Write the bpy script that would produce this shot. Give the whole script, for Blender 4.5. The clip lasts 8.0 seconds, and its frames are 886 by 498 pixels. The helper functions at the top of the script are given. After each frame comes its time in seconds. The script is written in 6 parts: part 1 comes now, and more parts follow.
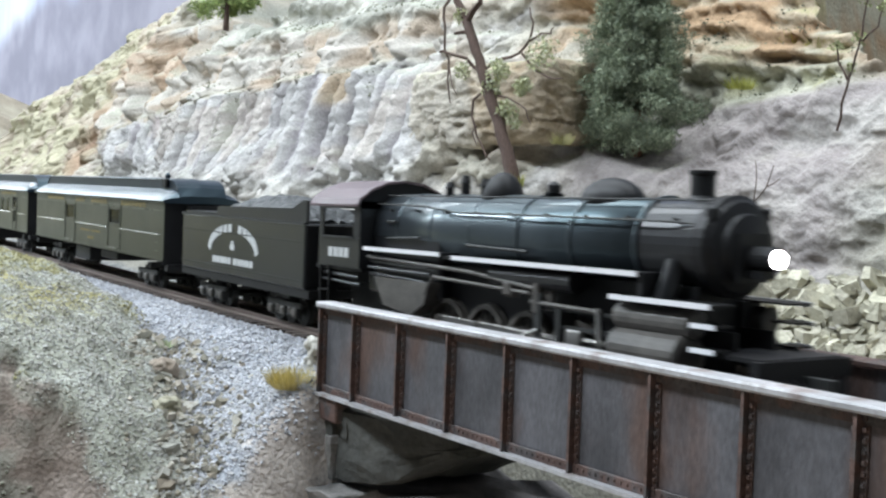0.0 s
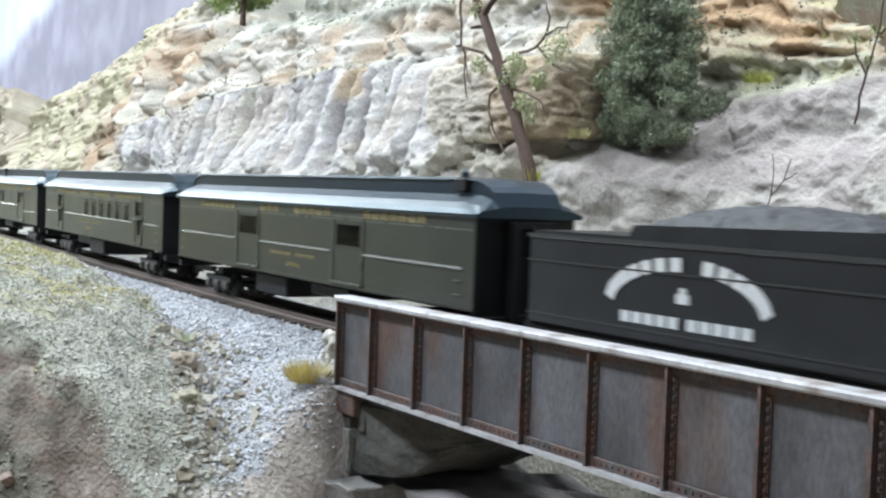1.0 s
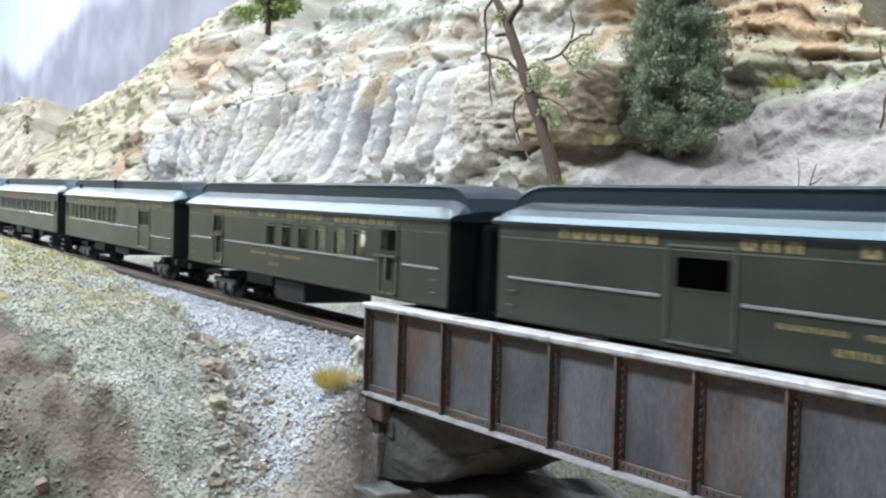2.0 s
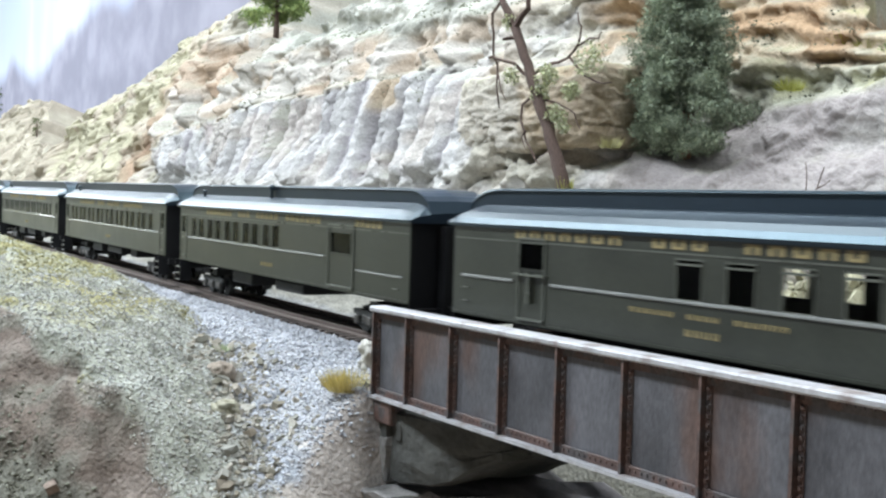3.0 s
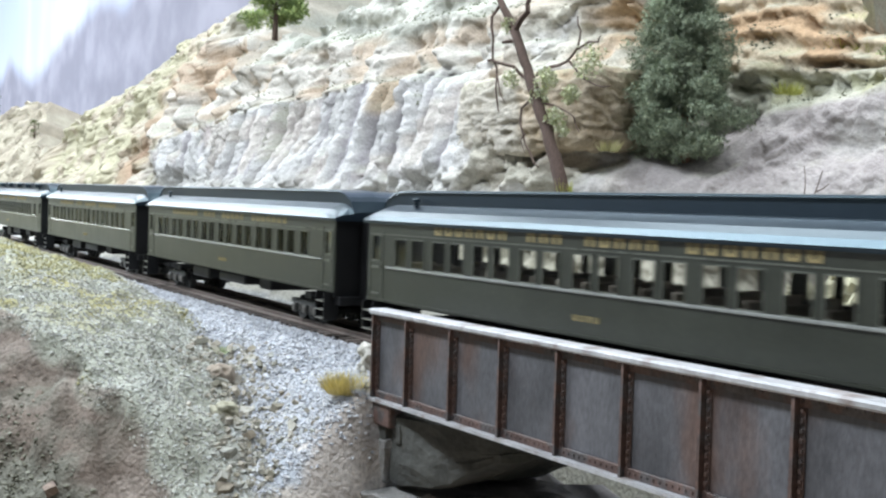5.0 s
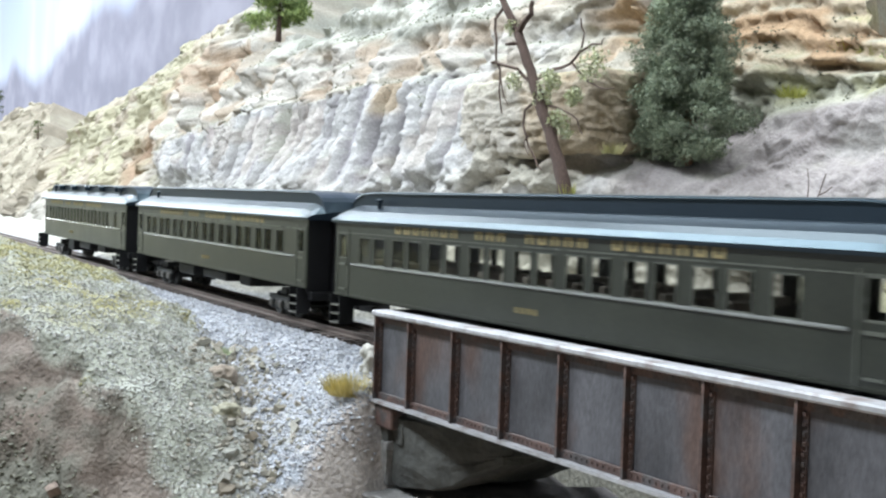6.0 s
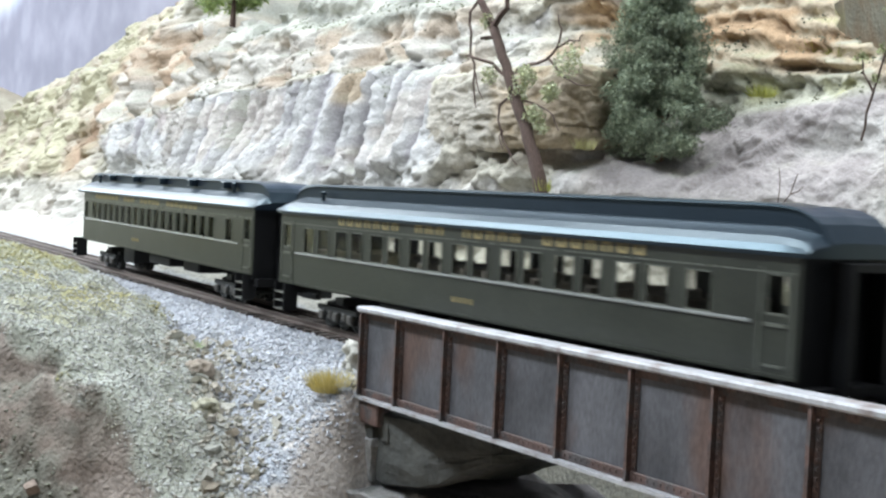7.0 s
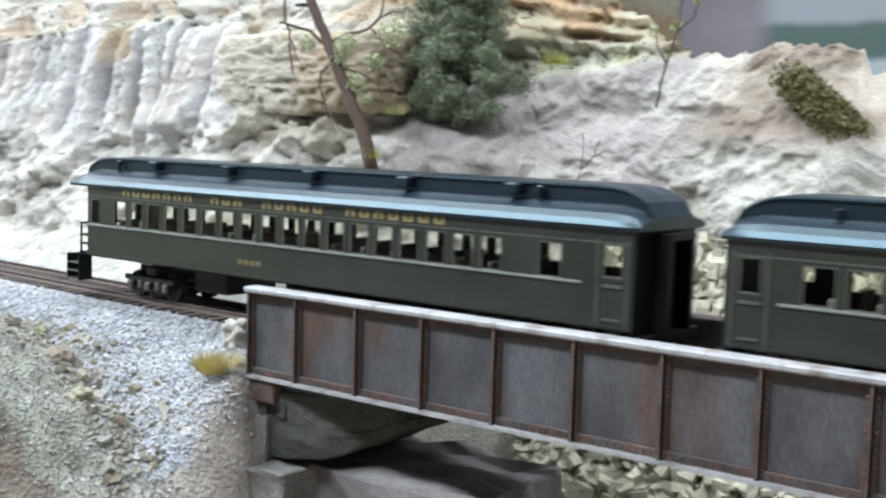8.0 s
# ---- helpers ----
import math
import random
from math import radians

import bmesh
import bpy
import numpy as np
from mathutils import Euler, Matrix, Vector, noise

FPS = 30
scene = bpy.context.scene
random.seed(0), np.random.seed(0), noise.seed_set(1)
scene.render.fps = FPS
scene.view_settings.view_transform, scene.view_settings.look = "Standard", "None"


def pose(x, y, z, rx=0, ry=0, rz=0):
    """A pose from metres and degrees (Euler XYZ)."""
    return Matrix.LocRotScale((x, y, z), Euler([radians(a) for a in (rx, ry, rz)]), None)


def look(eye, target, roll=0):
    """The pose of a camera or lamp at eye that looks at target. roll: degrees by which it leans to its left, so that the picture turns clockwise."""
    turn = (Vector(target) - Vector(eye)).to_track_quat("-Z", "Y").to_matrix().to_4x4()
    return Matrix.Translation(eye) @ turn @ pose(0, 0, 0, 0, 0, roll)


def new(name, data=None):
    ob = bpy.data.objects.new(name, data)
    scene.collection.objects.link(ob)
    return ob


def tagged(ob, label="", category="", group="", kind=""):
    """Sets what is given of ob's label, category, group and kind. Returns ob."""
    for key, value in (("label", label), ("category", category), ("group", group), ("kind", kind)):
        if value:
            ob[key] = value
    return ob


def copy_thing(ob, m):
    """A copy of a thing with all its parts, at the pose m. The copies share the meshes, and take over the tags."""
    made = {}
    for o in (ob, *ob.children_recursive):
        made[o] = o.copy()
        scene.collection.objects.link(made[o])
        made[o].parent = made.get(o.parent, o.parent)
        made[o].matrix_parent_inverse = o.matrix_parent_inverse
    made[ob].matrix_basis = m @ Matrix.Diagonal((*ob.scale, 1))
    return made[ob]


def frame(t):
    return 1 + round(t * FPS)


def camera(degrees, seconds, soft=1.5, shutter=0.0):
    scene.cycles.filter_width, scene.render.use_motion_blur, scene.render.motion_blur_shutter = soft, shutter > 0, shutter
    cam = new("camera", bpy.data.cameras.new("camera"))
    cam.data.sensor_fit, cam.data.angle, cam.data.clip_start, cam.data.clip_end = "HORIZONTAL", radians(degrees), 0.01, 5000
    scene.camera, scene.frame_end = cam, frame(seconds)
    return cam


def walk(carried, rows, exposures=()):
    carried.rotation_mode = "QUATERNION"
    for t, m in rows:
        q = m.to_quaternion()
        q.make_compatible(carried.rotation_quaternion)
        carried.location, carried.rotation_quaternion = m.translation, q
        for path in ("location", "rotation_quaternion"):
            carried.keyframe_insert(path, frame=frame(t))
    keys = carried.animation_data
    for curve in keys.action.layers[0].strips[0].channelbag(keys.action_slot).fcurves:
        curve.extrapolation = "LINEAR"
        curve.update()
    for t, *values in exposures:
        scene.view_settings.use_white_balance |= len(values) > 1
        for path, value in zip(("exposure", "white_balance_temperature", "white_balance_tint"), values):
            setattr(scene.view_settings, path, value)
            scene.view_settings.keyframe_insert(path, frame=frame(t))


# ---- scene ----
cam = camera(41.8, 8.0, 2.3, 0.3)
EXPOSURES = ((0.0, 0.03), (0.5, 0.16), (3.0, 0.22), (7.0, 0.19), (7.5, 0.13), (8.0, 0.18))
PATH = [
    (0, (0.333, -0.174, 0.061), (-1.325, 0.941, -0.014), 2.0),
    (0.5, (0.334, -0.174, 0.061), (-1.328, 0.938, -0.014), 1.8),
    (1, (0.334, -0.175, 0.061), (-1.339, 0.917, -0.025), 1.9),
    (1.5, (0.335, -0.177, 0.061), (-1.351, 0.895, -0.021), 1.7),
    (3, (0.337, -0.178, 0.062), (-1.366, 0.868, -0.012), 1.5),
    (3.5, (0.337, -0.178, 0.062), (-1.363, 0.874, -0.009), 1.5),
    (4, (0.337, -0.178, 0.062), (-1.362, 0.875, -0.012), 1.7),
    (4.5, (0.337, -0.179, 0.062), (-1.362, 0.874, -0.009), 1.6),
    (6, (0.337, -0.179, 0.062), (-1.366, 0.867, -0.004), 1.8),
    (6.5, (0.334, -0.181, 0.062), (-1.349, 0.898, -0.008), 2.1),
    (7, (0.326, -0.193, 0.065), (-1.312, 0.951, -0.022), 2.6),
    (7.2, (0.3146, -0.1962, 0.0666), (-1.282, 1.0058, -0.0128), 2.9),
    (7.4, (0.3082, -0.1964, 0.0672), (-1.209, 1.1026, -0.0366), 2.8),
    (7.5, (0.303, -0.204, 0.071), (-1.167, 1.145, -0.067), 2.0),
    (7.6, (0.3, -0.215, 0.0706), (-1.1366, 1.169, -0.0714), 2.1),
    (7.8, (0.293, -0.239, 0.0738), (-1.0458, 1.239, -0.0852), 2.3),
    (8, (0.285, -0.258, 0.078), (-0.936, 1.315, -0.107), 1.6),
]
walk(cam, [(t, look(eye, target, roll)) for t, eye, target, roll in PATH], EXPOSURES)

# ---------------------------------------------------------------- light
world = bpy.data.worlds.new("room_air")
scene.world = world
world.use_nodes = True
world.node_tree.nodes["Background"].inputs[0].default_value = (0.8, 0.88, 1.0, 1)
world.node_tree.nodes["Background"].inputs[1].default_value = 0.15


def ceiling_lamp(x, y, z, sx, sy, watts, colour):
    data = bpy.data.lights.new("tube_light", "AREA")
    data.shape, data.size, data.size_y, data.energy, data.color = "RECTANGLE", sx, sy, watts, colour
    ob = new("tube_light", data)
    ob.matrix_basis = pose(x, y, z)
    return ob


for lamp_x in (-0.6, -3.4, -6.2):
    ceiling_lamp(lamp_x - 0.35, -0.85, 1.26, 2.4, 0.22, 69, (0.82, 0.915, 1.0))
    ceiling_lamp(lamp_x + 0.4, 0.15, 1.30, 2.4, 0.22, 26, (0.855, 0.935, 1.0))
scene.view_settings.exposure = 0.0

# ---------------------------------------------------------------- small tools


def part(name, bm, material, parent=None, label="", smooth=False):
    me = bpy.data.meshes.new(name)
    bm.normal_update()
    bm.to_mesh(me)
    bm.free()
    me.materials.append(material)
    if smooth:
        me.shade_smooth()
    ob = new(name, me)
    if parent is not None:
        ob.parent = parent
    if label:
        ob["label"] = label
    return ob


def like(ob, m, parent=None):
    """A further piece on the same mesh."""
    o = new(ob.name.split(".")[0], ob.data)
    o.parent = parent if parent is not None else ob.parent
    o.matrix_basis = m
    return o


def thing(name, label, category, group="", kind=""):
    return tagged(new(name), label, category, group, kind)


def sheet(name, verts, faces, material, parent=None, smooth=True, tint=None):
    me = bpy.data.meshes.new(name)
    me.vertices.add(len(verts))
    me.vertices.foreach_set("co", np.asarray(verts, np.float32).ravel())
    faces = np.asarray(faces, np.int32)
    n, k = faces.shape
    me.loops.add(n * k)
    me.loops.foreach_set("vertex_index", faces.ravel())
    me.polygons.add(n)
    me.polygons.foreach_set("loop_start", np.arange(0, n * k, k, dtype=np.int32))
    me.update(calc_edges=True)
    if tint is not None:
        at = me.color_attributes.new("tint", "FLOAT_COLOR", "POINT")
        at.data.foreach_set("color", np.c_[tint, np.ones(len(tint))].astype(np.float32).ravel())
    me.validate()
    if smooth:
        me.shade_smooth()
    else:
        me.shade_flat()
    me.materials.append(material)
    ob = new(name, me)
    if parent is not None:
        ob.parent = parent
    return ob


def box(bm, x0, x1, y0, y1, z0, z1, bevel=0.0):
    v = [bm.verts.new((x, y, z)) for x in (x0, x1) for y in (y0, y1) for z in (z0, z1)]
    fs = [bm.faces.new([v[i] for i in q]) for q in ((0, 1, 3, 2), (4, 6, 7, 5), (0, 4, 5, 1), (2, 3, 7, 6), (0, 2, 6, 4), (1, 5, 7, 3))]
    if bevel:
        es = {e for f in fs for e in f.edges}
        bmesh.ops.bevel(bm, geom=list(es), offset=bevel, segments=1, affect="EDGES")
    return bm


def boxes(*rows, bevel=0.0):
    bm = bmesh.new()
    for r in rows:
        box(bm, *r, bevel=bevel)
    return bm


def tube(bm, p0, p1, r0, r1=None, n=12, caps=True):
    p0, p1 = Vector(p0), Vector(p1)
    r1 = r0 if r1 is None else r1
    d = (p1 - p0).normalized()
    a = d.orthogonal().normalized()
    b = d.cross(a)
    rings = []
    for p, r in ((p0, r0), (p1, r1)):
        rings.append([bm.verts.new(p + r * (math.cos(t) * a + math.sin(t) * b)) for t in [2 * math.pi * i / n for i in range(n)]])
    for i in range(n):
        bm.faces.new((rings[0][i], rings[0][(i + 1) % n], rings[1][(i + 1) % n], rings[1][i]))
    if caps:
        bm.faces.new(rings[0][::-1])
        bm.faces.new(rings[1])
    return bm


def tubes(*rows, n=12):
    bm = bmesh.new()
    for p0, p1, r in rows:
        tube(bm, p0, p1, r, n=n)
    return bm


def turned(bm, profile, n=24, axis="z", at=(0, 0, 0)):
    """A turned body: (radius, height) pairs round an axis."""
    at, rings = Vector(at), []
    for r, h in profile:
        ring = []
        for i in range(n):
            t = 2 * math.pi * i / n
            c, s = r * math.cos(t), r * math.sin(t)
            p = {"z": (c, s, h), "x": (h, c, s), "y": (s, h, c)}[axis]
            ring.append(bm.verts.new(at + Vector(p)))
        rings.append(ring)
    for a, b in zip(rings, rings[1:]):
        for i in range(n):
            bm.faces.new((a[i], a[(i + 1) % n], b[(i + 1) % n], b[i]))
    bm.faces.new(rings[0][::-1])
    bm.faces.new(rings[-1])
    return bm


def loft(bm, sections, closed=True, caps=True):
    """Skins a row of equal-sized rings of points."""
    rings = [[bm.verts.new(p) for p in s] for s in sections]
    n = len(rings[0])
    for a, b in zip(rings, rings[1:]):
        for i in range(n if closed else n - 1):
            j = (i + 1) % n
            bm.faces.new((a[i], a[j], b[j], b[i]))
    if caps and closed:
        bm.faces.new(rings[0][::-1])
        bm.faces.new(rings[-1])
    bmesh.ops.recalc_face_normals(bm, faces=bm.faces)
    return bm


def panel(bm, us, vs, holes, at, thick, place):
    """A plate with openings, one closed body: cuts along two axes, holes (u0, u1, v0, v1); place(u, v, w) gives the point."""
    us = sorted({round(u, 7) for u in us} | {round(u, 7) for h in holes for u in h[:2]})
    vs = sorted({round(v, 7) for v in vs} | {round(v, 7) for h in holes for v in h[2:]})
    solid = [[not any(h[0] - 1e-6 < (a + b) / 2 < h[1] + 1e-6 and h[2] - 1e-6 < (c + d) / 2 < h[3] + 1e-6 for h in holes) for c, d in zip(vs, vs[1:])] for a, b in zip(us, us[1:])]
    pts = {}

    def vert(i, j, k):
        if (i, j, k) not in pts:
            pts[i, j, k] = bm.verts.new(place(us[i], vs[j], at + thick * k))
        return pts[i, j, k]

    for i, row in enumerate(solid):
        for j, s in enumerate(row):
            if not s:
                continue
            bm.faces.new([vert(i, j, 0), vert(i + 1, j, 0), vert(i + 1, j + 1, 0), vert(i, j + 1, 0)])
            bm.faces.new([vert(i, j, 1), vert(i, j + 1, 1), vert(i + 1, j + 1, 1), vert(i + 1, j, 1)])
            for di, dj, a, b in ((-1, 0, (i, j), (i, j + 1)), (1, 0, (i + 1, j), (i + 1, j + 1)), (0, -1, (i, j), (i + 1, j)), (0, 1, (i, j + 1), (i + 1, j + 1))):
                q, r = i + di, j + dj
                if not (0 <= q < len(solid) and 0 <= r < len(row) and solid[q][r]):
                    bm.faces.new([vert(*a, 0), vert(*b, 0), vert(*b, 1), vert(*a, 1)])
    bmesh.ops.recalc_face_normals(bm, faces=bm.faces)
    return bm


def hash3(i, j, k, seed):
    h = (i * 374761393 + j * 668265263 + k * 2147483647 + seed * 1274126177) & 0xFFFFFFFF
    h = ((h ^ (h >> 13)) * 1274126177) & 0xFFFFFFFF
    return ((h ^ (h >> 16)) & 0xFFFFFF) / 0xFFFFFF


def vnoise(x, y, z, seed=0):
    """Smooth noise in -1..1 on arrays."""
    xi, yi, zi = (np.floor(a).astype(np.int64) for a in (x, y, z))
    fx, fy, fz = x - xi, y - yi, z - zi
    fx, fy, fz = (f * f * f * (f * (f * 6 - 15) + 10) for f in (fx, fy, fz))
    out = 0
    for a in (0, 1):
        for b in (0, 1):
            for c in (0, 1):
                w = (fx if a else 1 - fx) * (fy if b else 1 - fy) * (fz if c else 1 - fz)
                out = out + w * hash3(xi + a, yi + b, zi + c, seed)
    return out * 2 - 1


def fbm(x, y, z, octaves=4, seed=0, gain=0.5):
    out, amp = 0, 1.0
    for o in range(octaves):
        out = out + amp * vnoise(x * 2 ** o + 17.3 * o, y * 2 ** o, z * 2 ** o, seed + o)
        amp *= gain
    return out


def cells(x, y, seed=0):
    """Distances to the nearest and second-nearest of scattered points, and the nearest one's random number."""
    xi, yi = np.floor(x).astype(np.int64), np.floor(y).astype(np.int64)
    f1, f2, own = np.full(x.shape, 9.0), np.full(x.shape, 9.0), np.zeros(x.shape)
    for a in (-1, 0, 1):
        for b in (-1, 0, 1):
            ci, cj = xi + a, yi + b
            d = np.hypot(ci + hash3(ci, cj, 0 * ci, seed) - x, cj + hash3(ci, cj, 0 * ci + 1, seed) - y)
            f2 = np.where(d < f1, f1, np.minimum(f2, d))
            own = np.where(d < f1, hash3(ci, cj, 0 * ci + 2, seed), own)
            f1 = np.minimum(f1, d)
    return f1, f2, own


def step(a, b, v):
    t = np.clip((v - a) / (b - a), 0, 1)
    return t * t * (3 - 2 * t)


def grid_faces(nu, nv):
    i = np.arange(nu * nv).reshape(nu, nv)
    return np.stack([i[:-1, :-1], i[1:, :-1], i[1:, 1:], i[:-1, 1:]], -1).reshape(-1, 4)


# ---------------------------------------------------------------- materials


def material(name, colour, rough=0.6, metal=0.0, grain=0.0, grain_size=0.002, stain=0.0, stain_size=0.02, bump=0.0, bump_size=0.001,
             tinted=False, random=0.0, coat=0.0, stretch=(1, 1, 1), spec=0.5, other=None, other_size=0.01, other_range=(0.45, 0.6), uneven=0.12):
    m = bpy.data.materials.new(name)
    m.use_nodes = True
    nt = m.node_tree
    nodes, links = nt.nodes, nt.links
    bsdf = nodes["Principled BSDF"]
    bsdf.inputs["Roughness"].default_value, bsdf.inputs["Metallic"].default_value = rough, metal
    bsdf.inputs["Coat Weight"].default_value = coat
    bsdf.inputs["Specular IOR Level"].default_value = spec
    co = nodes.new("ShaderNodeTexCoord")
    mp = nodes.new("ShaderNodeMapping")
    mp.inputs["Scale"].default_value = stretch
    links.new(co.outputs["Object"], mp.inputs["Vector"])

    def noise_node(size, detail=4.0):
        n = nodes.new("ShaderNodeTexNoise")
        n.inputs["Scale"].default_value, n.inputs["Detail"].default_value = 1 / size, detail
        links.new(mp.outputs["Vector"], n.inputs["Vector"])
        return n

    if tinted:
        src = nodes.new("ShaderNodeAttribute")
        src.attribute_name = "tint"
        col = src.outputs["Color"]
    else:
        src = nodes.new("ShaderNodeRGB")
        src.outputs[0].default_value = (*colour, 1)
        col = src.outputs[0]

    if other:
        mx = nodes.new("ShaderNodeMix")
        mx.data_type = "RGBA"
        rg = nodes.new("ShaderNodeMapRange")
        rg.interpolation_type = "SMOOTHSTEP"
        rg.inputs["From Min"].default_value, rg.inputs["From Max"].default_value = other_range
        links.new(noise_node(other_size, 5.0).outputs["Fac"], rg.inputs["Value"])
        links.new(rg.outputs[0], mx.inputs[0])
        links.new(col, mx.inputs[6])
        mx.inputs[7].default_value = (*other, 1)
        col = mx.outputs[2]

    def vary(col, fac, amount):
        mr = nodes.new("ShaderNodeMapRange")
        mr.inputs["From Min"].default_value, mr.inputs["From Max"].default_value = 0.25, 0.75
        mr.inputs["To Min"].default_value, mr.inputs["To Max"].default_value = 1 - amount, 1 + amount
        links.new(fac, mr.inputs["Value"])
        mul = nodes.new("ShaderNodeVectorMath")
        mul.operation = "SCALE"
        links.new(col, mul.inputs[0])
        links.new(mr.outputs[0], mul.inputs["Scale"])
        return mul.outputs[0]

    if grain:
        col = vary(col, noise_node(grain_size).outputs["Fac"], grain)
    if stain:
        n = noise_node(stain_size)
        col = vary(col, n.outputs["Fac"], stain)
        mr = nodes.new("ShaderNodeMapRange")
        mr.inputs["To Min"].default_value, mr.inputs["To Max"].default_value = max(rough - uneven, 0.03), min(rough + uneven, 1)
        links.new(n.outputs["Fac"], mr.inputs["Value"])
        links.new(mr.outputs[0], bsdf.inputs["Roughness"])
    if random:
        oi = nodes.new("ShaderNodeObjectInfo")
        mr = nodes.new("ShaderNodeMapRange")
        mr.inputs["To Min"].default_value, mr.inputs["To Max"].default_value = 0.25, 0.75
        links.new(oi.outputs["Random"], mr.inputs["Value"])
        col = vary(col, mr.outputs[0], random)
    links.new(col, bsdf.inputs["Base Color"])
    if bump:
        bp = nodes.new("ShaderNodeBump")
        bp.inputs["Strength"].default_value, bp.inputs["Distance"].default_value = 1.0, bump
        links.new(noise_node(bump_size, 6.0).outputs["Fac"], bp.inputs["Height"])
        links.new(bp.outputs[0], bsdf.inputs["Normal"])
    return m


def glowing(name, colour, strength):
    m = material(name, colour, 0.3)
    b = m.node_tree.nodes["Principled BSDF"]
    b.inputs["Emission Color"].default_value, b.inputs["Emission Strength"].default_value = (*colour, 1), strength
    return m


def pane_material(name, clear=0.97):
    m = bpy.data.materials.new(name)
    m.use_nodes = True
    nt = m.node_tree
    nt.nodes.remove(nt.nodes["Principled BSDF"])
    tr, gl, mix, fr = (nt.nodes.new("ShaderNode" + k) for k in ("BsdfTransparent", "BsdfGlossy", "MixShader", "Fresnel"))
    tr.inputs[0].default_value = (clear, clear, clear * 0.97, 1)
    gl.inputs["Roughness"].default_value = 0.05
    fr.inputs[0].default_value = 1.10
    nt.links.new(fr.outputs[0], mix.inputs[0])
    nt.links.new(tr.outputs[0], mix.inputs[1])
    nt.links.new(gl.outputs[0], mix.inputs[2])
    nt.links.new(mix.outputs[0], nt.nodes["Material Output"].inputs[0])
    return m


ROCK = material("cliff_rock", (0.5, 0.45, 0.4), 0.95, grain=0.16, grain_size=0.0016, stain=0.14, stain_size=0.012, bump=0.0009, bump_size=0.0020, tinted=True, spec=0.2)
SOIL = material("ground_cover", (0.4, 0.4, 0.35), 0.97, grain=0.28, grain_size=0.0013, stain=0.15, stain_size=0.01, bump=0.0016, bump_size=0.0016, tinted=True, spec=0.15)
GRAVEL = material("ballast_stone", (0.50, 0.52, 0.55), 0.95, grain=0.25, grain_size=0.002, tinted=True, spec=0.2)
GIRDER = material("rusty_girder_paint", (0.092, 0.091, 0.100), 0.50, grain=0.26, grain_size=0.0011, stain=0.45, stain_size=0.013, bump=0.00012, bump_size=0.0006, stretch=(1, 1, 0.45), other=(0.085, 0.054, 0.045), other_size=0.018, other_range=(0.46, 0.70))
RUST = material("rusted_iron", (0.110, 0.067, 0.056), 0.6, grain=0.25, grain_size=0.001, stain=0.35, stain_size=0.008, bump=0.0002, bump_size=0.0008, other=(0.080, 0.068, 0.066), other_size=0.006)
FLANGE = material("worn_flange_metal", (0.40, 0.395, 0.405), 0.42, grain=0.15, grain_size=0.0012, stain=0.25, stain_size=0.015, other=(0.24, 0.20, 0.185), other_size=0.007, other_range=(0.50, 0.70))
# abutment stone toned dark: shade from the bridge deck put into its colour
SHADED_STONE = material("pier_stone", (0.062, 0.062, 0.056), 0.9, grain=0.2, grain_size=0.0015, stain=0.35, stain_size=0.01, bump=0.0008, bump_size=0.003)
PALESTONE = material("pale_pier_stone", (0.23, 0.22, 0.21), 0.9, grain=0.2, grain_size=0.0015, stain=0.3, stain_size=0.006, bump=0.0006, bump_size=0.002)
WALLSTONE = material("mauve_grey_plaster_rock", (0.20, 0.185, 0.185), 0.9, grain=0.15, grain_size=0.002, stain=0.35, stain_size=0.02, bump=0.0008, bump_size=0.006)
TIE = material("weathered_tie_wood", (0.10, 0.080, 0.070), 0.85, grain=0.3, grain_size=0.001, random=0.35, stretch=(1, 0.2, 1))
RAIL = material("rail_steel", (0.16, 0.125, 0.11), 0.45, metal=0.3, grain=0.2, grain_size=0.002)
GREEN = material("olive_green_paint", (0.027, 0.0295, 0.0205), 0.36, grain=0.22, grain_size=0.0012, stain=0.28, stain_size=0.02, bump=0.00003, bump_size=0.0008, spec=0.65)
TRIM = material("olive_trim_paint", (0.11, 0.115, 0.095), 0.30, stain=0.1, stain_size=0.01)
# belt rail base made pale to carry a painted highlight besides its gloss
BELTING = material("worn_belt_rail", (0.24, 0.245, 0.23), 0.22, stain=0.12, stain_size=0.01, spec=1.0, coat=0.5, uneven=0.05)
ROOF = material("dark_roof_paint", (0.014, 0.020, 0.029), 0.31, grain=0.08, grain_size=0.002, stain=0.10, stain_size=0.012, bump=0.000015, bump_size=0.002, spec=0.62, uneven=0.02)
ROOF.node_tree.nodes["Principled BSDF"].inputs["Specular Tint"].default_value = (0.62, 0.88, 1.0, 1)
BOILER = material("oiled_boiler_jacket", (0.024, 0.026, 0.030), 0.36, grain=0.15, grain_size=0.001, stain=0.25, stain_size=0.008, bump=0.00003, bump_size=0.002, spec=0.9, coat=0.2, uneven=0.06)
BOILER.node_tree.nodes["Principled BSDF"].inputs["Specular Tint"].default_value = (0.62, 0.90, 1.0, 1)
BLACK = material("black_paint", (0.011, 0.011, 0.012), 0.5, grain=0.1, grain_size=0.002, stain=0.12, stain_size=0.01, spec=0.28)
GRIMY = material("grimy_running_gear", (0.085, 0.078, 0.070), 0.5, grain=0.2, grain_size=0.001, stain=0.4, stain_size=0.005)
SOOT = material("weathered_black_paint", (0.013, 0.0135, 0.015), 0.32, grain=0.1, grain_size=0.001, stain=0.3, stain_size=0.012, bump=0.00005, bump_size=0.0008, spec=0.5, coat=0.1, uneven=0.07)
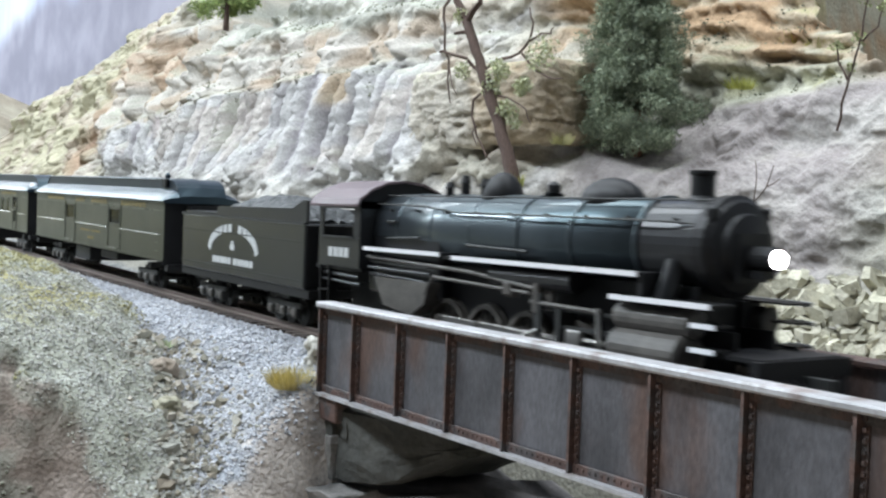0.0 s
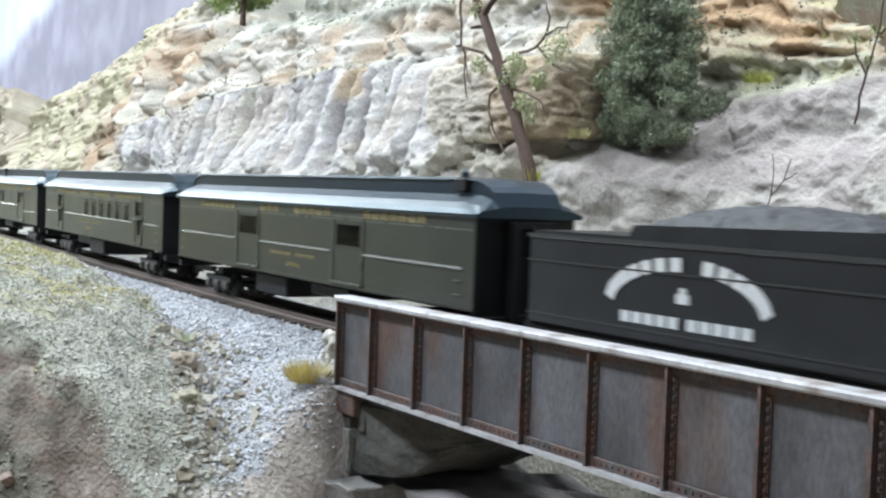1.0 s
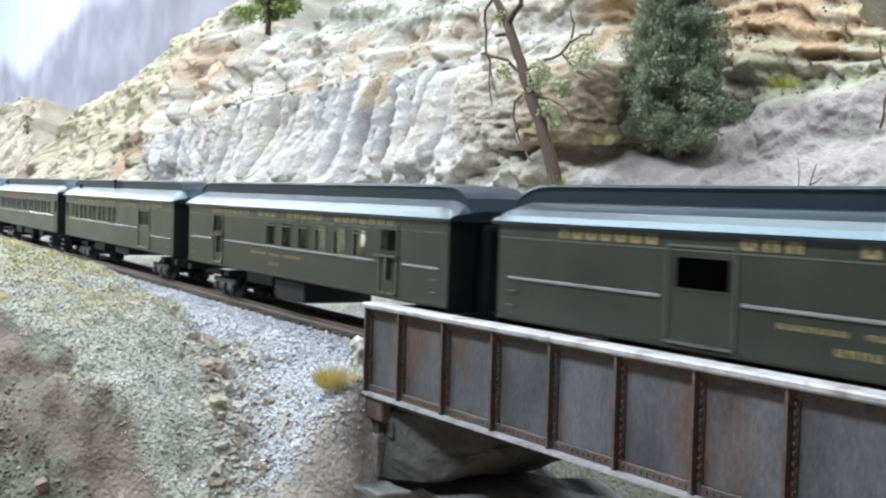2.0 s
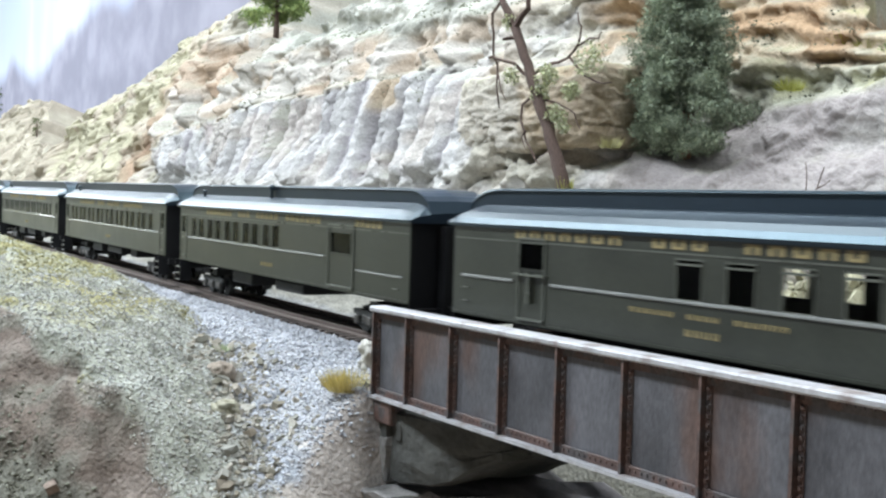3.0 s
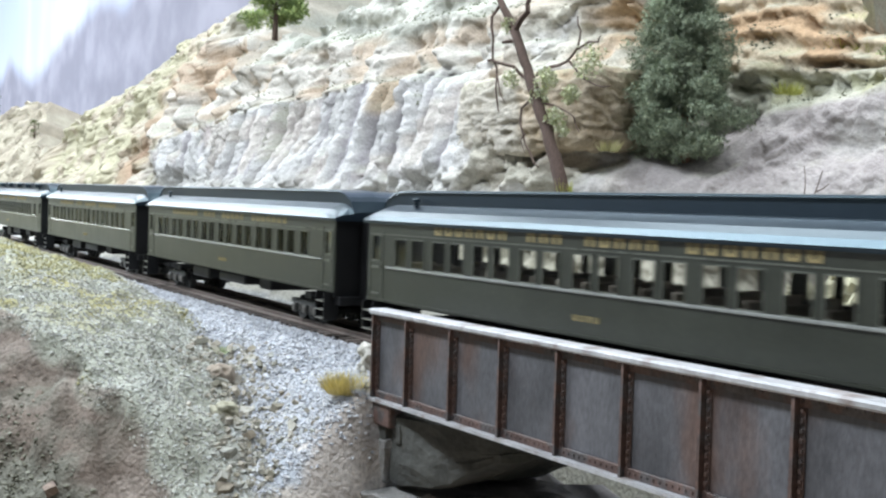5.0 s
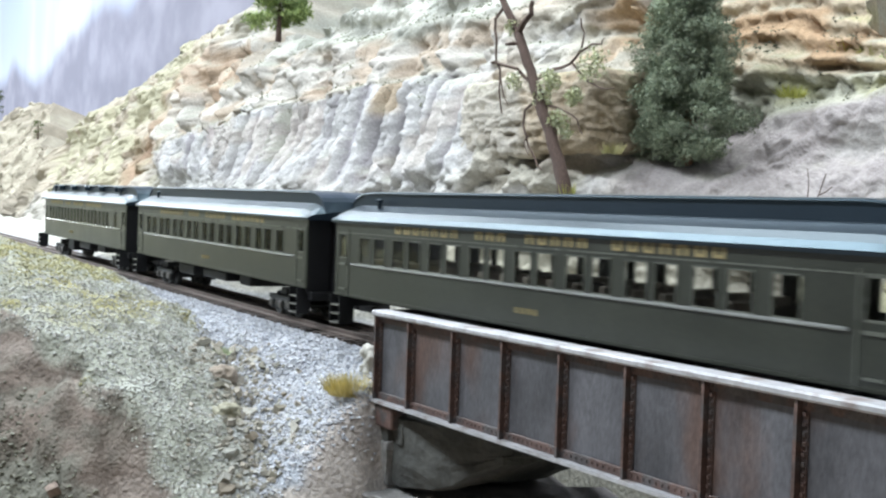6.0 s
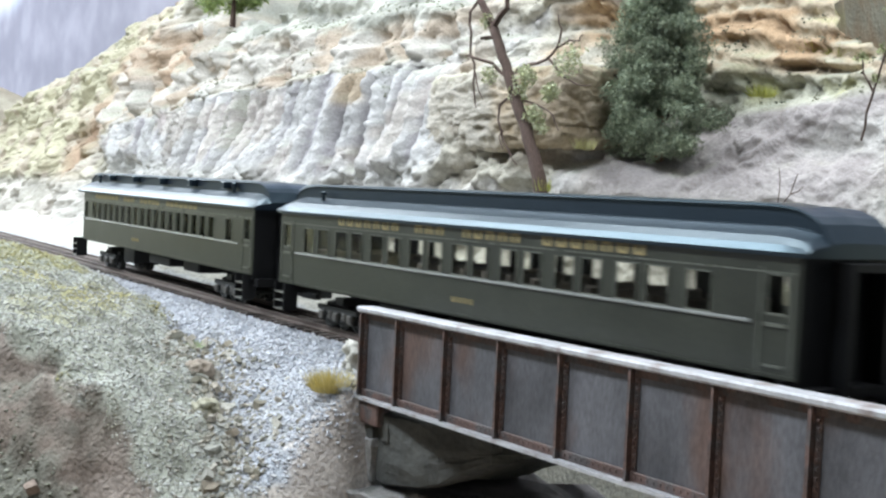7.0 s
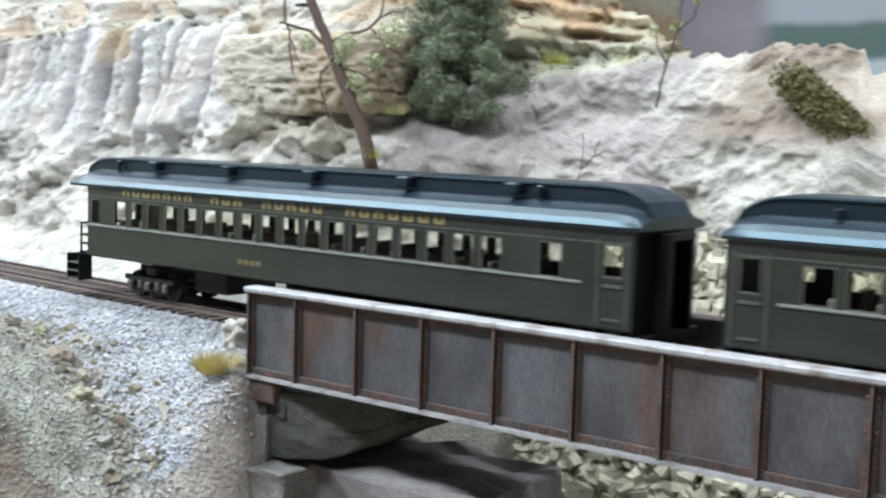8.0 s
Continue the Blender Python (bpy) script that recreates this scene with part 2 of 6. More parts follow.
CABROOF = material("maroon_roof_paint", (0.12, 0.085, 0.095), 0.5, stain=0.15, stain_size=0.01)
WHITE = material("white_paint", (0.80, 0.80, 0.82), 0.5, grain=0.05, grain_size=0.002)
GOLD = material("gold_lettering", (0.27, 0.215, 0.10), 0.5, grain=0.15, grain_size=0.0006)
FADED = material("faded_white_lettering", (0.55, 0.56, 0.56), 0.6, grain=0.15, grain_size=0.0008)
TRUCK = material("truck_black", (0.022, 0.023, 0.022), 0.55, grain=0.15, grain_size=0.001)
STEEL = material("bare_steel", (0.45, 0.44, 0.42), 0.35, metal=0.9, grain=0.1, grain_size=0.001)
SEAT = material("seat_plush", (0.22, 0.19, 0.16), 0.8, random=0.3)
INSIDE = material("interior_paint", (0.06, 0.065, 0.05), 0.6)
COAL = material("coal", (0.03, 0.033, 0.035), 0.55, grain=0.4, grain_size=0.001, bump=0.0006, bump_size=0.0012)
GLASS = pane_material("window_glass")
DARKGLASS = pane_material("grimy_glass", 0.25)
BARK = material("bark", (0.105, 0.068, 0.054), 0.9, grain=0.3, grain_size=0.0006, bump=0.0003, bump_size=0.001, stretch=(1, 1, 0.25))
LEAF = material("dark_foliage", (0.055, 0.085, 0.050), 0.9, tinted=True, spec=0.08)
LICHEN = material("pale_lichen_foliage", (0.30, 0.33, 0.14), 0.9, tinted=True, spec=0.2)
# room surfaces out of view, this grey holds down bounced light
PLASTER = material("room_paint", (0.30, 0.30, 0.30), 0.8, stain=0.03, stain_size=0.4)
FLOORING = material("room_carpet", (0.16, 0.15, 0.14), 0.95, grain=0.2, grain_size=0.01)

# ---------------------------------------------------------------- the track's line
RAIL_TOP = 0.0148
TRACK_Y = 0.0303


def track_y(x):
    """Centre of the track: almost straight over the bridge, bending gently away from the aisle beyond it."""
    x = np.asarray(x, float)
    u = np.clip(x, -0.12, 0.0)
    return TRACK_Y - 0.0056 * x + 0.0995 * u * u - 0.0239 * np.minimum(x + 0.12, 0)


def track_z(x):
    """Rail top: falling gently from the hillside over the bridge."""
    x = np.asarray(x, float)
    u = np.clip(x, -0.12, 0.0)
    return RAIL_TOP - 0.0032 * x + 0.0264 * u * u - 0.0063 * np.minimum(x + 0.12, 0)


TX = np.linspace(-2.2, 2.6, 4801)
TS = np.concatenate([[0], np.cumsum(np.hypot(np.diff(TX), np.diff(track_y(TX))))])
TS -= np.interp(0, TX, TS)


def on_track(s):
    x = float(np.interp(s, TS, TX))
    return x, float(track_y(x))


def car_pose(s, half):
    (x0, y0), (x1, y1) = on_track(s - half), on_track(s + half)
    z0, z1 = float(track_z(x0)), float(track_z(x1))
    return pose((x0 + x1) / 2, (y0 + y1) / 2, (z0 + z1) / 2, 0, -math.degrees(math.atan2(z1 - z0, x1 - x0)), math.degrees(math.atan2(y1 - y0, x1 - x0)))


# ---------------------------------------------------------------- the room round the layout
def room():
    b = part("floor", boxes((-8, 3, -3, 1.2, -1.02, -1.0)), FLOORING)
    tagged(b, "dark carpet floor of the layout room", "floor", kind="structure")
    c = part("ceiling", boxes((-8, 3, -3, 1.2, 1.4, 1.45)), PLASTER)
    tagged(c, "unseen grey ceiling over the layout, toned to cut bounced light", "ceiling", kind="structure")
    for n, r in (("wall_south", (-8, 3, -3.1, -3, -1, 1.4)), ("wall_east", (3, 3.1, -3.1, 1.3, -1, 1.4)), ("wall_west", (-8.1, -8, -3.1, 1.3, -1, 1.4)),
                 ("wall_north", (-8, 3, 1.2, 1.3, -1, 1.4))):
        tagged(part(n, boxes(r), PLASTER), "plain painted wall of the layout room", "wall", kind="structure")

    tagged(part("layout_bench", boxes((-2.2, 1.4, -0.29, 0.60, -1.0, -0.125)), material("bench_plywood", (0.30, 0.22, 0.14), 0.7, grain=0.2, grain_size=0.01, stain=0.2, stain_size=0.1, stretch=(0.2, 1, 1))),
           "plain plywood bench that carries the layout", "bench", kind="structure")


room()


# ---------------------------------------------------------------- painted backdrop
def backdrop():
    m = bpy.data.materials.new("painted_backdrop")
    m.use_nodes = True
    nt = m.node_tree
    N, L = nt.nodes.new, nt.links.new
    bsdf = nt.nodes["Principled BSDF"]
    bsdf.inputs["Roughness"].default_value = 0.85
    co = N("ShaderNodeTexCoord")
    sep = N("ShaderNodeSeparateXYZ")
    L(co.outputs["Object"], sep.inputs[0])

    def math_node(op, a, b):
        n = N("ShaderNodeMath")
        n.operation = op
        for i, v in enumerate((a, b)):
            if isinstance(v, (int, float)):
                n.inputs[i].default_value = v
            else:
                L(v, n.inputs[i])
        return n.outputs[0]

    def nz(sx, sz, scale, detail=4.0):
        mp = N("ShaderNodeMapping")
        mp.inputs["Scale"].default_value = (sx, sx, sz)
        L(co.outputs["Object"], mp.inputs[0])
        n = N("ShaderNodeTexNoise")
        n.inputs["Scale"].default_value, n.inputs["Detail"].default_value = scale, detail
        L(mp.outputs[0], n.inputs["Vector"])
        return n.outputs["Fac"]

    def mix(f, a, b):
        n = N("ShaderNodeMix")
        n.data_type = "RGBA"
        L(f, n.inputs[0])
        for i, v in ((6, a), (7, b)):
            if isinstance(v, tuple):
                n.inputs[i].default_value = (*v, 1)
            else:
                L(v, n.inputs[i])
        return n.outputs[2]

    def ramp(v, lo, hi):
        n = N("ShaderNodeMapRange")
        n.interpolation_type = "SMOOTHSTEP"
        n.inputs["From Min"].default_value, n.inputs["From Max"].default_value = lo, hi
        L(v, n.inputs["Value"])
        return n.outputs[0]

    z = sep.outputs["Z"]
    sky = mix(ramp(z, 0.1, 0.9), (0.60, 0.62, 0.74), (0.40, 0.47, 0.66))
    sky = mix(ramp(nz(1, 0.35, 2.2), 0.36, 0.66), sky, (0.68, 0.69, 0.77))
    sky = mix(ramp(nz(1, 0.03, 7.0, 3.0), 0.50, 0.95), sky, (0.42, 0.45, 0.60))
    ridge = math_node("ADD", math_node("MULTIPLY", nz(1, 0.0, 1.5, 1.0), 0.42), math_node("MULTIPLY", nz(1, 0.0, 5.0, 2.0), 0.12))
    tilt = math_node("MULTIPLY", math_node("ADD", sep.outputs["X"], 4.0), 0.045)
    far = math_node("SUBTRACT", math_node("ADD", math_node("ADD", ridge, 0.23), tilt), z)
    streak = nz(1, 1.1, 7.0, 5.0)
    rock = mix(ramp(streak, 0.35, 0.7), (0.23, 0.225, 0.28), (0.33, 0.32, 0.385))
    low = mix(ramp(nz(1, 0.4, 9.0), 0.4, 0.65), (0.12, 0.13, 0.165), (0.21, 0.21, 0.26))
    rock = mix(ramp(z, 0.16, 0.28), low, rock)
    out = mix(ramp(far, -0.05, 0.04), sky, rock)
    wave = math_node("ADD", z, math_node("MULTIPLY", nz(1, 1, 9.0, 4.0), 0.03))
    side = ramp(sep.outputs["X"], -0.115, -0.085)
    low_sky = mix(ramp(wave, 0.160, 0.168), (0.36, 0.40, 0.44), (0.075, 0.115, 0.105))
    low_sky = mix(ramp(wave, 0.188, 0.196), low_sky, (0.27, 0.29, 0.32))
    crag = math_node("MULTIPLY", ramp(sep.outputs["X"], -0.21, -0.19), ramp(wave, 0.30, 0.24))
    out = mix(crag, out, mix(ramp(streak, 0.35, 0.7), (0.13, 0.115, 0.13), (0.22, 0.20, 0.22)))
    out = mix(side, out, low_sky)
    L(out, bsdf.inputs["Base Color"])
    xs = [(-6.0, 0.72), (-4.0, 0.70), (-2.5, 0.68), (-1.0, 0.66), (0.0, 0.66), (0.8, 0.62), (1.3, 0.45), (1.6, 0.1), (1.7, -0.4)]
    bm = bmesh.new()
    front = [(bm.verts.new((x, y, -0.5)), bm.verts.new((x, y, 1.1))) for x, y in xs]
    back = [(bm.verts.new((x * 1.004, y + 0.012, -0.5)), bm.verts.new((x * 1.004, y + 0.012, 1.1))) for x, y in xs]
    for r in (front, back):
        for a, b in zip(r, r[1:]):
            bm.faces.new((a[0], b[0], b[1], a[1]))
    for a, b, c, d in zip(front, front[1:], back, back[1:]):
        bm.faces.new((a[1], b[1], d[1], c[1]))
    tagged(part("backdrop", bm, m), "painted backdrop of hazy blue-grey mountains and pale sky", "backdrop", kind="structure")


backdrop()

# ---------------------------------------------------------------- the land
CREAM, TAN, ORANGE = np.array((0.53, 0.495, 0.415)), np.array((0.49, 0.41, 0.33)), np.array((0.52, 0.36, 0.22))
GREY = np.array((0.56, 0.54, 0.545))
OLIVE, MOSS = np.array((0.36, 0.35, 0.16)), np.array((0.40, 0.42, 0.34))

CLIFF_Z = np.array((-0.11, 0.02, 0.08, 0.105, 0.130, 0.139, 0.170, 0.182, 0.24, 0.34))
CLIFF_X = np.array((-2.4, -1.5, -1.0, -0.7, -0.45, -0.3, -0.2, -0.12, -0.065, -0.02, 0.03, 0.08, 0.13, 0.2, 0.7))
CLIFF_Y = np.array((
    (0.17, 0.18, 0.20, 0.215, 0.23, 0.24, 0.26, 0.27, 0.33, 0.45),
    (0.14, 0.15, 0.170, 0.185, 0.20, 0.208, 0.228, 0.236, 0.29, 0.42),
    (0.12, 0.13, 0.16, 0.175, 0.19, 0.198, 0.216, 0.226, 0.28, 0.40),
    (0.09, 0.10, 0.135, 0.148, 0.160, 0.168, 0.182, 0.192, 0.23, 0.33),
    (0.08, 0.09, 0.122, 0.131, 0.138, 0.152, 0.164, 0.182, 0.21, 0.29),
    (0.08, 0.09, 0.122, 0.137, 0.146, 0.160, 0.171, 0.190, 0.215, 0.28),
    (0.08, 0.095, 0.126, 0.141, 0.149, 0.162, 0.172, 0.190, 0.215, 0.27),
    (0.08, 0.100, 0.129, 0.150, 0.162, 0.173, 0.184, 0.198, 0.225, 0.28),
    (0.12, 0.125, 0.143, 0.183, 0.198, 0.205, 0.220, 0.228, 0.26, 0.31),
    (0.145, 0.150, 0.172, 0.190, 0.212, 0.220, 0.238, 0.246, 0.28, 0.33),
    (0.165, 0.178, 0.192, 0.205, 0.228, 0.236, 0.255, 0.264, 0.30, 0.35),
    (0.170, 0.182, 0.202, 0.217, 0.238, 0.248, 0.268, 0.278, 0.32, 0.37),
    (0.170, 0.180, 0.200, 0.225, 0.250, 0.262, 0.285, 0.295, 0.34, 0.39),
    (0.170, 0.180, 0.205, 0.235, 0.262, 0.275, 0.300, 0.312, 0.36, 0.42),
    (0.20, 0.21, 0.24, 0.26, 0.29, 0.30, 0.33, 0.34, 0.39, 0.48)))
TOP_X = (-2.4, -1.8, -1.6, -1.45, -1.33, -1.25, -1.15, -0.95, -0.80, -0.66, -0.60, -0.54, -0.48, -0.43, -0.38, -0.28, -0.10, -0.055, -0.015, 0.015, 0.05, 0.09, 0.115, 0.15, 0.25, 0.7)
TOP_Z = (0.228, 0.226, 0.205, 0.150, 0.122, 0.132, 0.176, 0.224, 0.238, 0.250, 0.257, 0.190, 0.186, 0.188, 0.205, 0.29, 0.30, 0.24, 0.176, 0.137, 0.121, 0.121, 0.119, 0.098, 0.080, 0.07)


FAR = pose(-0.0121, 0.0047, -0.0026) @ Matrix.Scale(1.05, 4)


def set_back(ob):
    """Puts what is laid out along the cliff at its full size and distance."""
    ob.matrix_basis = FAR @ ob.matrix_basis
    return ob


def cliff_base(x, z):
    k = np.clip(np.searchsorted(CLIFF_Z, z) - 1, 0, len(CLIFF_Z) - 2)
    w = np.clip((z - CLIFF_Z[k]) / (CLIFF_Z[k + 1] - CLIFF_Z[k]), 0, 1)
    cols = np.stack([np.interp(x, CLIFF_X, CLIFF_Y[:, i]) for i in range(len(CLIFF_Z))])
    flat = np.arange(x.size)
    c = cols.reshape(len(CLIFF_Z), -1)
    return ((1 - w.ravel()) * c[k.ravel(), flat] + w.ravel() * c[k.ravel() + 1, flat]).reshape(x.shape)


def spaced(*runs):
    """Coordinates with a spacing of their own in each stretch: (from, to, spacing), ..."""
    out = [np.arange(a, b - d * 0.5, d) for a, b, d in runs]
    return np.concatenate(out + [[runs[-1][1]]])


def mixc(a, b, w):
    return a * (1 - w[..., None]) + b * w[..., None]


LEDGES = []


def cliff():
    xs = spaced((-2.2, -1.2, 0.008), (-1.2, -0.5, 0.003), (-0.5, 0.12, 0.0013), (0.12, 0.7, 0.006))
    vs = np.concatenate([np.linspace(0, 1, 300), 1 + np.linspace(0.01, 1, 24) ** 1.5])
    x, v = np.meshgrid(xs, vs, indexing="ij")
    top = np.interp(x, TOP_X, TOP_Z) + 0.010 * fbm(x * 40, 0 * x, 0 * x, 4, 11) * step(-0.11, -0.4, x) + 0.004 * fbm(x * 120, 0 * x, 0 * x, 3, 12)
    vv = np.minimum(v, 1)
    z = -0.11 + vv * (top + 0.11)
    o = 0 * x
    wob = 0.004 * fbm(x * 25, z * 25, o, 3, 3)
    y = cliff_base(x, np.clip(z + wob, -0.11, 0.34))
    # zones
    edge = vnoise(x * 35, o, o, 9)
    cap = np.interp(x, (-0.70, -0.64, -0.48, -0.41, -0.29, -0.23, -0.17, -0.13), (0.112, 0.117, 0.123, 0.132, 0.133, 0.136, 0.135, 0.128)) + 0.0025 * edge + 0.002 * vnoise(x * 110, o, o, 10)
    toe = np.interp(x, (-0.70, -0.63, -0.39, -0.26, -0.15), (0.088, 0.082, 0.071, 0.069, 0.080)) + 0.004 * vnoise(x * 60, o, o, 13)
    flute = step(-0.70, -0.64, x - 0.6 * (z - 0.1)) * step(-0.142, -0.165, x + 0.4 * (z - 0.1)) * step(-0.008, 0.010, z - toe) * step(0.001, -0.002, z - cap)
    scree = step(-0.70, -0.60, x) * step(-0.13, -0.17, x) * step(0.012, -0.004, z - toe)
    fold = step(-0.80, -0.68, x) * step(-0.13, -0.17, x) * step(0.002, 0.008, z - cap) * step(0.215, 0.180, z + 0.01 * edge)
    brow = step(-0.52, -0.44, x) * step(-0.15, -0.22, x) * step(0.160, 0.172, z + 0.006 * edge)
    left = step(-0.64, -0.74, x - 0.25 * (z - 0.14))
    layer = step(-0.075, -0.055, x + 0.3 * (z - 0.12)) * step(0.116, 0.126, z + 0.05 * x) * step(0.05, 0.02, x)
    pale = step(-0.055, -0.035, x) * step(0.103, 0.108, z - 0.14 * (x + 0.02)) * step(0.130, 0.120, z + 0.05 * x) * step(0.05, 0.02, x)
    smooth_r = step(-0.075, -0.045, x) * step(0.112, 0.104, z - 0.14 * (x + 0.02)) + step(0.03, 0.05, x) * step(0.100, 0.088, z)
    smooth_r = np.clip(smooth_r, 0, 1)
    ridge = lambda k, q: 0.3 - np.abs(fbm(x * k, z * k * 1.25, o, 2, q))
    d = 0.011 * fbm(x * 14, z * 18, o, 3, 21) * (1 - 0.6 * smooth_r - 0.6 * flute - 0.6 * layer)
    # broken rock, coarse on the far hill and finer near by
    rough = (1 - 0.85 * smooth_r) * (1 - 0.8 * flute) * (1 - 0.55 * fold) * (1 - 0.7 * layer) * (1 - 0.5 * brow)
    d += rough * (0.0075 * ridge(38, 24) + 0.0045 * ridge(95, 25) * (1 - 0.4 * left) + 0.0022 * ridge(240, 26) * (1 - 0.6 * left))
    d += 0.0011 * fbm(x * 330, z * 360, o, 2, 23) * (1 - 0.5 * smooth_r - 0.3 * flute)
    w1, w2 = vnoise(x * 30, z * 30, o, 5), vnoise(x * 30, z * 30, o + 3, 5)
    f1, f2, own = cells(x * 42 + 0.9 * w1 + 0.3 * w2, z * 60 + 1.0 * w2, 7)
    d += rough * (0.0058 * (own - 0.5) - 0.0022 * step(0.10, 0.0, f2 - f1))
    # large worn slabs of the smooth slope
    f1, f2, own = cells(x * 21 + 1.3 * vnoise(x * 18, z * 18, o, 6), z * 24 + 1.2 * vnoise(x * 18, z * 18, o + 3, 6), 8)
    crack = step(0.035, 0.0, f2 - f1)
    d += smooth_r * (0.0034 * (own - 0.5) * step(0.0, 0.12, f2 - f1) - 0.0007 * crack + 0.0034 * ridge(45, 27) + 0.0018 * ridge(130, 28))
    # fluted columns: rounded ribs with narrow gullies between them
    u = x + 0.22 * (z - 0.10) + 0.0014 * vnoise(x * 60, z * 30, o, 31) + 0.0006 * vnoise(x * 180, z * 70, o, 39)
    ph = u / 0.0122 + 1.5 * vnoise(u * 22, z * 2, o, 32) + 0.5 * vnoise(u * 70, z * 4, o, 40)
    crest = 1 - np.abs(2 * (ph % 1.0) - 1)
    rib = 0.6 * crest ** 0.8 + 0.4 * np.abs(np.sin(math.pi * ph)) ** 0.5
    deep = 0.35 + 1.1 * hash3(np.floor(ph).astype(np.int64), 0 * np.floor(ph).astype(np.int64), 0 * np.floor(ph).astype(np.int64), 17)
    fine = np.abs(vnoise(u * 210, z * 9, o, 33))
    d += flute * (0.0185 * deep * (rib - 0.65) + 0.0050 * (fine - 0.4) + 0.0012 * ridge(120, 43) + 0.0030 * vnoise(u * 24, z * 10, o, 44) + 0.0040 * step(0.5, 1.0, (cap - z) / np.maximum(cap - toe, 0.01)) * (1 - rib) * 1.5)
    # the capping ledge that overhangs them
    d += step(-0.68, -0.58, x) * step(-0.13, -0.17, x) * (0.0050 + 0.0025 * fine) * np.exp(-((z - cap - 0.0020) / 0.0026) ** 2)
    # hummocks of fallen stuff at the toe
    d += scree * step(0.060, 0.072, z) * (0.0040 * ridge(80, 35) + 0.0025 * ridge(190, 36))
    # softer fins above
    u2 = x + 0.45 * (z - 0.15) + 0.003 * vnoise(x * 45, z * 30, o, 41)
    fin = np.abs(vnoise(u2 * 46, z * 9, o, 36)) + 0.55 * np.abs(vnoise(u2 * 115, z * 20, o, 37))
    d += fold * (1 - brow) * 0.0175 * (fin - 0.42)
    # ledges that step back up the hill
    zz = z + 0.006 * fbm(x * 22, z * 12, o, 3, 42) + 0.06 * x * step(-0.3, -0.6, x)
    saw = (zz / 0.0215) % 1.0
    d += (1 - flute) * (1 - smooth_r) * (1 - layer) * (1 - pale) * step(0.138, 0.150, z) * 0.0060 * (step(0.0, 0.8, saw) - step(0.84, 1.0, saw) - 0.4)
    # hollowed sandstone layers
    zz = z + 0.10 * (x + 0.05) + 0.0035 * fbm(x * 30, z * 24, o, 3, 51)
    saw = (zz / 0.0082) % 1.0
    holes = np.clip(fbm(x * 48, zz * 190, o, 2, 52) - 0.05, 0, 1)
    d += layer * (0.0040 * (step(0, 0.45, saw) - step(0.62, 1.0, saw) - 0.3) - 0.0065 * holes)
    d += pale * (0.0035 * ridge(60, 53) + 0.0022 * ridge(150, 54))
    # hollow behind the juniper
    d -= 0.020 * np.exp(-(((x + 0.040) / 0.022) ** 2 + ((z - 0.098) / 0.016) ** 2))
    fade = step(0.0, 0.06, v)
    y = y - d * fade
    over = np.clip(v - 1, 0, None)
    y = y + over * (0.35 - 0.20 * step(-0.3, -0.15, x))
    z = z - over * (0.06 + 0.50 * step(-0.05, -0.01, x) + 0.06 * step(-1.2, -1.4, x)) + 0.01 * over * fbm(x * 30, y * 30, 0 * x, 3, 61)
    # colours of the rock
    n1, n2 = fbm(x * 14, z * 18, o, 3, 71), fbm(x * 45, z * 60, o, 3, 72)
    full = lambda q: np.broadcast_to(np.array(q, float), x.shape + (3,))
    tone = lambda p, q, w: mixc(full(p), np.array(q), w)
    c = tone(CREAM, TAN, step(-0.2, 0.5, n1))
    c = mixc(c, GREY, step(0.0, 0.6, n2) * 0.6)
    c = mixc(c, tone((0.55, 0.51, 0.36), (0.47, 0.40, 0.31), step(-0.2, 0.4, n2 + 0.6 * n1)), left * 0.9)
    seam = np.exp(-((x + np.interp(z, (0.09, 0.10, 0.138, 0.193, 0.22), (0.765, 0.75, 0.69, 0.756, 0.78)) + 0.02 * n1) / 0.034) ** 2)
    c = mixc(c, tone((0.46, 0.30, 0.21), (0.52, 0.42, 0.34), step(-0.2, 0.5, n2)), seam * 0.85)
    # lilac wash in the gullies, darkened so that shade sits in the colour
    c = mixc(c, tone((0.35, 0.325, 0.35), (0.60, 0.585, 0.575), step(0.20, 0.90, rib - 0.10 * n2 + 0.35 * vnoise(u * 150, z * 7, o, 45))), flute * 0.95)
    c = mixc(c, np.array((0.45, 0.36, 0.28)), flute * step(0.25, 0.6, n1 + 0.5 * n2) * 0.35)
    c = mixc(c, tone((0.56, 0.455, 0.36), (0.60, 0.56, 0.51), step(-0.25, 0.35, n2 + 1.2 * (fin - 0.45))), fold * 0.85)
    c = mixc(c, np.array((0.55, 0.39, 0.27)), fold * step(0.15, 0.5, n1) * step(-0.35, -0.42, x) * 0.7)
    c = mixc(c, tone((0.42, 0.43, 0.38), (0.56, 0.55, 0.49), step(-0.2, 0.45, n2)), brow * 0.85)
    c = mixc(c, np.array((0.47, 0.36, 0.235)), step(0.012, 0.008, np.abs(x + 0.250 + 0.5 * (z - 0.122) + 0.004 * n2)) * step(0.112, 0.118, z + 0.003 * n2) * step(0.138, 0.134, z) * 0.8)
    c = mixc(c, tone((0.50, 0.49, 0.465), (0.60, 0.585, 0.56), step(-0.3, 0.3, n2)), scree * 0.9)
    c = mixc(c, tone((0.475, 0.425, 0.415), (0.57, 0.535, 0.505), step(-0.15, 0.55, n1 + 0.5 * n2)), smooth_r * 0.95)
    c = mixc(c, tone((0.54, 0.37, 0.23), (0.62, 0.51, 0.37), step(-0.3, 0.35, n2 + 0.6 * n1)), layer)
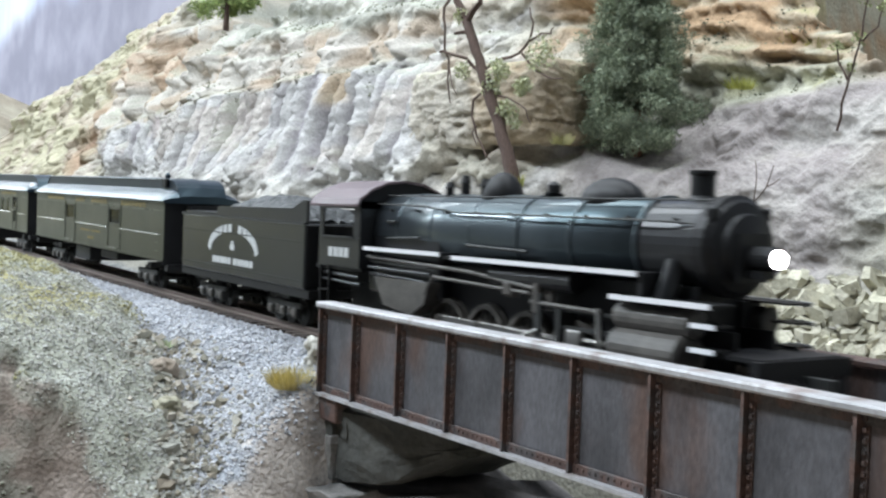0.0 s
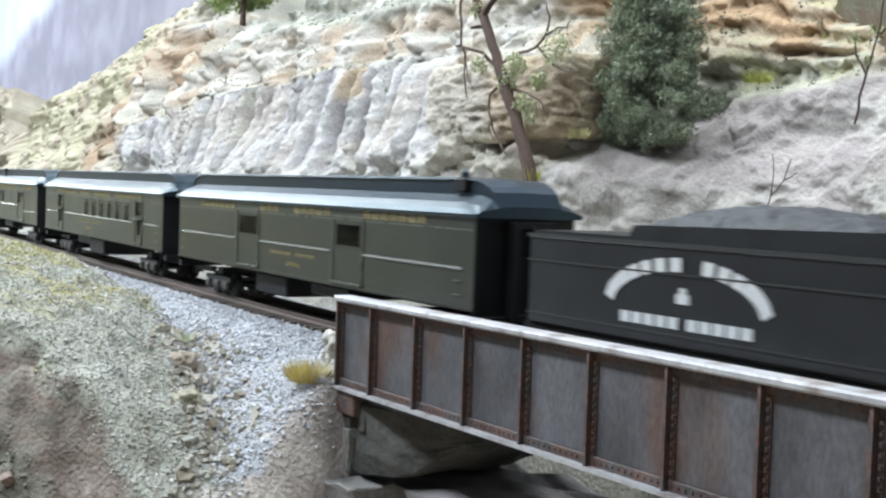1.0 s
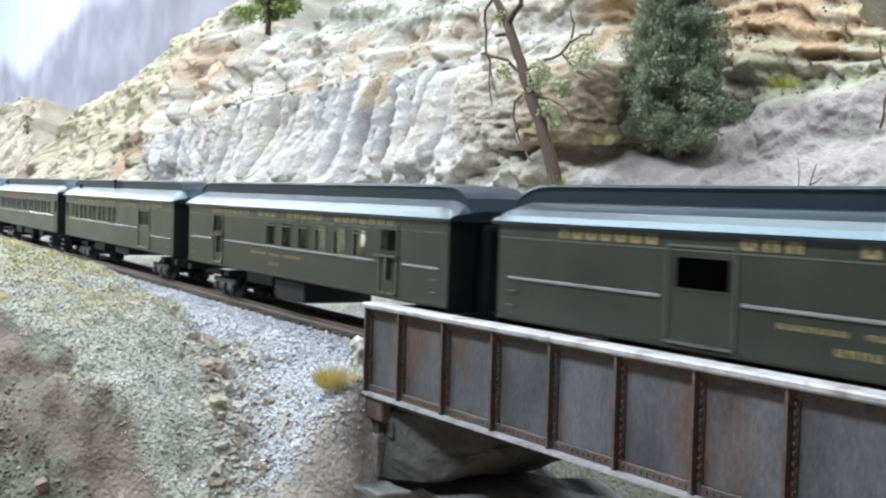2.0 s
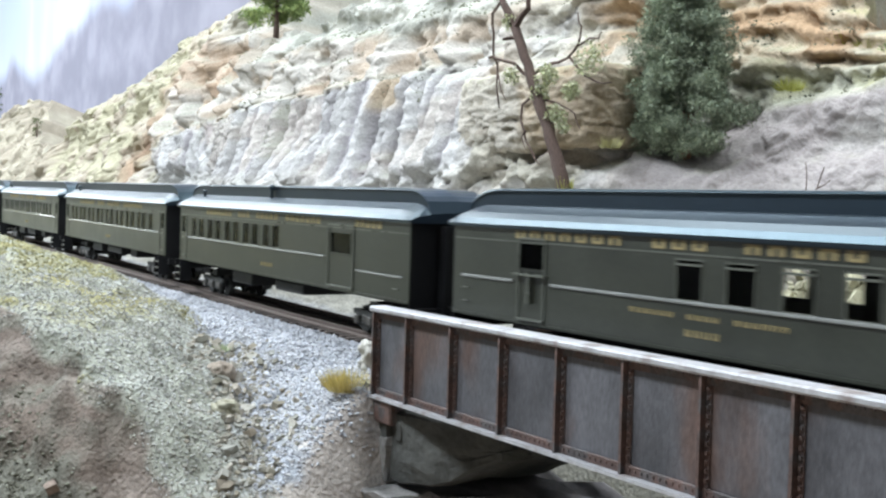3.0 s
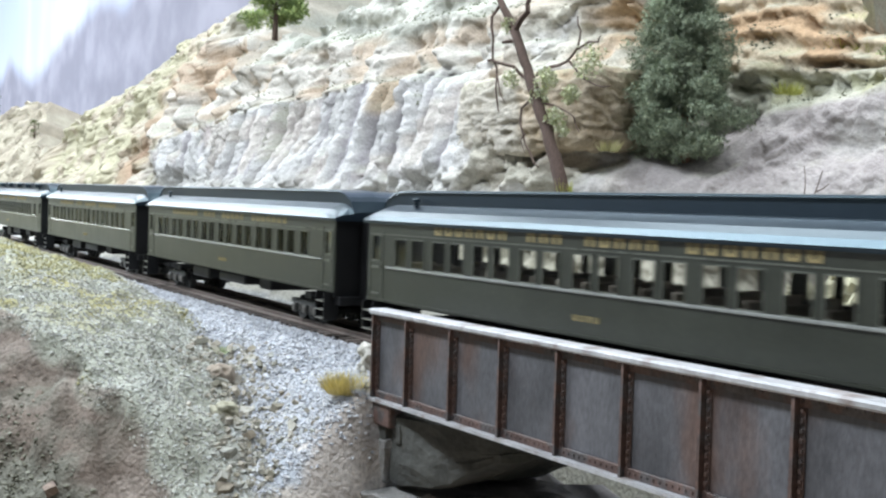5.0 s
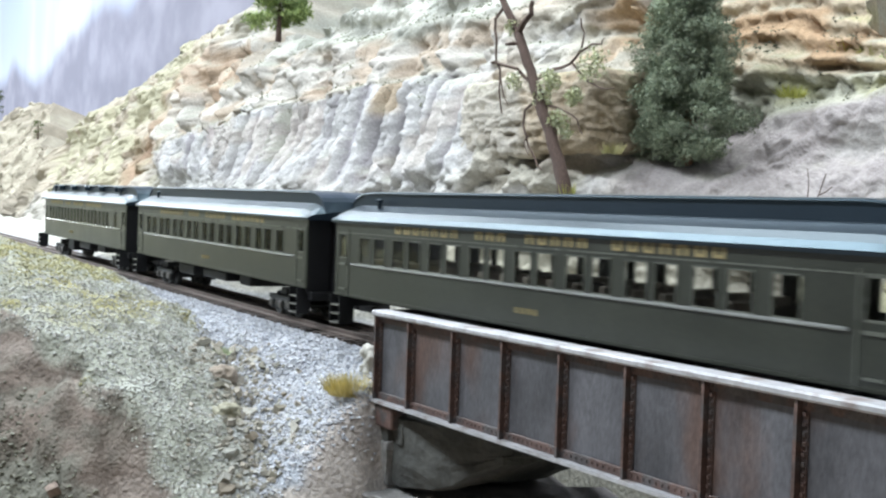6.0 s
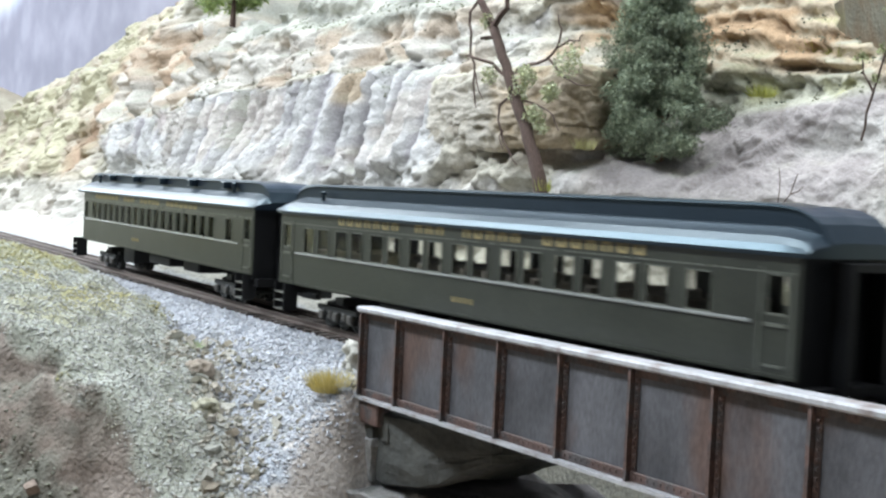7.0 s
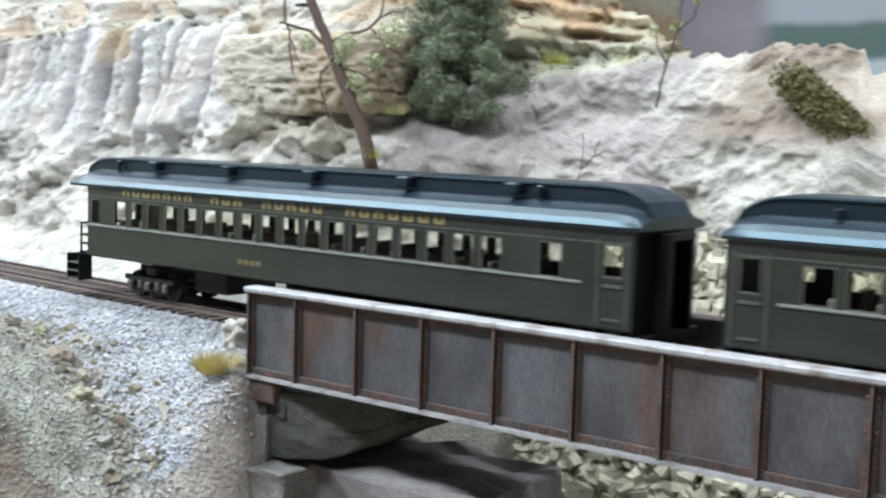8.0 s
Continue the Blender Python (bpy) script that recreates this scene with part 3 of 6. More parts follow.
    c = mixc(c, tone((0.56, 0.55, 0.44), (0.42, 0.41, 0.26), step(0.1, 0.6, n2 + 0.4 * n1)), pale * 0.9)
    o2 = step(-0.125, -0.108, x) * step(-0.065, -0.080, x) * step(0.128, 0.138, z)
    c = mixc(c, ORANGE * 1.05, o2 * step(-0.4, 0.2, n1 + n2) * 0.85)
    ny = np.gradient(y, axis=1) / np.maximum(np.gradient(z, axis=1), 1e-5)
    ledge = step(0.8, 2.2, ny) * (1 - smooth_r * 0.6)
    c = mixc(c, tone(MOSS, OLIVE, step(0.0, 0.6, n2) * step(-0.06, 0.0, x)), ledge * step(-0.3, 0.4, n1 + n2) * 0.6)
    east = step(0.055, 0.085, x - 0.25 * (z - 0.1) + 0.010 * n1)
    c = mixc(c, tone((0.36, 0.29, 0.23), (0.50, 0.44, 0.37), step(-0.1, 0.6, n2 + 0.4 * n1)), east * step(0.074, 0.086, z) * 0.9)
    c = mixc(c, tone((0.50, 0.48, 0.40), (0.56, 0.545, 0.49), step(-0.2, 0.5, n2)), step(0.085, 0.070, z) * step(0.04, 0.07, x) * 0.8)
    c = mixc(c, c * np.array((0.78, 0.74, 0.72)), crack * smooth_r * 0.5)
    c = mixc(c, np.array((0.54, 0.51, 0.465)), step(0.076, 0.06, z) * step(0.05, 0.0, x) * 0.8)
    c = mixc(c, tone((0.40, 0.345, 0.27), (0.49, 0.44, 0.345), step(-0.3, 0.4, n2 + n1)), step(-1.22, -1.32, x) * 0.9)
    spots = np.argwhere((ledge > 0.35) & (z > 0.108) & (v < 1) & (x > -0.95) & (x < 0.10))
    spots = spots[np.random.default_rng(15).permutation(len(spots))[:2400]]
    LEDGES.append(np.stack([x, y, z], -1)[spots[:, 0], spots[:, 1]])
    c = c * np.interp(x, (-0.7, -0.5, -0.1, 0.1), (0.76, 0.78, 0.86, 0.84))[..., None] * (1 + 0.16 * n2[..., None])
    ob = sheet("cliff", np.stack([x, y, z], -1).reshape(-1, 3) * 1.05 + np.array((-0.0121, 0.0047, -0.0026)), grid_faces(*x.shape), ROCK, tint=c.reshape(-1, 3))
    return tagged(ob, "weathered cream and grey cliff with fluted columns and orange layers", "cliff", kind="structure")


cliff()


def gully_y(x):
    return np.interp(x, (-0.5, -0.2, -0.10, -0.03, 0.0, 0.1), (0.012, 0.004, -0.012, -0.024, -0.032, -0.045))


def lip(x, y):
    """How far a place lies below the lip of the cut bank, towards the aisle."""
    return (x + 0.040) * 0.28 - (y + 0.0635) * 0.90 - 0.008 + 0.003 * vnoise(x * 45, y * 45, 0 * x, 85) + 0.003 * vnoise(x * 140, y * 140, 0 * x, 86)


def land(x, y):
    """Height of the ground before the cliff."""
    n = fbm(x * 30, y * 30, 0 * x, 4, 81)
    yc = track_y(x)
    bed = 0.0112 + track_z(x) - RAIL_TOP
    near = np.clip(yc - 0.0175 - y, 0, None)
    far = np.clip(y - yc - 0.0185, 0, None)
    floor_g = np.interp(x, (-0.5, -0.2, -0.10, -0.07, -0.03, 0.0, 0.03, 0.06, 0.12, 0.5), (0.012, 0.009, 0.003, 0.000, -0.013, -0.026, -0.050, -0.075, -0.095, -0.095))
    yg = gully_y(x)
    width = np.maximum(yc - 0.0175 - yg, 0.004)
    t = np.clip(near / width, 0, 1)
    slope = bed + (floor_g - bed) * (0.75 * t + 0.25 * t * t)
    out = np.clip(yg - y, 0, None)
    crest = np.interp(x, (-1.2, -0.45, -0.25, -0.15, -0.10, -0.065, -0.038, 0.0, 0.03, 0.06), (0.037, 0.037, 0.033, 0.028, 0.019, 0.010, -0.004, -0.030, -0.060, -0.095))
    rise = np.interp(x, (-0.5, -0.15, -0.1, -0.04, 0.0, 0.1), (0.9, 0.85, 0.6, 0.42, 0.25, 0.1))
    high = np.maximum(crest - floor_g, 0.0)
    mound = floor_g + np.minimum(crest - floor_g, 0) * step(0, 0.03, out) + high * (1 - np.exp(-out * rise / np.maximum(high, 0.003) * 1.2))
    below = np.clip(lip(x, y), 0, None)
    mound = mound - np.minimum(below * 0.85 + 0.004 * step(0, 0.003, below), 0.05 + below * 0.12)
    z = np.where(y > yg, slope, mound)
    back = bed + np.minimum(far * 0.25, 0.012)
    z = np.where(far > 0, back, z)
    # the ravine under the bridge
    rav = step(0.000, 0.030, x - 0.25 * np.clip(0.0 - y, 0, 0.02)) * step(0.62, 0.40, x)
    z = z + (np.minimum(z, -0.095 + np.clip(y - 0.12, 0, None) * 0.8) - z) * np.where(y > yg - 0.005, rav, step(0.02, 0.08, x) * step(0.62, 0.45, x))
    bank = step(0.0, 0.006, below) * step(0.02, -0.01, x)
    ledge = (below + 0.004 * n) / 0.011 % 1.0
    z = z + bank * (0.0045 * (0.25 - np.abs(fbm(x * 45, y * 60, 0 * x, 2, 87))) + 0.0009 * (0.25 - np.abs(fbm(x * 130, y * 160, 0 * x, 2, 88))) + 0.0018 * step(0.0, 0.8, ledge) * step(1.0, 0.85, ledge))
    on_bed = step(0.0, 0.006, near + far)
    z = z + on_bed * (0.0035 * n * step(0.0, 0.02, near + far) + 0.0014 * fbm(x * 160, y * 160, 0 * x, 3, 82))
    return z, near, far, out, n


def land_at(x, y):
    return land(np.asarray(x, float), np.asarray(y, float))[0]


def ground():
    xs = spaced((-2.2, -0.7, 0.03), (-0.7, -0.35, 0.004), (-0.35, 0.06, 0.0011), (0.06, 0.30, 0.004), (0.30, 1.4, 0.03))
    ys = spaced((-0.30, -0.16, 0.01), (-0.16, 0.075, 0.0011), (0.075, 0.14, 0.005))
    x, y = np.meshgrid(xs, ys, indexing="ij")
    z, near, far, out, n = land(x, y)
    n2, n3 = fbm(x * 70, y * 70, z * 90, 3, 83), fbm(x * 22, y * 22, z * 60, 3, 84)
    full = lambda a: np.broadcast_to(np.array(a), x.shape + (3,))
    c = mixc(full((0.38, 0.40, 0.43)), np.array((0.52, 0.53, 0.55)), step(-0.4, 0.4, n2))
    m = step(0.0, 0.016, out + 0.006 * n2)
    g = mixc(full((0.33, 0.335, 0.28)), np.array((0.34, 0.31, 0.15)), step(-0.15, 0.4, n3 + 0.4 * n2 + 0.5 * step(0.020, 0.032, z)) * step(0.010, 0.022, z))
    g = mixc(g, np.array((0.46, 0.47, 0.42)), step(0.1, 0.6, n2) * 0.6)
    c = mixc(c, g, m)
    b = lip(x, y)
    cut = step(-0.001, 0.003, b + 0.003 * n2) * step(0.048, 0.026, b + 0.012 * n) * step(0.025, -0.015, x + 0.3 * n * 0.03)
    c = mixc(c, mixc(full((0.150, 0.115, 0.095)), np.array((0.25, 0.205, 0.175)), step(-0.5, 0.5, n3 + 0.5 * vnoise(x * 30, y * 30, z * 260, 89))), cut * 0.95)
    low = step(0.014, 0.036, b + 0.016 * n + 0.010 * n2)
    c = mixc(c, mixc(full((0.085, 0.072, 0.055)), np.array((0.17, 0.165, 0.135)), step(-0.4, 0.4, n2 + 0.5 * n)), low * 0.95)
    gul = np.exp(-((y - gully_y(x)) / 0.010) ** 2) * step(-0.13, -0.05, x)
    c = mixc(c, np.array((0.33, 0.31, 0.24)), gul * step(-0.5, 0.3, n2) * 0.8)
    c = mixc(c, np.array((0.47, 0.45, 0.38)), step(0.0, 0.01, far) * 0.8)
    tan = step(-0.010, 0.008, x + 0.012 * n2 + 0.010 * n) * step(0.004, 0.012, near)
    c = mixc(c, mixc(full((0.40, 0.345, 0.30)), np.array((0.52, 0.46, 0.41)), step(-0.4, 0.4, n2)), tan * 0.85)
    c = mixc(c, np.array((0.20, 0.165, 0.145)), step(0.005, 0.0, near + far) * 0.8)
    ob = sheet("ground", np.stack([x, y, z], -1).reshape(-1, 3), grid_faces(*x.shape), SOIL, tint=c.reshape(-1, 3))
    return tagged(ob, "sandy ground with a gravel bank, gully and brown earth cut", "ground", kind="structure")


ground()


# ---------------------------------------------------------------- track
def track():
    t = thing("railway_track", "single railway track with dark wooden ties and rusty rails", "railway track", kind="structure")
    for side in (-1, 1):
        bm = bmesh.new()
        prof = [(-0.0013, -0.0022), (0.0013, -0.0022), (0.0013, -0.0018), (0.0003, -0.0014), (0.0003, -0.0007), (0.0006, -0.0005), (0.0006, 0.0), (-0.0006, 0.0),
                (-0.0006, -0.0005), (-0.0003, -0.0007), (-0.0003, -0.0014), (-0.0013, -0.0018)]
        secs = []
        for s in np.concatenate([np.linspace(-1.8, -0.25, 12), np.linspace(-0.2, 0.1, 24), np.linspace(0.2, 1.2, 6)]):
            m = car_pose(float(s), 0.002)
            secs.append([m @ Vector((0, side * 0.00885 + a, b)) for a, b in prof])
        part("rail", loft(bm, secs), RAIL, t)
    tie = None
    for i in range(290):
        s = -1.35 + i * 0.0066
        rnd = random.Random(i)
        m = car_pose(s, 0.002) @ pose(0, rnd.uniform(-0.0008, 0.0008), -0.0022 - 0.0017, 0, 0, rnd.uniform(-2, 2))
        if tie is None:
            tie = part("tie", boxes((-0.0014, 0.0014, -0.0150, 0.0150, -0.0017, 0.0017), bevel=0.0002), TIE, t)
            tie.matrix_basis = m
        else:
            like(tie, m, t)


track()


# ---------------------------------------------------------------- plate girder bridge
PITCH, PANELS = 0.0257, 14
G_END, G_RIGHT = 0.0035, 0.0257 * 14 + 0.004
FAR_FACE = 0.0600


def girder(parent, y_face, out):
    """One riveted girder; out is -1 where its outer face looks to the aisle."""
    x0, x1, zb, zt = G_END, G_RIGHT, 0.0, 0.0290
    web = y_face - out * 0.0028
    ys = lambda a, b: (min(web + out * a, web + out * b), max(web + out * a, web + out * b))
    part("web_plate", boxes((x0, x1, *ys(-0.0004, 0.0004), zb, zt - 0.001)), GIRDER, parent, "grey-brown rust-streaked plate")
    bm = boxes((x0 - 0.0006, x1 + 0.0006, *ys(-0.0030, 0.0034), zt - 0.0019, zt), bevel=0.0005)
    part("top_flange", bm, FLANGE if out < 0 else RUST, parent, "pale worn top flange" if out < 0 else "brown rusted top flange")
    part("top_angle", boxes((x0, x1, *ys(0.0004, 0.0011), zt - 0.0040, zt - 0.0012)), RUST, parent)
    part("bottom_flange", boxes((x0, x1, *ys(-0.0030, 0.0034), zb - 0.0009, zb)), FLANGE if out < 0 else RUST, parent, "pale worn bottom flange")
    part("bottom_angle", boxes((x0, x1, *ys(0.0004, 0.0012), zb, zb + 0.0024), bevel=0.0002), RUST, parent)
    post = None
    for i in range(0, PANELS + 1):
        x = i * PITCH if i else G_END + 0.0008
        m = pose(x, web, 0)
        if post is None:
            bm = boxes((-0.0004, 0.0004, *sorted((0, out * 0.0026)), zb, zt - 0.0012), (-0.0018, 0.0018, *sorted((0, out * 0.0009)), zb + 0.0006, zt - 0.0014))
            for k in range(13):
                z = 0.0022 + k * 0.0020
                for sx in (-0.00115, 0.00115):
                    box(bm, sx - 0.0004, sx + 0.0004, *sorted((out * 0.0009, out * 0.0014)), z - 0.0004, z + 0.0004)
            post = part("stiffener", bm, RUST, parent, "rusty riveted stiffener")
            post.matrix_basis = m
        else:
            like(post, m, parent)
    bm = bmesh.new()
    for k in range(int((x1 - x0) / 0.0021)):
        x = x0 + 0.001 + k * 0.0021
        for z in (zb + 0.0013, zt - 0.0024):
            box(bm, x - 0.0003, x + 0.0003, *ys(0.0011, 0.0015), z - 0.0003, z + 0.0003)
    tagged(part("riveting", bm, RUST, parent), kind="stuff")


def bridge():
    b = thing("girder_bridge", "rust-streaked plate girder railway bridge with pale worn flanges", "bridge")
    girder(b, 0.0, -1)
    girder(b, FAR_FACE, 1)
    for i in range(PANELS):
        x = (i + 0.5) * PITCH
        part("floor_beam", boxes((x - 0.001, x + 0.001, 0.003, FAR_FACE - 0.003, 0.0006, 0.0090)), RUST, b) if i == 0 else \
            like([o for o in b.children if o.name.startswith("floor_beam")][0], pose(i * PITCH, 0, 0), b)
    for y in (TRACK_Y - 0.009, TRACK_Y + 0.009):
        part("stringer", boxes((G_END, G_RIGHT, y - 0.0009, y + 0.0009, 0.0030, 0.0098)), RUST, b)
    part("bearing_shoe", boxes((0.0050, 0.0165, 0.0005, 0.0075, -0.0085, -0.0009), bevel=0.0005), RUST, b, "brown rusted bearing shoe")
    return b


bridge()


def rough_block(name, r, amount, seed, parent, material=SHADED_STONE, cut=10):
    """A quarry-faced stone."""
    x0, x1, y0, y1, z0, z1 = r
    bm = bmesh.new()
    bmesh.ops.create_cube(bm, size=1)
    bmesh.ops.bevel(bm, geom=bm.edges[:], offset=0.025, segments=1, affect="EDGES")
    bmesh.ops.subdivide_edges(bm, edges=bm.edges[:], cuts=5, use_grid_fill=True)
    for v in bm.verts:
        p = Vector(((x0 + x1) / 2 + v.co.x * (x1 - x0), (y0 + y1) / 2 + v.co.y * (y1 - y0), (z0 + z1) / 2 + v.co.z * (z1 - z0)))
        v.co = p + amount * noise.noise_vector(p * 130 + Vector((seed, 0, 0))) + 0.4 * amount * noise.noise_vector(p * 420 + Vector((0, seed, 0)))
    return part(name, bm, material, parent)


def abutment():
    a = thing("bridge_abutment", "stone bridge abutment toned dark for shade, its rough seat stone pale for light", "abutment", kind="structure")
    # lit end of the dark block, its light put in as paler stone
    rough_block("seat_stone", (0.0010, 0.0125, 0.0010, 0.0400, -0.0270, -0.0125), 0.0012, 1, a, PALESTONE)
    rough_block("pedestal", (0.0055, 0.0120, 0.0020, 0.0075, -0.0130, -0.0085), 0.0005, 3, a)
    rough_block("pedestal", (0.0150, 0.0195, 0.0030, 0.0080, -0.0130, -0.0070), 0.0005, 4, a)
    rough_block("backwall", (-0.0060, 0.0040, 0.0080, 0.0500, -0.0400, 0.0080), 0.0012, 5, a)
    ob = rough_block("breast_stone", (0.0105, 0.0560, 0.0035, 0.0520, -0.0268, -0.0035), 0.0014, 6, a)
    for v in ob.data.vertices:
        w = min(max((v.co.x - 0.018) / 0.036, 0), 1)
        if v.co.z < -0.010:
            v.co.z += 0.0130 * w * w * min((-0.010 - v.co.z) / 0.014, 1)
        v.co.y += 0.012 * w * w * (1 if v.co.y < 0.02 else 0)
    rough_block("footing_stone", (-0.0060, 0.0260, -0.0060, 0.0300, -0.0420, -0.0285), 0.0020, 9, a, PALESTONE)
    rough_block("plinth", (0.0100, 0.0900, 0.0100, 0.0600, -0.1000, -0.0275), 0.0040, 7, a, WALLSTONE)
    rough_block("far_seat", (G_RIGHT - 0.012, G_RIGHT + 0.04, 0.0, 0.0600, -0.0950, -0.0010), 0.0020, 8, a)
    return a


abutment()

# ---------------------------------------------------------------- passenger cars
SIDE, SILL, BELT, EAVE = 0.0177, 0.0148, 0.0262, 0.0425
WIN0, WIN1, LETTER0 = 0.0275, 0.0368, 0.0381


def car_roof(parent, x0, x1, overhang=False):
    """Monitor roof whose ends slope down to a rounded hood."""
    def section(x, k, h):
        w = SIDE + 0.0010
        cl, zb, zt, crown = 0.0112, EAVE + 0.0056 * h, EAVE + 0.0056 * h + 0.0042 * k, EAVE + 0.0056 * h + 0.0042 * k + 0.0011 * max(k, 0.35)
        half = [(w, EAVE - 0.0010), (w + 0.0003, EAVE), (w - 0.0006, EAVE + 0.0016 * h), (w - 0.0024, EAVE + 0.0033 * h), (cl + 0.0012, zb - 0.0003),
                (cl, zb), (cl, zt), (cl + 0.0008 * k, zt + 0.0001), (cl + 0.0006 * k, zt + 0.0007 * k), (0.0060, crown - 0.0004 * k)]
        pts = half + [(0, crown)] + [(-a, b) for a, b in half[::-1]]
        return [Vector((x, a, b)) for a, b in pts]
    e = 0.0200
    secs = []
    n = 9
    for i in range(n):
        u = i / (n - 1)
        q = math.sqrt(max(0.0, 1 - (1 - u) ** 2))
        secs.append(section(x0 + e * u, max(q, 0.02) if not overhang else 1, 0.35 + 0.65 * min(1, q * 1.15) if not overhang else 1))
    for i in range(n):
        u = 1 - i / (n - 1)
        q = math.sqrt(max(0.0, 1 - (1 - u) ** 2))
        secs.append(section(x1 - e * u, max(q, 0.02), 0.35 + 0.65 * min(1, q * 1.15)))
    ob = part("roof", loft(bmesh.new(), secs), ROOF, parent, "glossy dark grey clerestory roof")
    return ob


def stove_pipe(parent, x, y, h=0.0028):
    bm = bmesh.new()
    turned(bm, [(0.0007, 0), (0.0007, h * 0.6), (0.0013, h * 0.62), (0.0013, h * 0.9), (0.0006, h)], 10, at=(x, y, EAVE + 0.0045))
    part("roof_vent", bm, ROOF, parent)


def wheelset(parent, x, r, gauge_half=0.0083, spokes=False):
    bm = bmesh.new()
    for s in (-1, 1):
        turned(bm, [(0.0010, s * gauge_half - 0.0011 * s), (r * 0.75, s * gauge_half - 0.0006 * s), (r * 0.80, s * gauge_half - 0.0013 * s), (r * 1.07, s * gauge_half - 0.0013 * s),
                    (r * 1.07, s * gauge_half - 0.0006 * s), (r, s * gauge_half - 0.0004 * s), (r, s * gauge_half + 0.0012 * s), (r * 0.85, s * gauge_half + 0.0012 * s),
                    (r * 0.78, s * gauge_half + 0.0005 * s), (r * 0.3, s * gauge_half + 0.0009 * s), (0.0010, s * gauge_half + 0.0012 * s)], 20, axis="y")
    tube(bm, (0, -gauge_half, 0), (0, gauge_half, 0), 0.0010, n=8)
    ob = part("wheelset", bm, TRUCK, parent, "black steel wheels on an axle")
    ob.matrix_basis = pose(x, 0, r)
    WHEELS.append((ob, r))
    return ob


WHEELS = []
WHEEL_R = 0.0050


def truck(parent, x):
    t = part("truck_frame", boxes(*[(x - 0.0145, x + 0.0145, s * 0.0118 - 0.0009, s * 0.0118 + 0.0009, 0.0066, 0.0086) for s in (-1, 1)],
                                  *[(x - 0.0120, x - 0.0088, s * 0.0118 - 0.0011, s * 0.0118 + 0.0011, 0.0028, 0.0072) for s in (-1, 1)],
                                  *[(x + 0.0088, x + 0.0120, s * 0.0118 - 0.0011, s * 0.0118 + 0.0011, 0.0028, 0.0072) for s in (-1, 1)],
                                  *[(x - 0.0016, x + 0.0016, s * 0.0118 - 0.0011, s * 0.0118 + 0.0011, 0.0028, 0.0072) for s in (-1, 1)],
                                  *[(x - 0.0120, x + 0.0120, s * 0.0118 - 0.0005, s * 0.0118 + 0.0005, 0.0030, 0.0040) for s in (-1, 1)],
                                  (x - 0.003, x + 0.003, -0.0118, 0.0118, 0.0090, 0.0120), (x - 0.012, x - 0.010, -0.0118, 0.0118, 0.0070, 0.0084), (x + 0.010, x + 0.012, -0.0118, 0.0118, 0.0070, 0.0084),
                                  bevel=0.0002), TRUCK, parent, "black equalised truck side frame")
    for s in (-1, 1):
        for dx in (-0.0052, 0.0052):
            bm = turned(bmesh.new(), [(0.0013, 0.0042), (0.0015, 0.0050), (0.0013, 0.0056), (0.0015, 0.0062), (0.0012, 0.0068)], 8, at=(x + dx, s * 0.0120, 0))
            part("spring", bm, GRIMY, t)
        for dx in (-0.0104, 0.0, 0.0104):
            part("journal_box", boxes((x + dx - 0.0014, x + dx + 0.0014, *sorted((s * 0.0126, s * 0.0138)), 0.0034, 0.0064), bevel=0.0003), GRIMY, t, "dusty grey journal box")
    for dx in (-0.0104, 0.0, 0.0104):
        wheelset(parent, x + dx, WHEEL_R)


def steps(parent, x, s):
    bm = boxes((x - 0.0040, x - 0.0035, s * SIDE - 0.003, s * SIDE + 0.003, 0.0045, SILL), (x + 0.0035, x + 0.0040, s * SIDE - 0.003, s * SIDE + 0.003, 0.0045, SILL))
    ob = part("steps", bm, BLACK, parent)
    part("tread", boxes(*[(x - 0.0035, x + 0.0035, s * SIDE - 0.0030 + s * k * 0.0002, s * SIDE + 0.0030, z, z + 0.0004) for k, z in ((1, 0.0048), (0, 0.0080), (0, 0.0112))]), STEEL, ob, "bright steel treads")


def letters(parent, words, x0, x1, z0, z1, s, material=GOLD, gap=0.35):
    """Rows of plain bars in the lettering's size and colour."""
    rnd = random.Random(len(words) * 7 + int(x0 * 1e4))
    total = sum(words) + 1.4 * (len(words) - 1)
    cell = (x1 - x0) / total
    x = x0
    for w in words:
        bm = bmesh.new()
        for i in range(w):
            a, b = x + i * cell, x + (i + 1 - gap) * cell
            t = (b - a) * 0.32
            y = sorted((s * (SIDE + 0.00006), s * (SIDE + 0.00022)))
            box(bm, a, a + t, *y, z0, z1)
            box(bm, b - t, b, *y, z0, z1)
            box(bm, a + t, b - t, *y, *((z1 - (z1 - z0) * 0.3, z1) if rnd.random() < 0.5 else (z0, z0 + (z1 - z0) * 0.3)))
        part("lettering", bm, material, parent, "faded gold lettering" if material is GOLD else "faded white lettering")
        x += (w + 1.4) * cell


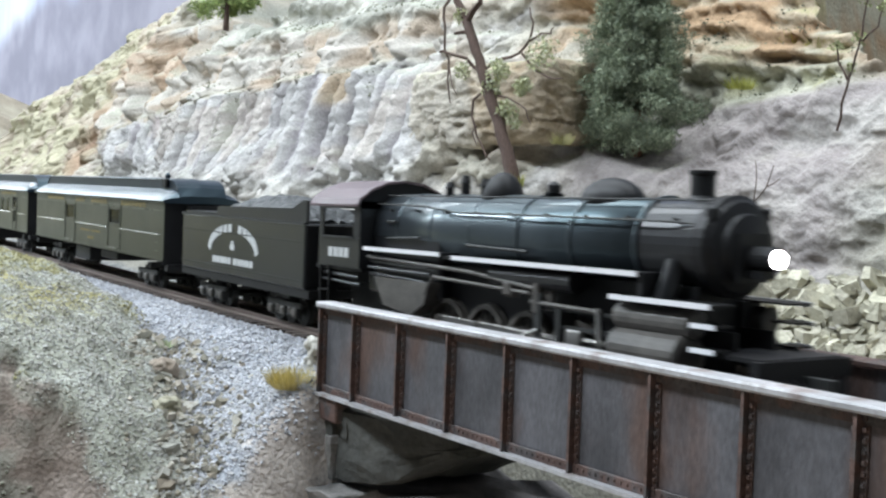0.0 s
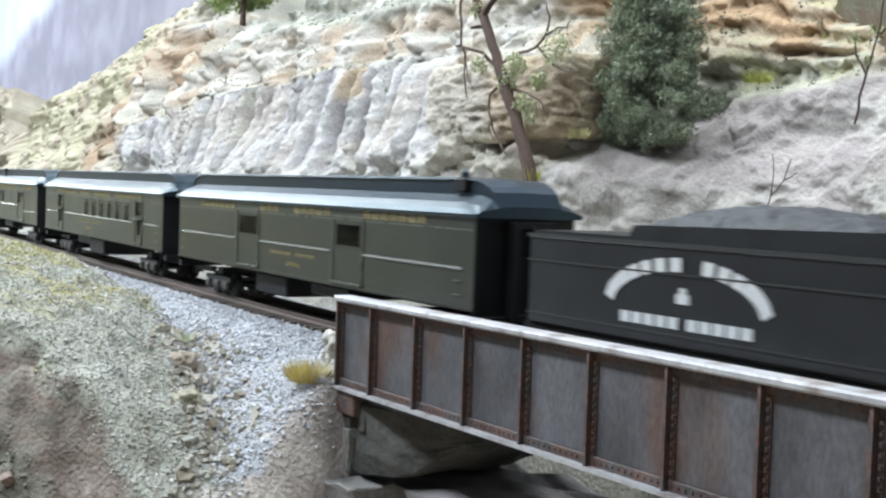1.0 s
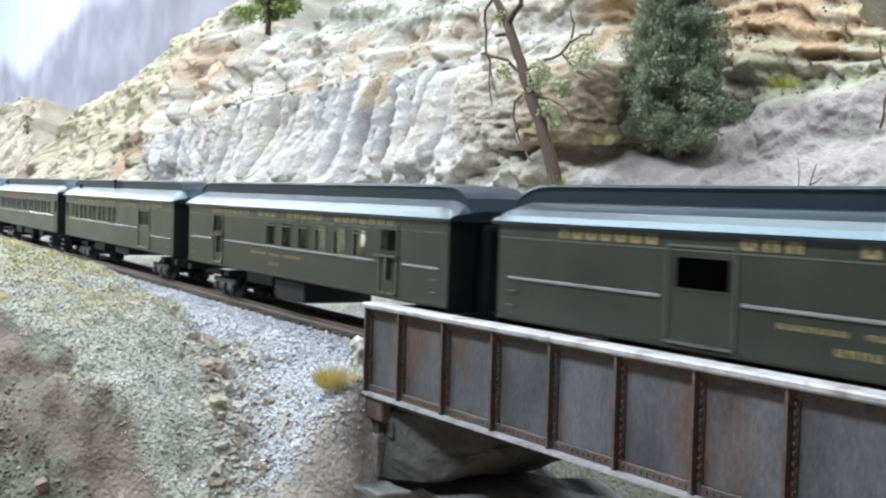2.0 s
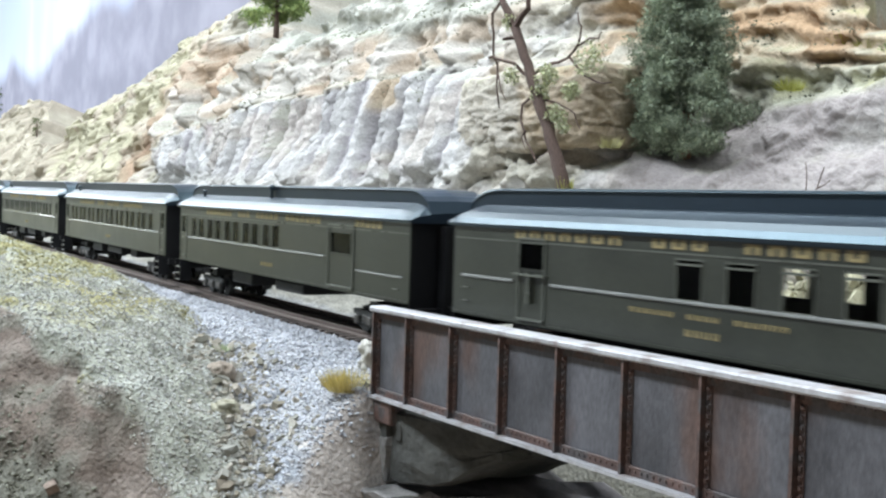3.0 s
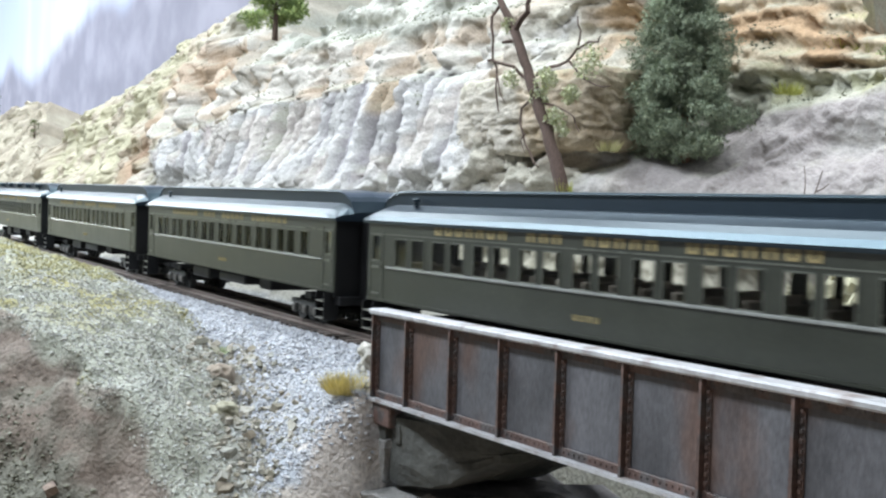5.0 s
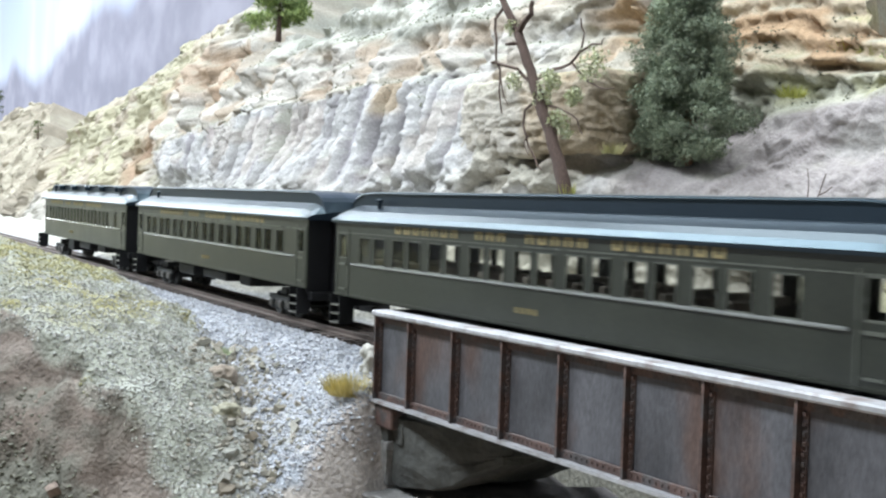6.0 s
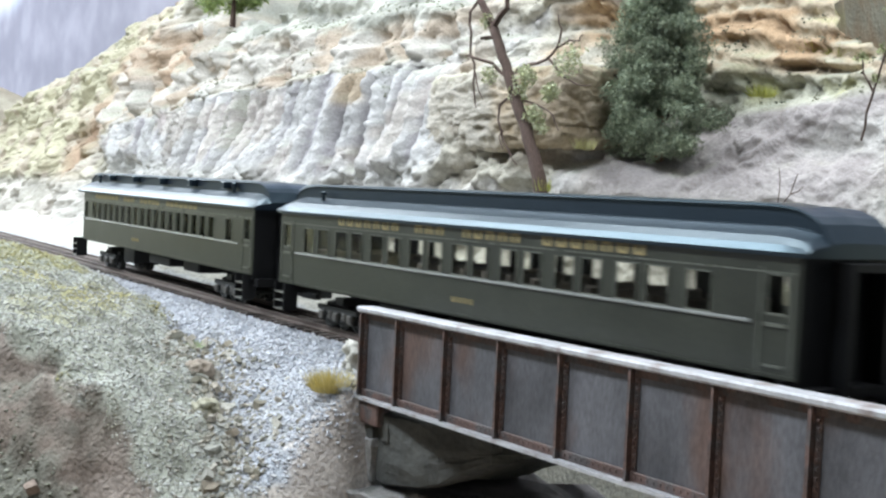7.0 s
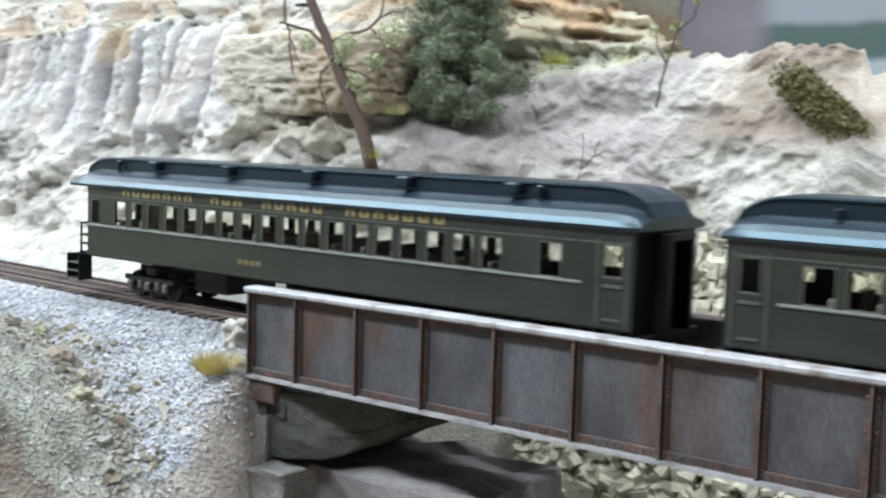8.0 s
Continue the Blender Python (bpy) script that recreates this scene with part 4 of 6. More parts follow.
def car_side(parent, s, x0, x1, openings, belts, wall="side"):
    """Side sheathing with real openings: (from, to, low, high) in the car's length and height."""
    bm = panel(bmesh.new(), (x0, x1), (SILL, EAVE), openings, s * SIDE, -s * 0.0005, lambda u, v, w: (u, w, v))
    ob = part(wall, bm, GREEN, parent)
    part("letterboard", boxes((x0 + 0.001, x1 - 0.001, *sorted((s * SIDE, s * (SIDE + 0.00018))), LETTER0 - 0.0004, LETTER0)), TRIM, parent)
    part("sill_strip", boxes((x0, x1, *sorted((s * SIDE, s * (SIDE + 0.0003))), SILL, SILL + 0.0008)), GREEN, parent)
    for a, b in belts:
        part("belt_rail", boxes((a, b, *sorted((s * SIDE, s * (SIDE + 0.0006))), BELT, BELT + 0.0009), bevel=0.0002), BELTING, parent, "raised glossy belt rail with a highlight put into its paint")
    return ob


def windows(parent, s, rows, dark=False):
    for a, b, z0, z1 in rows:
        yi = sorted((s * (SIDE - 0.0004), s * (SIDE - 0.0002)))
        yo = sorted((s * (SIDE - 0.0003), s * (SIDE + 0.0002)))
        t = 0.00035
        w = part("window", boxes((a, b, *yo, z0 - 0.0006, z0), (a, a + t, *yo, z0, z1), (b - t, b, *yo, z0, z1), (a, b, *yo, z1 - t, z1)), TRIM if not dark else GREEN, parent)
        p = part("pane", boxes((a, b, *yi, z0, z1)), DARKGLASS if dark else GLASS, w)
        p.visible_shadow = False


def car_end(parent, x, d, open_platform=False):
    """End bulkhead with its diaphragm; d points outwards."""
    xs = lambda a, b: tuple(sorted((x + d * a, x + d * b)))
    if open_platform:
        return
    part("end_wall", boxes((*xs(-0.0008, 0.0), -SIDE, SIDE, SILL - 0.002, EAVE - 0.0002), bevel=0.0002), BLACK, parent, "black car end")
    bm = panel(bmesh.new(), (-0.0072, 0.0072), (SILL - 0.003, 0.0406), [(-0.0056, 0.0056, SILL - 0.001, 0.0388)], x, d * 0.0052, lambda u, v, w: (w, u, v))
    part("diaphragm", bm, BLACK, parent, "black end diaphragm")
    part("buffer_beam", boxes((*xs(-0.001, 0.0030), -0.0165, 0.0165, SILL - 0.0045, SILL - 0.0015), (*xs(0, 0.0120), -0.0012, 0.0012, 0.0072, 0.0096)), BLACK, parent)


def under(parent, rows):
    for i, (a, b, z0, y0) in enumerate(rows):
        part("underbody_box", boxes((a, b, -y0, y0, z0, SILL - 0.001), bevel=0.0006), BLACK, parent)
    part("underframe", boxes((-CAR / 2 + 0.004, CAR / 2 - 0.004, -0.0040, 0.0040, 0.0120, SILL), (-CAR / 2 + 0.004, CAR / 2 - 0.004, -SIDE + 0.001, SIDE - 0.001, SILL - 0.0006, SILL + 0.0004)), BLACK, parent)


CAR, GAP = 0.2470, 0.0260
H = CAR / 2


def shell(name, label, holes, belts, group="cars of the passenger train"):
    """Body, ends, roof and running gear that all the cars share."""
    c = thing(name, label, "railway car", group)
    for s in (-1, 1):
        car_side(c, s, -H, H, holes, belts)
    car_roof(c, -H - 0.002, H + 0.002)
    for d in (-1, 1):
        car_end(c, d * H, d)
        truck(c, d * 0.0860)
    return c


def grabs(parent, xs, s=-1):
    for x in xs:
        for z in (SILL + 0.004, SILL + 0.008):
            part("grab_iron", boxes((x, x + 0.004, *sorted((s * SIDE, s * (SIDE + 0.0006))), z, z + 0.0003)), TRIM, parent)


def vestibule(x):
    return (x - 0.0030, x + 0.0030, BELT + 0.0028, 0.0376)


def door_leaf(parent, x, s, half=0.0048):
    part("vestibule_door", boxes((x - half, x - half + 0.0005, *sorted((s * SIDE, s * (SIDE + 0.0003))), SILL, 0.0390), (x + half - 0.0005, x + half, *sorted((s * SIDE, s * (SIDE + 0.0003))), SILL, 0.0390),
                                 (x - 0.0030, x + 0.0030, *sorted((s * SIDE, s * (SIDE + 0.0005))), BELT - 0.0002, BELT + 0.0006), (x - 0.0028, x + 0.0028, *sorted((s * SIDE, s * (SIDE + 0.0005))), SILL + 0.0022, SILL + 0.0028)), TRIM, parent)


def interior(parent, xs, x0, x1):
    part("car_floor", boxes((x0, x1, -SIDE + 0.001, SIDE - 0.001, SILL + 0.0005, SILL + 0.0015)), INSIDE, parent)
    first = None
    for x in xs:
        for y in (-0.0105, 0.0105):
            if first is None:
                first = part("seat", boxes((-0.0005, 0.0009, -0.0052, 0.0052, SILL + 0.0012, 0.0292), (0.0, 0.0052, -0.0052, 0.0052, SILL + 0.0012, 0.0215), bevel=0.0004), SEAT, parent, "brown plush double seat")
                first.matrix_basis = pose(x, y, 0)
            else:
                like(first, pose(x, y, 0), parent)


def coach():
    wins = []
    x = -0.1043
    for i in range(8):
        for k in (0, 1):
            wins.append((x + k * 0.0108, x + k * 0.0108 + 0.0084, WIN0, WIN1))
        x += 0.0243
    wins.append((0.0901, 0.0985, WIN0, WIN1))
    v = [vestibule(-H + 0.0062), vestibule(H - 0.0062)]
    c = shell("passenger_coach", "dark olive green passenger coach with paired windows and gold lettering", wins + v, [(-0.1100, 0.1105)])
    for s in (-1, 1):
        windows(c, s, wins + v)
        for q in (-1, 1):
            door_leaf(c, q * (H - 0.0062), s)
            steps(c, q * (H - 0.0062), s)
        letters(c, (7, 3, 5, 7), -0.078, 0.078, LETTER0 + 0.0007, LETTER0 + 0.0033, s)
        letters(c, (4,), -0.006, 0.006, SILL + 0.0042, SILL + 0.0058, s)
    interior(c, [-0.098 + 0.0116 * i for i in range(17)], -H + 0.012, H - 0.012)
    under(c, [(-0.055, -0.030, 0.0085, 0.014), (-0.012, 0.022, 0.0095, 0.015), (0.032, 0.046, 0.009, 0.012)])
    roof = [o for o in c.children if o.name.startswith("roof")][0]
    for x in (-0.098, -0.07, -0.03, 0.01, 0.05, 0.098):
        stove_pipe(roof, x, -0.0135 if x in (-0.098,) else 0.004, 0.0035 if x == -0.098 else 0.0064)
    return c


def combine():
    wins = []
    x = -0.1049
    for i in range(5):
        for k in (0, 1):
            wins.append((x + k * 0.0108, x + k * 0.0108 + 0.0082, WIN0, WIN1))
        x += 0.0240
    door = (0.0612, 0.0785, WIN0 + 0.0012, WIN1 - 0.0004)
    v = [vestibule(-H + 0.0062)]
    c = shell("combine_car", "dark olive green combine car with ten windows and a baggage door", wins + [door] + v, [(-0.1090, 0.0560)])
    for s in (-1, 1):
        windows(c, s, wins + v)
        windows(c, s, [door], True)
        baggage_door(c, 0.0700, s)
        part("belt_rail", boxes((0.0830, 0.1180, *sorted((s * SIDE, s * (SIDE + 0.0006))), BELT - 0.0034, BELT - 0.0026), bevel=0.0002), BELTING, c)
        door_leaf(c, -H + 0.0062, s)
        steps(c, -H + 0.0062, s)
        letters(c, (7, 3, 5, 7), -0.082, 0.053, LETTER0 + 0.0007, LETTER0 + 0.0033, s)
        letters(c, (5,), 0.082, 0.104, LETTER0 + 0.0007, LETTER0 + 0.0033, s)
        letters(c, (4,), -0.010, 0.004, SILL + 0.0042, SILL + 0.0058, s)
        grabs(c, (0.112,), s)
    interior(c, [-0.098 + 0.0105 * i for i in range(10)], -H + 0.012, 0.012)
    under(c, [(-0.055, -0.030, 0.0085, 0.014), (0.000, 0.030, 0.0095, 0.015)])
    part("partition", boxes((0.0120, 0.0128, -SIDE + 0.001, SIDE - 0.001, SILL, EAVE)), INSIDE, c)
    roof = [o for o in c.children if o.name.startswith("roof")][0]
    for x, y, h in ((-0.098, -0.0135, 0.0035), (-0.012, -0.0125, 0.0065), (-0.05, 0.004, 0.0064)):
        stove_pipe(roof, x, y, h)
    return c


def baggage_door(parent, x, s, half=0.0112):
    y = sorted((s * SIDE, s * (SIDE + 0.0004)))
    part("baggage_door", boxes((x - half, x - half + 0.0006, *y, SILL, 0.0392), (x + half - 0.0006, x + half, *y, SILL, 0.0392), (x - half, x + half, *y, 0.0386, 0.0392),
                               (x - half, x + half, *sorted((s * SIDE, s * (SIDE + 0.0009))), SILL + 0.0012, SILL + 0.0018)), TRIM, parent)


def baggage():
    d1, d2 = (-0.0502, -0.0325, WIN0 + 0.0016, WIN1 - 0.0002), (0.0372, 0.0545, WIN0 + 0.0016, WIN1 - 0.0002)
    c = shell("baggage_car", "dark olive green baggage car with two sliding doors and gold lettering", [d1, d2], [(-0.118, -0.0548), (-0.0289, 0.0326), (0.0575, 0.118)])
    for s in (-1, 1):
        windows(c, s, [d1, d2], True)
        baggage_door(c, -0.0418, s)
        baggage_door(c, 0.0455, s)
        for w, a, b in ((7, -0.0948, -0.0548), (3, -0.0295, -0.0104), (5, 0.0023, 0.0335), (7, 0.0570, 0.0980)):
            letters(c, (w,), a, b, LETTER0 + 0.0006, LETTER0 + 0.0032, s)
        letters(c, (7, 6), -0.0186, 0.0206, SILL + 0.0080, SILL + 0.0092, s)
        letters(c, (4,), -0.0033, 0.0090, SILL + 0.0040, SILL + 0.0056, s)
        grabs(c, (-0.118, 0.113), s)
    under(c, [(-0.040, -0.010, 0.0060, 0.0145), (0.010, 0.040, 0.0095, 0.014)])
    part("load_stack", boxes((-0.11, 0.11, -0.006, 0.006, SILL, 0.030)), INSIDE, c)
    roof = [o for o in c.children if o.name.startswith("roof")][0]
    stove_pipe(roof, 0.1060, -0.0105, 0.0085)
    part("marker_bracket", boxes((0.104, 0.110, -0.0130, -0.0100, EAVE + 0.006, EAVE + 0.0105), bevel=0.0006), BLACK, roof)
    return c


def mail():
    wins = [(-0.0240 + 0.0164 * i, -0.0240 + 0.0164 * i + 0.0092, WIN0 - 0.0002, WIN1) for i in range(6)]
    d1, d2 = (-0.0887, -0.0755, WIN0 + 0.003, WIN1 + 0.001), (0.0775, 0.0915, WIN0 + 0.003, WIN1 + 0.001)
    c = shell("mail_car", "dark olive green mail car with six windows and two doors", wins + [d1, d2], [(-0.118, -0.0910), (-0.0730, 0.0745), (0.0945, 0.118)])
    for s in (-1, 1):
        windows(c, s, wins)
        windows(c, s, [d1, d2], True)
        y = sorted((s * SIDE, s * (SIDE + 0.0005)))
        part("transom_bar", boxes(*[(a, b, *y, 0.0352, 0.0357) for a, b, _, _ in wins]), TRIM, c)
        for x in (-0.0820, 0.0845):
            baggage_door(c, x, s, 0.0064)
            part("catcher_arm", boxes((x - 0.0075, x + 0.0075, *sorted((s * SIDE, s * (SIDE + 0.0016))), WIN0 + 0.001, WIN0 + 0.0016), (x - 0.0004, x + 0.0004, *sorted((s * SIDE, s * (SIDE + 0.0014))), SILL + 0.006, WIN0 + 0.002)), TRIM, c)
        letters(c, (7, 3, 5, 7), -0.090, 0.090, LETTER0 + 0.0007, LETTER0 + 0.0030, s)
        letters(c, (6, 4, 6), -0.040, 0.012, SILL + 0.0080, SILL + 0.0092, s)
        letters(c, (4,), -0.020, -0.008, SILL + 0.0040, SILL + 0.0056, s)
        grabs(c, (-0.118, 0.113), s)
    under(c, [(-0.020, 0.010, 0.0055, 0.0150), (-0.06, -0.03, 0.0090, 0.012)])
    part("sorting_rack", boxes((-0.06, -0.045, -0.014, 0.014, SILL, 0.040)), INSIDE, c)
    return c


def observation():
    wins = [(-0.1150, -0.1092, WIN0, WIN1)]
    x = -0.1006
    for i in range(18):
        wins.append((x, x + 0.0074, WIN0, WIN1))
        x += 0.01025
    wins.append((0.0935, 0.1012, WIN0, WIN1))
    v = [vestibule(H - 0.0062)]
    c = thing("observation_car", "dark olive green observation car with an open rear platform", "railway car", "cars of the passenger train")
    for s in (-1, 1):
        car_side(c, s, -H + 0.006, H, wins + v, [(-H + 0.006, 0.1080)])
        windows(c, s, wins + v)
        door_leaf(c, H - 0.0062, s)
        steps(c, H - 0.0062, s)
        letters(c, (7, 3, 5, 7), -0.095, 0.062, LETTER0 + 0.0007, LETTER0 + 0.0031, s)
        letters(c, (4,), -0.030, -0.018, SILL + 0.0042, SILL + 0.0058, s)
    roof = car_roof(c, -H - 0.004, H + 0.002)
    car_end(c, H, 1)
    part("end_wall", boxes((-H + 0.006, -H + 0.0068, -SIDE, -0.0045, SILL, EAVE), (-H + 0.006, -H + 0.0068, 0.0045, SIDE, SILL, EAVE), (-H + 0.006, -H + 0.0068, -0.0045, 0.0045, 0.0385, EAVE)), GREEN, c)
    p = part("rear_platform", boxes((-H - 0.0035, -H + 0.006, -0.0150, 0.0150, SILL - 0.001, SILL + 0.0006)), BLACK, c)
    rails = [(-H - 0.0032, -H - 0.0026, y - 0.0003, y + 0.0003, SILL, 0.0265) for y in np.linspace(-0.0145, 0.0145, 9)]
    rails += [(-H - 0.0034, -H - 0.0024, -0.0150, 0.0150, z, z + 0.0007) for z in (0.0262, 0.0215, 0.0180)]
    rails += [(-H - 0.0034, -H + 0.006, y - 0.0003, y + 0.0003, z, z + 0.0006) for y in (-0.0147, 0.0147) for z in (0.0262, 0.0215, 0.0180)]
    part("platform_railing", boxes(*rails), BLACK, p, "black iron platform railing")
    for s in (-1, 1):
        steps(c, -H + 0.0005, s)
    for d in (-1, 1):
        truck(c, d * 0.0860)
    interior(c, [-0.100 + 0.0125 * i for i in range(16)], -H + 0.010, H - 0.012)
    under(c, [(-0.060, -0.042, 0.0060, 0.0120), (-0.010, 0.020, 0.0095, 0.015), (0.030, 0.05, 0.009, 0.012)])
    for i in range(5):
        x = -0.082 + 0.0408 * i
        for s in (-1, 1):
            part("roof_box_vent", boxes((x - 0.0024, x + 0.0024, *sorted((s * 0.0100, s * 0.0150)), EAVE + 0.0066, EAVE + 0.0098), bevel=0.0005), ROOF, roof)
        stove_pipe(roof, x + 0.01, 0.004, 0.0064)
    for x in (-0.104, 0.090):
        stove_pipe(roof, x, -0.0128, 0.005)
    return c


# ---------------------------------------------------------------- locomotive and tender
def tender():
    t = thing("tender", "black steam locomotive tender heaped with coal and white lettering", "tender")
    L = 0.0620
    w, z0, z1 = 0.0172, 0.0145, 0.0380
    part("tank", boxes((-L, L, -w, w, z0, z1), bevel=0.0007), SOOT, t)
    part("tank_frame", boxes((-L - 0.002, L + 0.002, -w + 0.001, w - 0.001, z0 - 0.003, z0)), BLACK, t)
    for s in (-1, 1):
        part("coping", boxes((-L, L, *sorted((s * w, s * (w + 0.0005))), z1 - 0.0006, z1 + 0.0004), (-L, L, *sorted((s * w, s * (w + 0.0004))), z1 - 0.0068, z1 - 0.0064), (-L, L, *sorted((s * w, s * (w + 0.0004))), z0 + 0.0028, z0 + 0.0032)), TRUCK, t)
        bm = bmesh.new()
        prof = [(-0.024, z1), (-0.022, z1 + 0.0040), (L - 0.012, z1 + 0.0052), (L - 0.004, z1 + 0.0082), (L, z1 + 0.0082), (L, z1)]
        loft(bm, [[(a, s * (w - 0.0004), b) for a, b in prof], [(a, s * (w - 0.0014), b) for a, b in prof]])
        part("coal_board", bm, SOOT, t)
    part("deck_rear", boxes((-L + 0.001, -0.024, -w + 0.0012, w - 0.0012, z1, z1 + 0.0012)), SOOT, t)
    bm = bmesh.new()
    nx, ny = 46, 22
    g = [[bm.verts.new((-0.024 + (L - 0.006 + 0.024) * i / nx, -w + 0.0014 + (2 * w - 0.0028) * j / ny,
                        z1 + 0.001 + 0.0085 * math.sin(math.pi * j / ny) ** 0.6 * math.sin(math.pi * min(1, 0.08 + i / nx)) ** 0.5 + 0.0011 * noise.noise(Vector((i * 0.9, j * 0.9, 0))) + 0.0007 * noise.noise(Vector((i * 2.1, j * 2.1, 3))))) for j in range(ny + 1)] for i in range(nx + 1)]
    for i in range(nx):
        for j in range(ny):
            bm.faces.new((g[i][j], g[i + 1][j], g[i + 1][j + 1], g[i][j + 1]))
    part("coal_load", bm, COAL, t, "heap of dull black coal")
    for s in (-1, 1):
        y = sorted((s * (w + 0.0001), s * (w + 0.0003)))
        bm = bmesh.new()
        for k in range(14):
            if k in (7,):
                continue
            a = math.radians(168 - k * 156 / 13)
            cx, cz = -0.0042 + 0.0245 * math.cos(a), 0.0238 + 0.0098 * math.sin(a)
            m = pose(cx, 0, cz, 0, -math.degrees(math.atan2(0.0098 * math.cos(a), -0.0245 * math.sin(a))) + 180, 0)
            vs = [bm.verts.new(m @ Vector((x, yy, z))) for x in (-0.0017, 0.0017) for yy in y for z in (-0.0016, 0.0016)]
            for q in ((0, 1, 3, 2), (4, 6, 7, 5), (0, 4, 5, 1), (2, 3, 7, 6), (0, 2, 6, 4), (1, 5, 7, 3)):
                bm.faces.new([vs[i] for i in q])
        part("lettering", bm, FADED, t, "white lettering in an arch")
        bm = boxes(*[(-0.0245 + i * 0.0040, -0.0245 + i * 0.0040 + 0.0031, *y, 0.0190, 0.0216) for i in range(5)], *[(-0.0025 + i * 0.0040, -0.0025 + i * 0.0040 + 0.0031, *y, 0.0190, 0.0216) for i in range(5)])
        part("lettering", bm, FADED, t, "white lettering in a row")
        part("emblem", boxes((-0.0062, -0.0022, *y, 0.0248, 0.0270), (-0.0052, -0.0032, *y, 0.0270, 0.0284)), FADED, t)
    for x in (-0.036, 0.036):
        truck(t, x)
    part("ladder", boxes((-L - 0.0008, -L - 0.0003, -0.0150, -0.0145, z0, z1 + 0.002), (-L - 0.0008, -L - 0.0003, -0.0105, -0.0100, z0, z1 + 0.002), *[(-L - 0.0008, -L - 0.0003, -0.0150, -0.0100, z, z + 0.0004) for z in np.arange(z0 + 0.002, z1, 0.004)]), BLACK, t)
    return t


def locomotive():
    o = thing("steam_locomotive", "black steam locomotive with white-edged running boards and lit headlight", "steam locomotive")
    bc, br = 0.0368, 0.0112
    bm = bmesh.new()
    turned(bm, [(br * 1.02, -0.072), (br * 1.04, -0.030), (br * 1.04, -0.004), (br * 0.99, 0.012), (br * 0.99, 0.052)], 36, axis="x", at=(0, 0, bc))
    boiler = part("boiler", bm, BOILER, o, "oily black boiler barrel", smooth=False)
    boiler.data.shade_smooth()
    part("firebox", boxes((-0.072, -0.030, -br * 1.0, br * 1.0, 0.016, bc), bevel=0.001), SOOT, o)
    for x in (-0.055, -0.036, -0.016, 0.006, 0.028, 0.052):
        bm = turned(bmesh.new(), [(br * 1.045, x - 0.0005), (br * 1.052, x - 0.0003), (br * 1.052, x + 0.0003), (br * 1.045, x + 0.0005)], 36, axis="x", at=(0, 0, bc))
        part("boiler_band", bm, BOILER, boiler)
    bm = bmesh.new()
    turned(bm, [(br * 0.99, 0.052), (br * 0.99, 0.0725), (br * 0.96, 0.0740), (br * 0.80, 0.0752), (br * 0.55, 0.0768), (br * 0.2, 0.0776)], 36, axis="x", at=(0, 0, bc))
    sb = part("smokebox", bm, SOOT, o, "black smokebox with a domed front", smooth=False)
    bm = turned(bmesh.new(), [(br * 1.03, 0.0700), (br * 1.06, 0.0704), (br * 1.06, 0.0738), (br * 0.98, 0.0744), (br * 0.92, 0.0752), (br * 0.70, 0.0760), (br * 0.66, 0.0772), (br * 0.30, 0.0784)], 36, axis="x", at=(0, 0, bc))
    part("smokebox_door", bm, BLACK, sb, "dull black smokebox door and ring")
    part("headlight_bracket", boxes((0.0770, 0.0830, -0.0022, 0.0022, 0.0300, 0.0318), (0.0775, 0.0785, -0.0050, 0.0050, 0.0290, 0.0400)), BLACK, sb)
    bm = bmesh.new()
    for k in range(20):
        a = 2 * math.pi * k / 20
        p = Vector((0.0742, br * 0.88 * math.cos(a), bc + br * 0.88 * math.sin(a)))
        tube(bm, p, p + Vector((0.0012, 0, 0)), 0.0004, n=6)
    part("smokebox_clamps", bm, BLACK, sb)
    bm = bmesh.new()
    turned(bm, [(0.0038, 0.0), (0.0030, 0.0012), (0.0029, 0.0060), (0.0034, 0.0064), (0.0034, 0.0072), (0.0024, 0.0072), (0.0022, 0.0030)], 20, at=(0.0625, 0, bc + br * 0.93))
    part("smokestack", bm, BLACK, o)
    for x, l, h, nm in ((0.0315, 0.0105, 0.0062, "sand_dome"), (-0.0150, 0.0062, 0.0082, "steam_dome")):
        bm = bmesh.new()
        bmesh.ops.create_uvsphere(bm, u_segments=20, v_segments=10, radius=1)
        for v in bm.verts:
            v.co = Vector((x + v.co.x * l, v.co.y * 0.0062, bc + br * 0.90 + max(v.co.z, -0.3) * h))
        part(nm, bm, BLACK, o, smooth=True)
    for x, y, z, h in ((-0.034, 0.0, bc + br, 0.0062), (-0.038, -0.003, bc + br - 0.0006, 0.0048), (-0.038, 0.003, bc + br - 0.0006, 0.0048), (-0.0185, -0.004, bc + br - 0.001, 0.006)):
        part("safety_valve", turned(bmesh.new(), [(0.0013, z), (0.0013, z + h * 0.6), (0.0017, z + h * 0.62), (0.0010, z + h)], 10, at=(x, y, 0)), BLACK, o)
    bm = bmesh.new()
    turned(bm, [(0.0019, bc + br + 0.0010), (0.0019, bc + br + 0.0032), (0.0006, bc + br + 0.0042)], 12, at=(0.008, 0, 0))
    tube(bm, (0.008, -0.003, bc + br + 0.0005), (0.008, 0.003, bc + br + 0.0005), 0.0006, n=8)
    part("bell", bm, BLACK, o)
    for s in (-1, 1):
        ys = lambda a, b: sorted((s * a, s * b))
        # handrail on stanchions, bent down over the firebox
        bm = bmesh.new()
        pts = [(-0.068, 0.0095, bc + 0.0080), (-0.040, 0.0098, bc + 0.0076), (-0.022, 0.0103, bc + 0.0060), (0.060, 0.0106, bc + 0.0055), (0.0745, 0.0085, bc + 0.0050)]
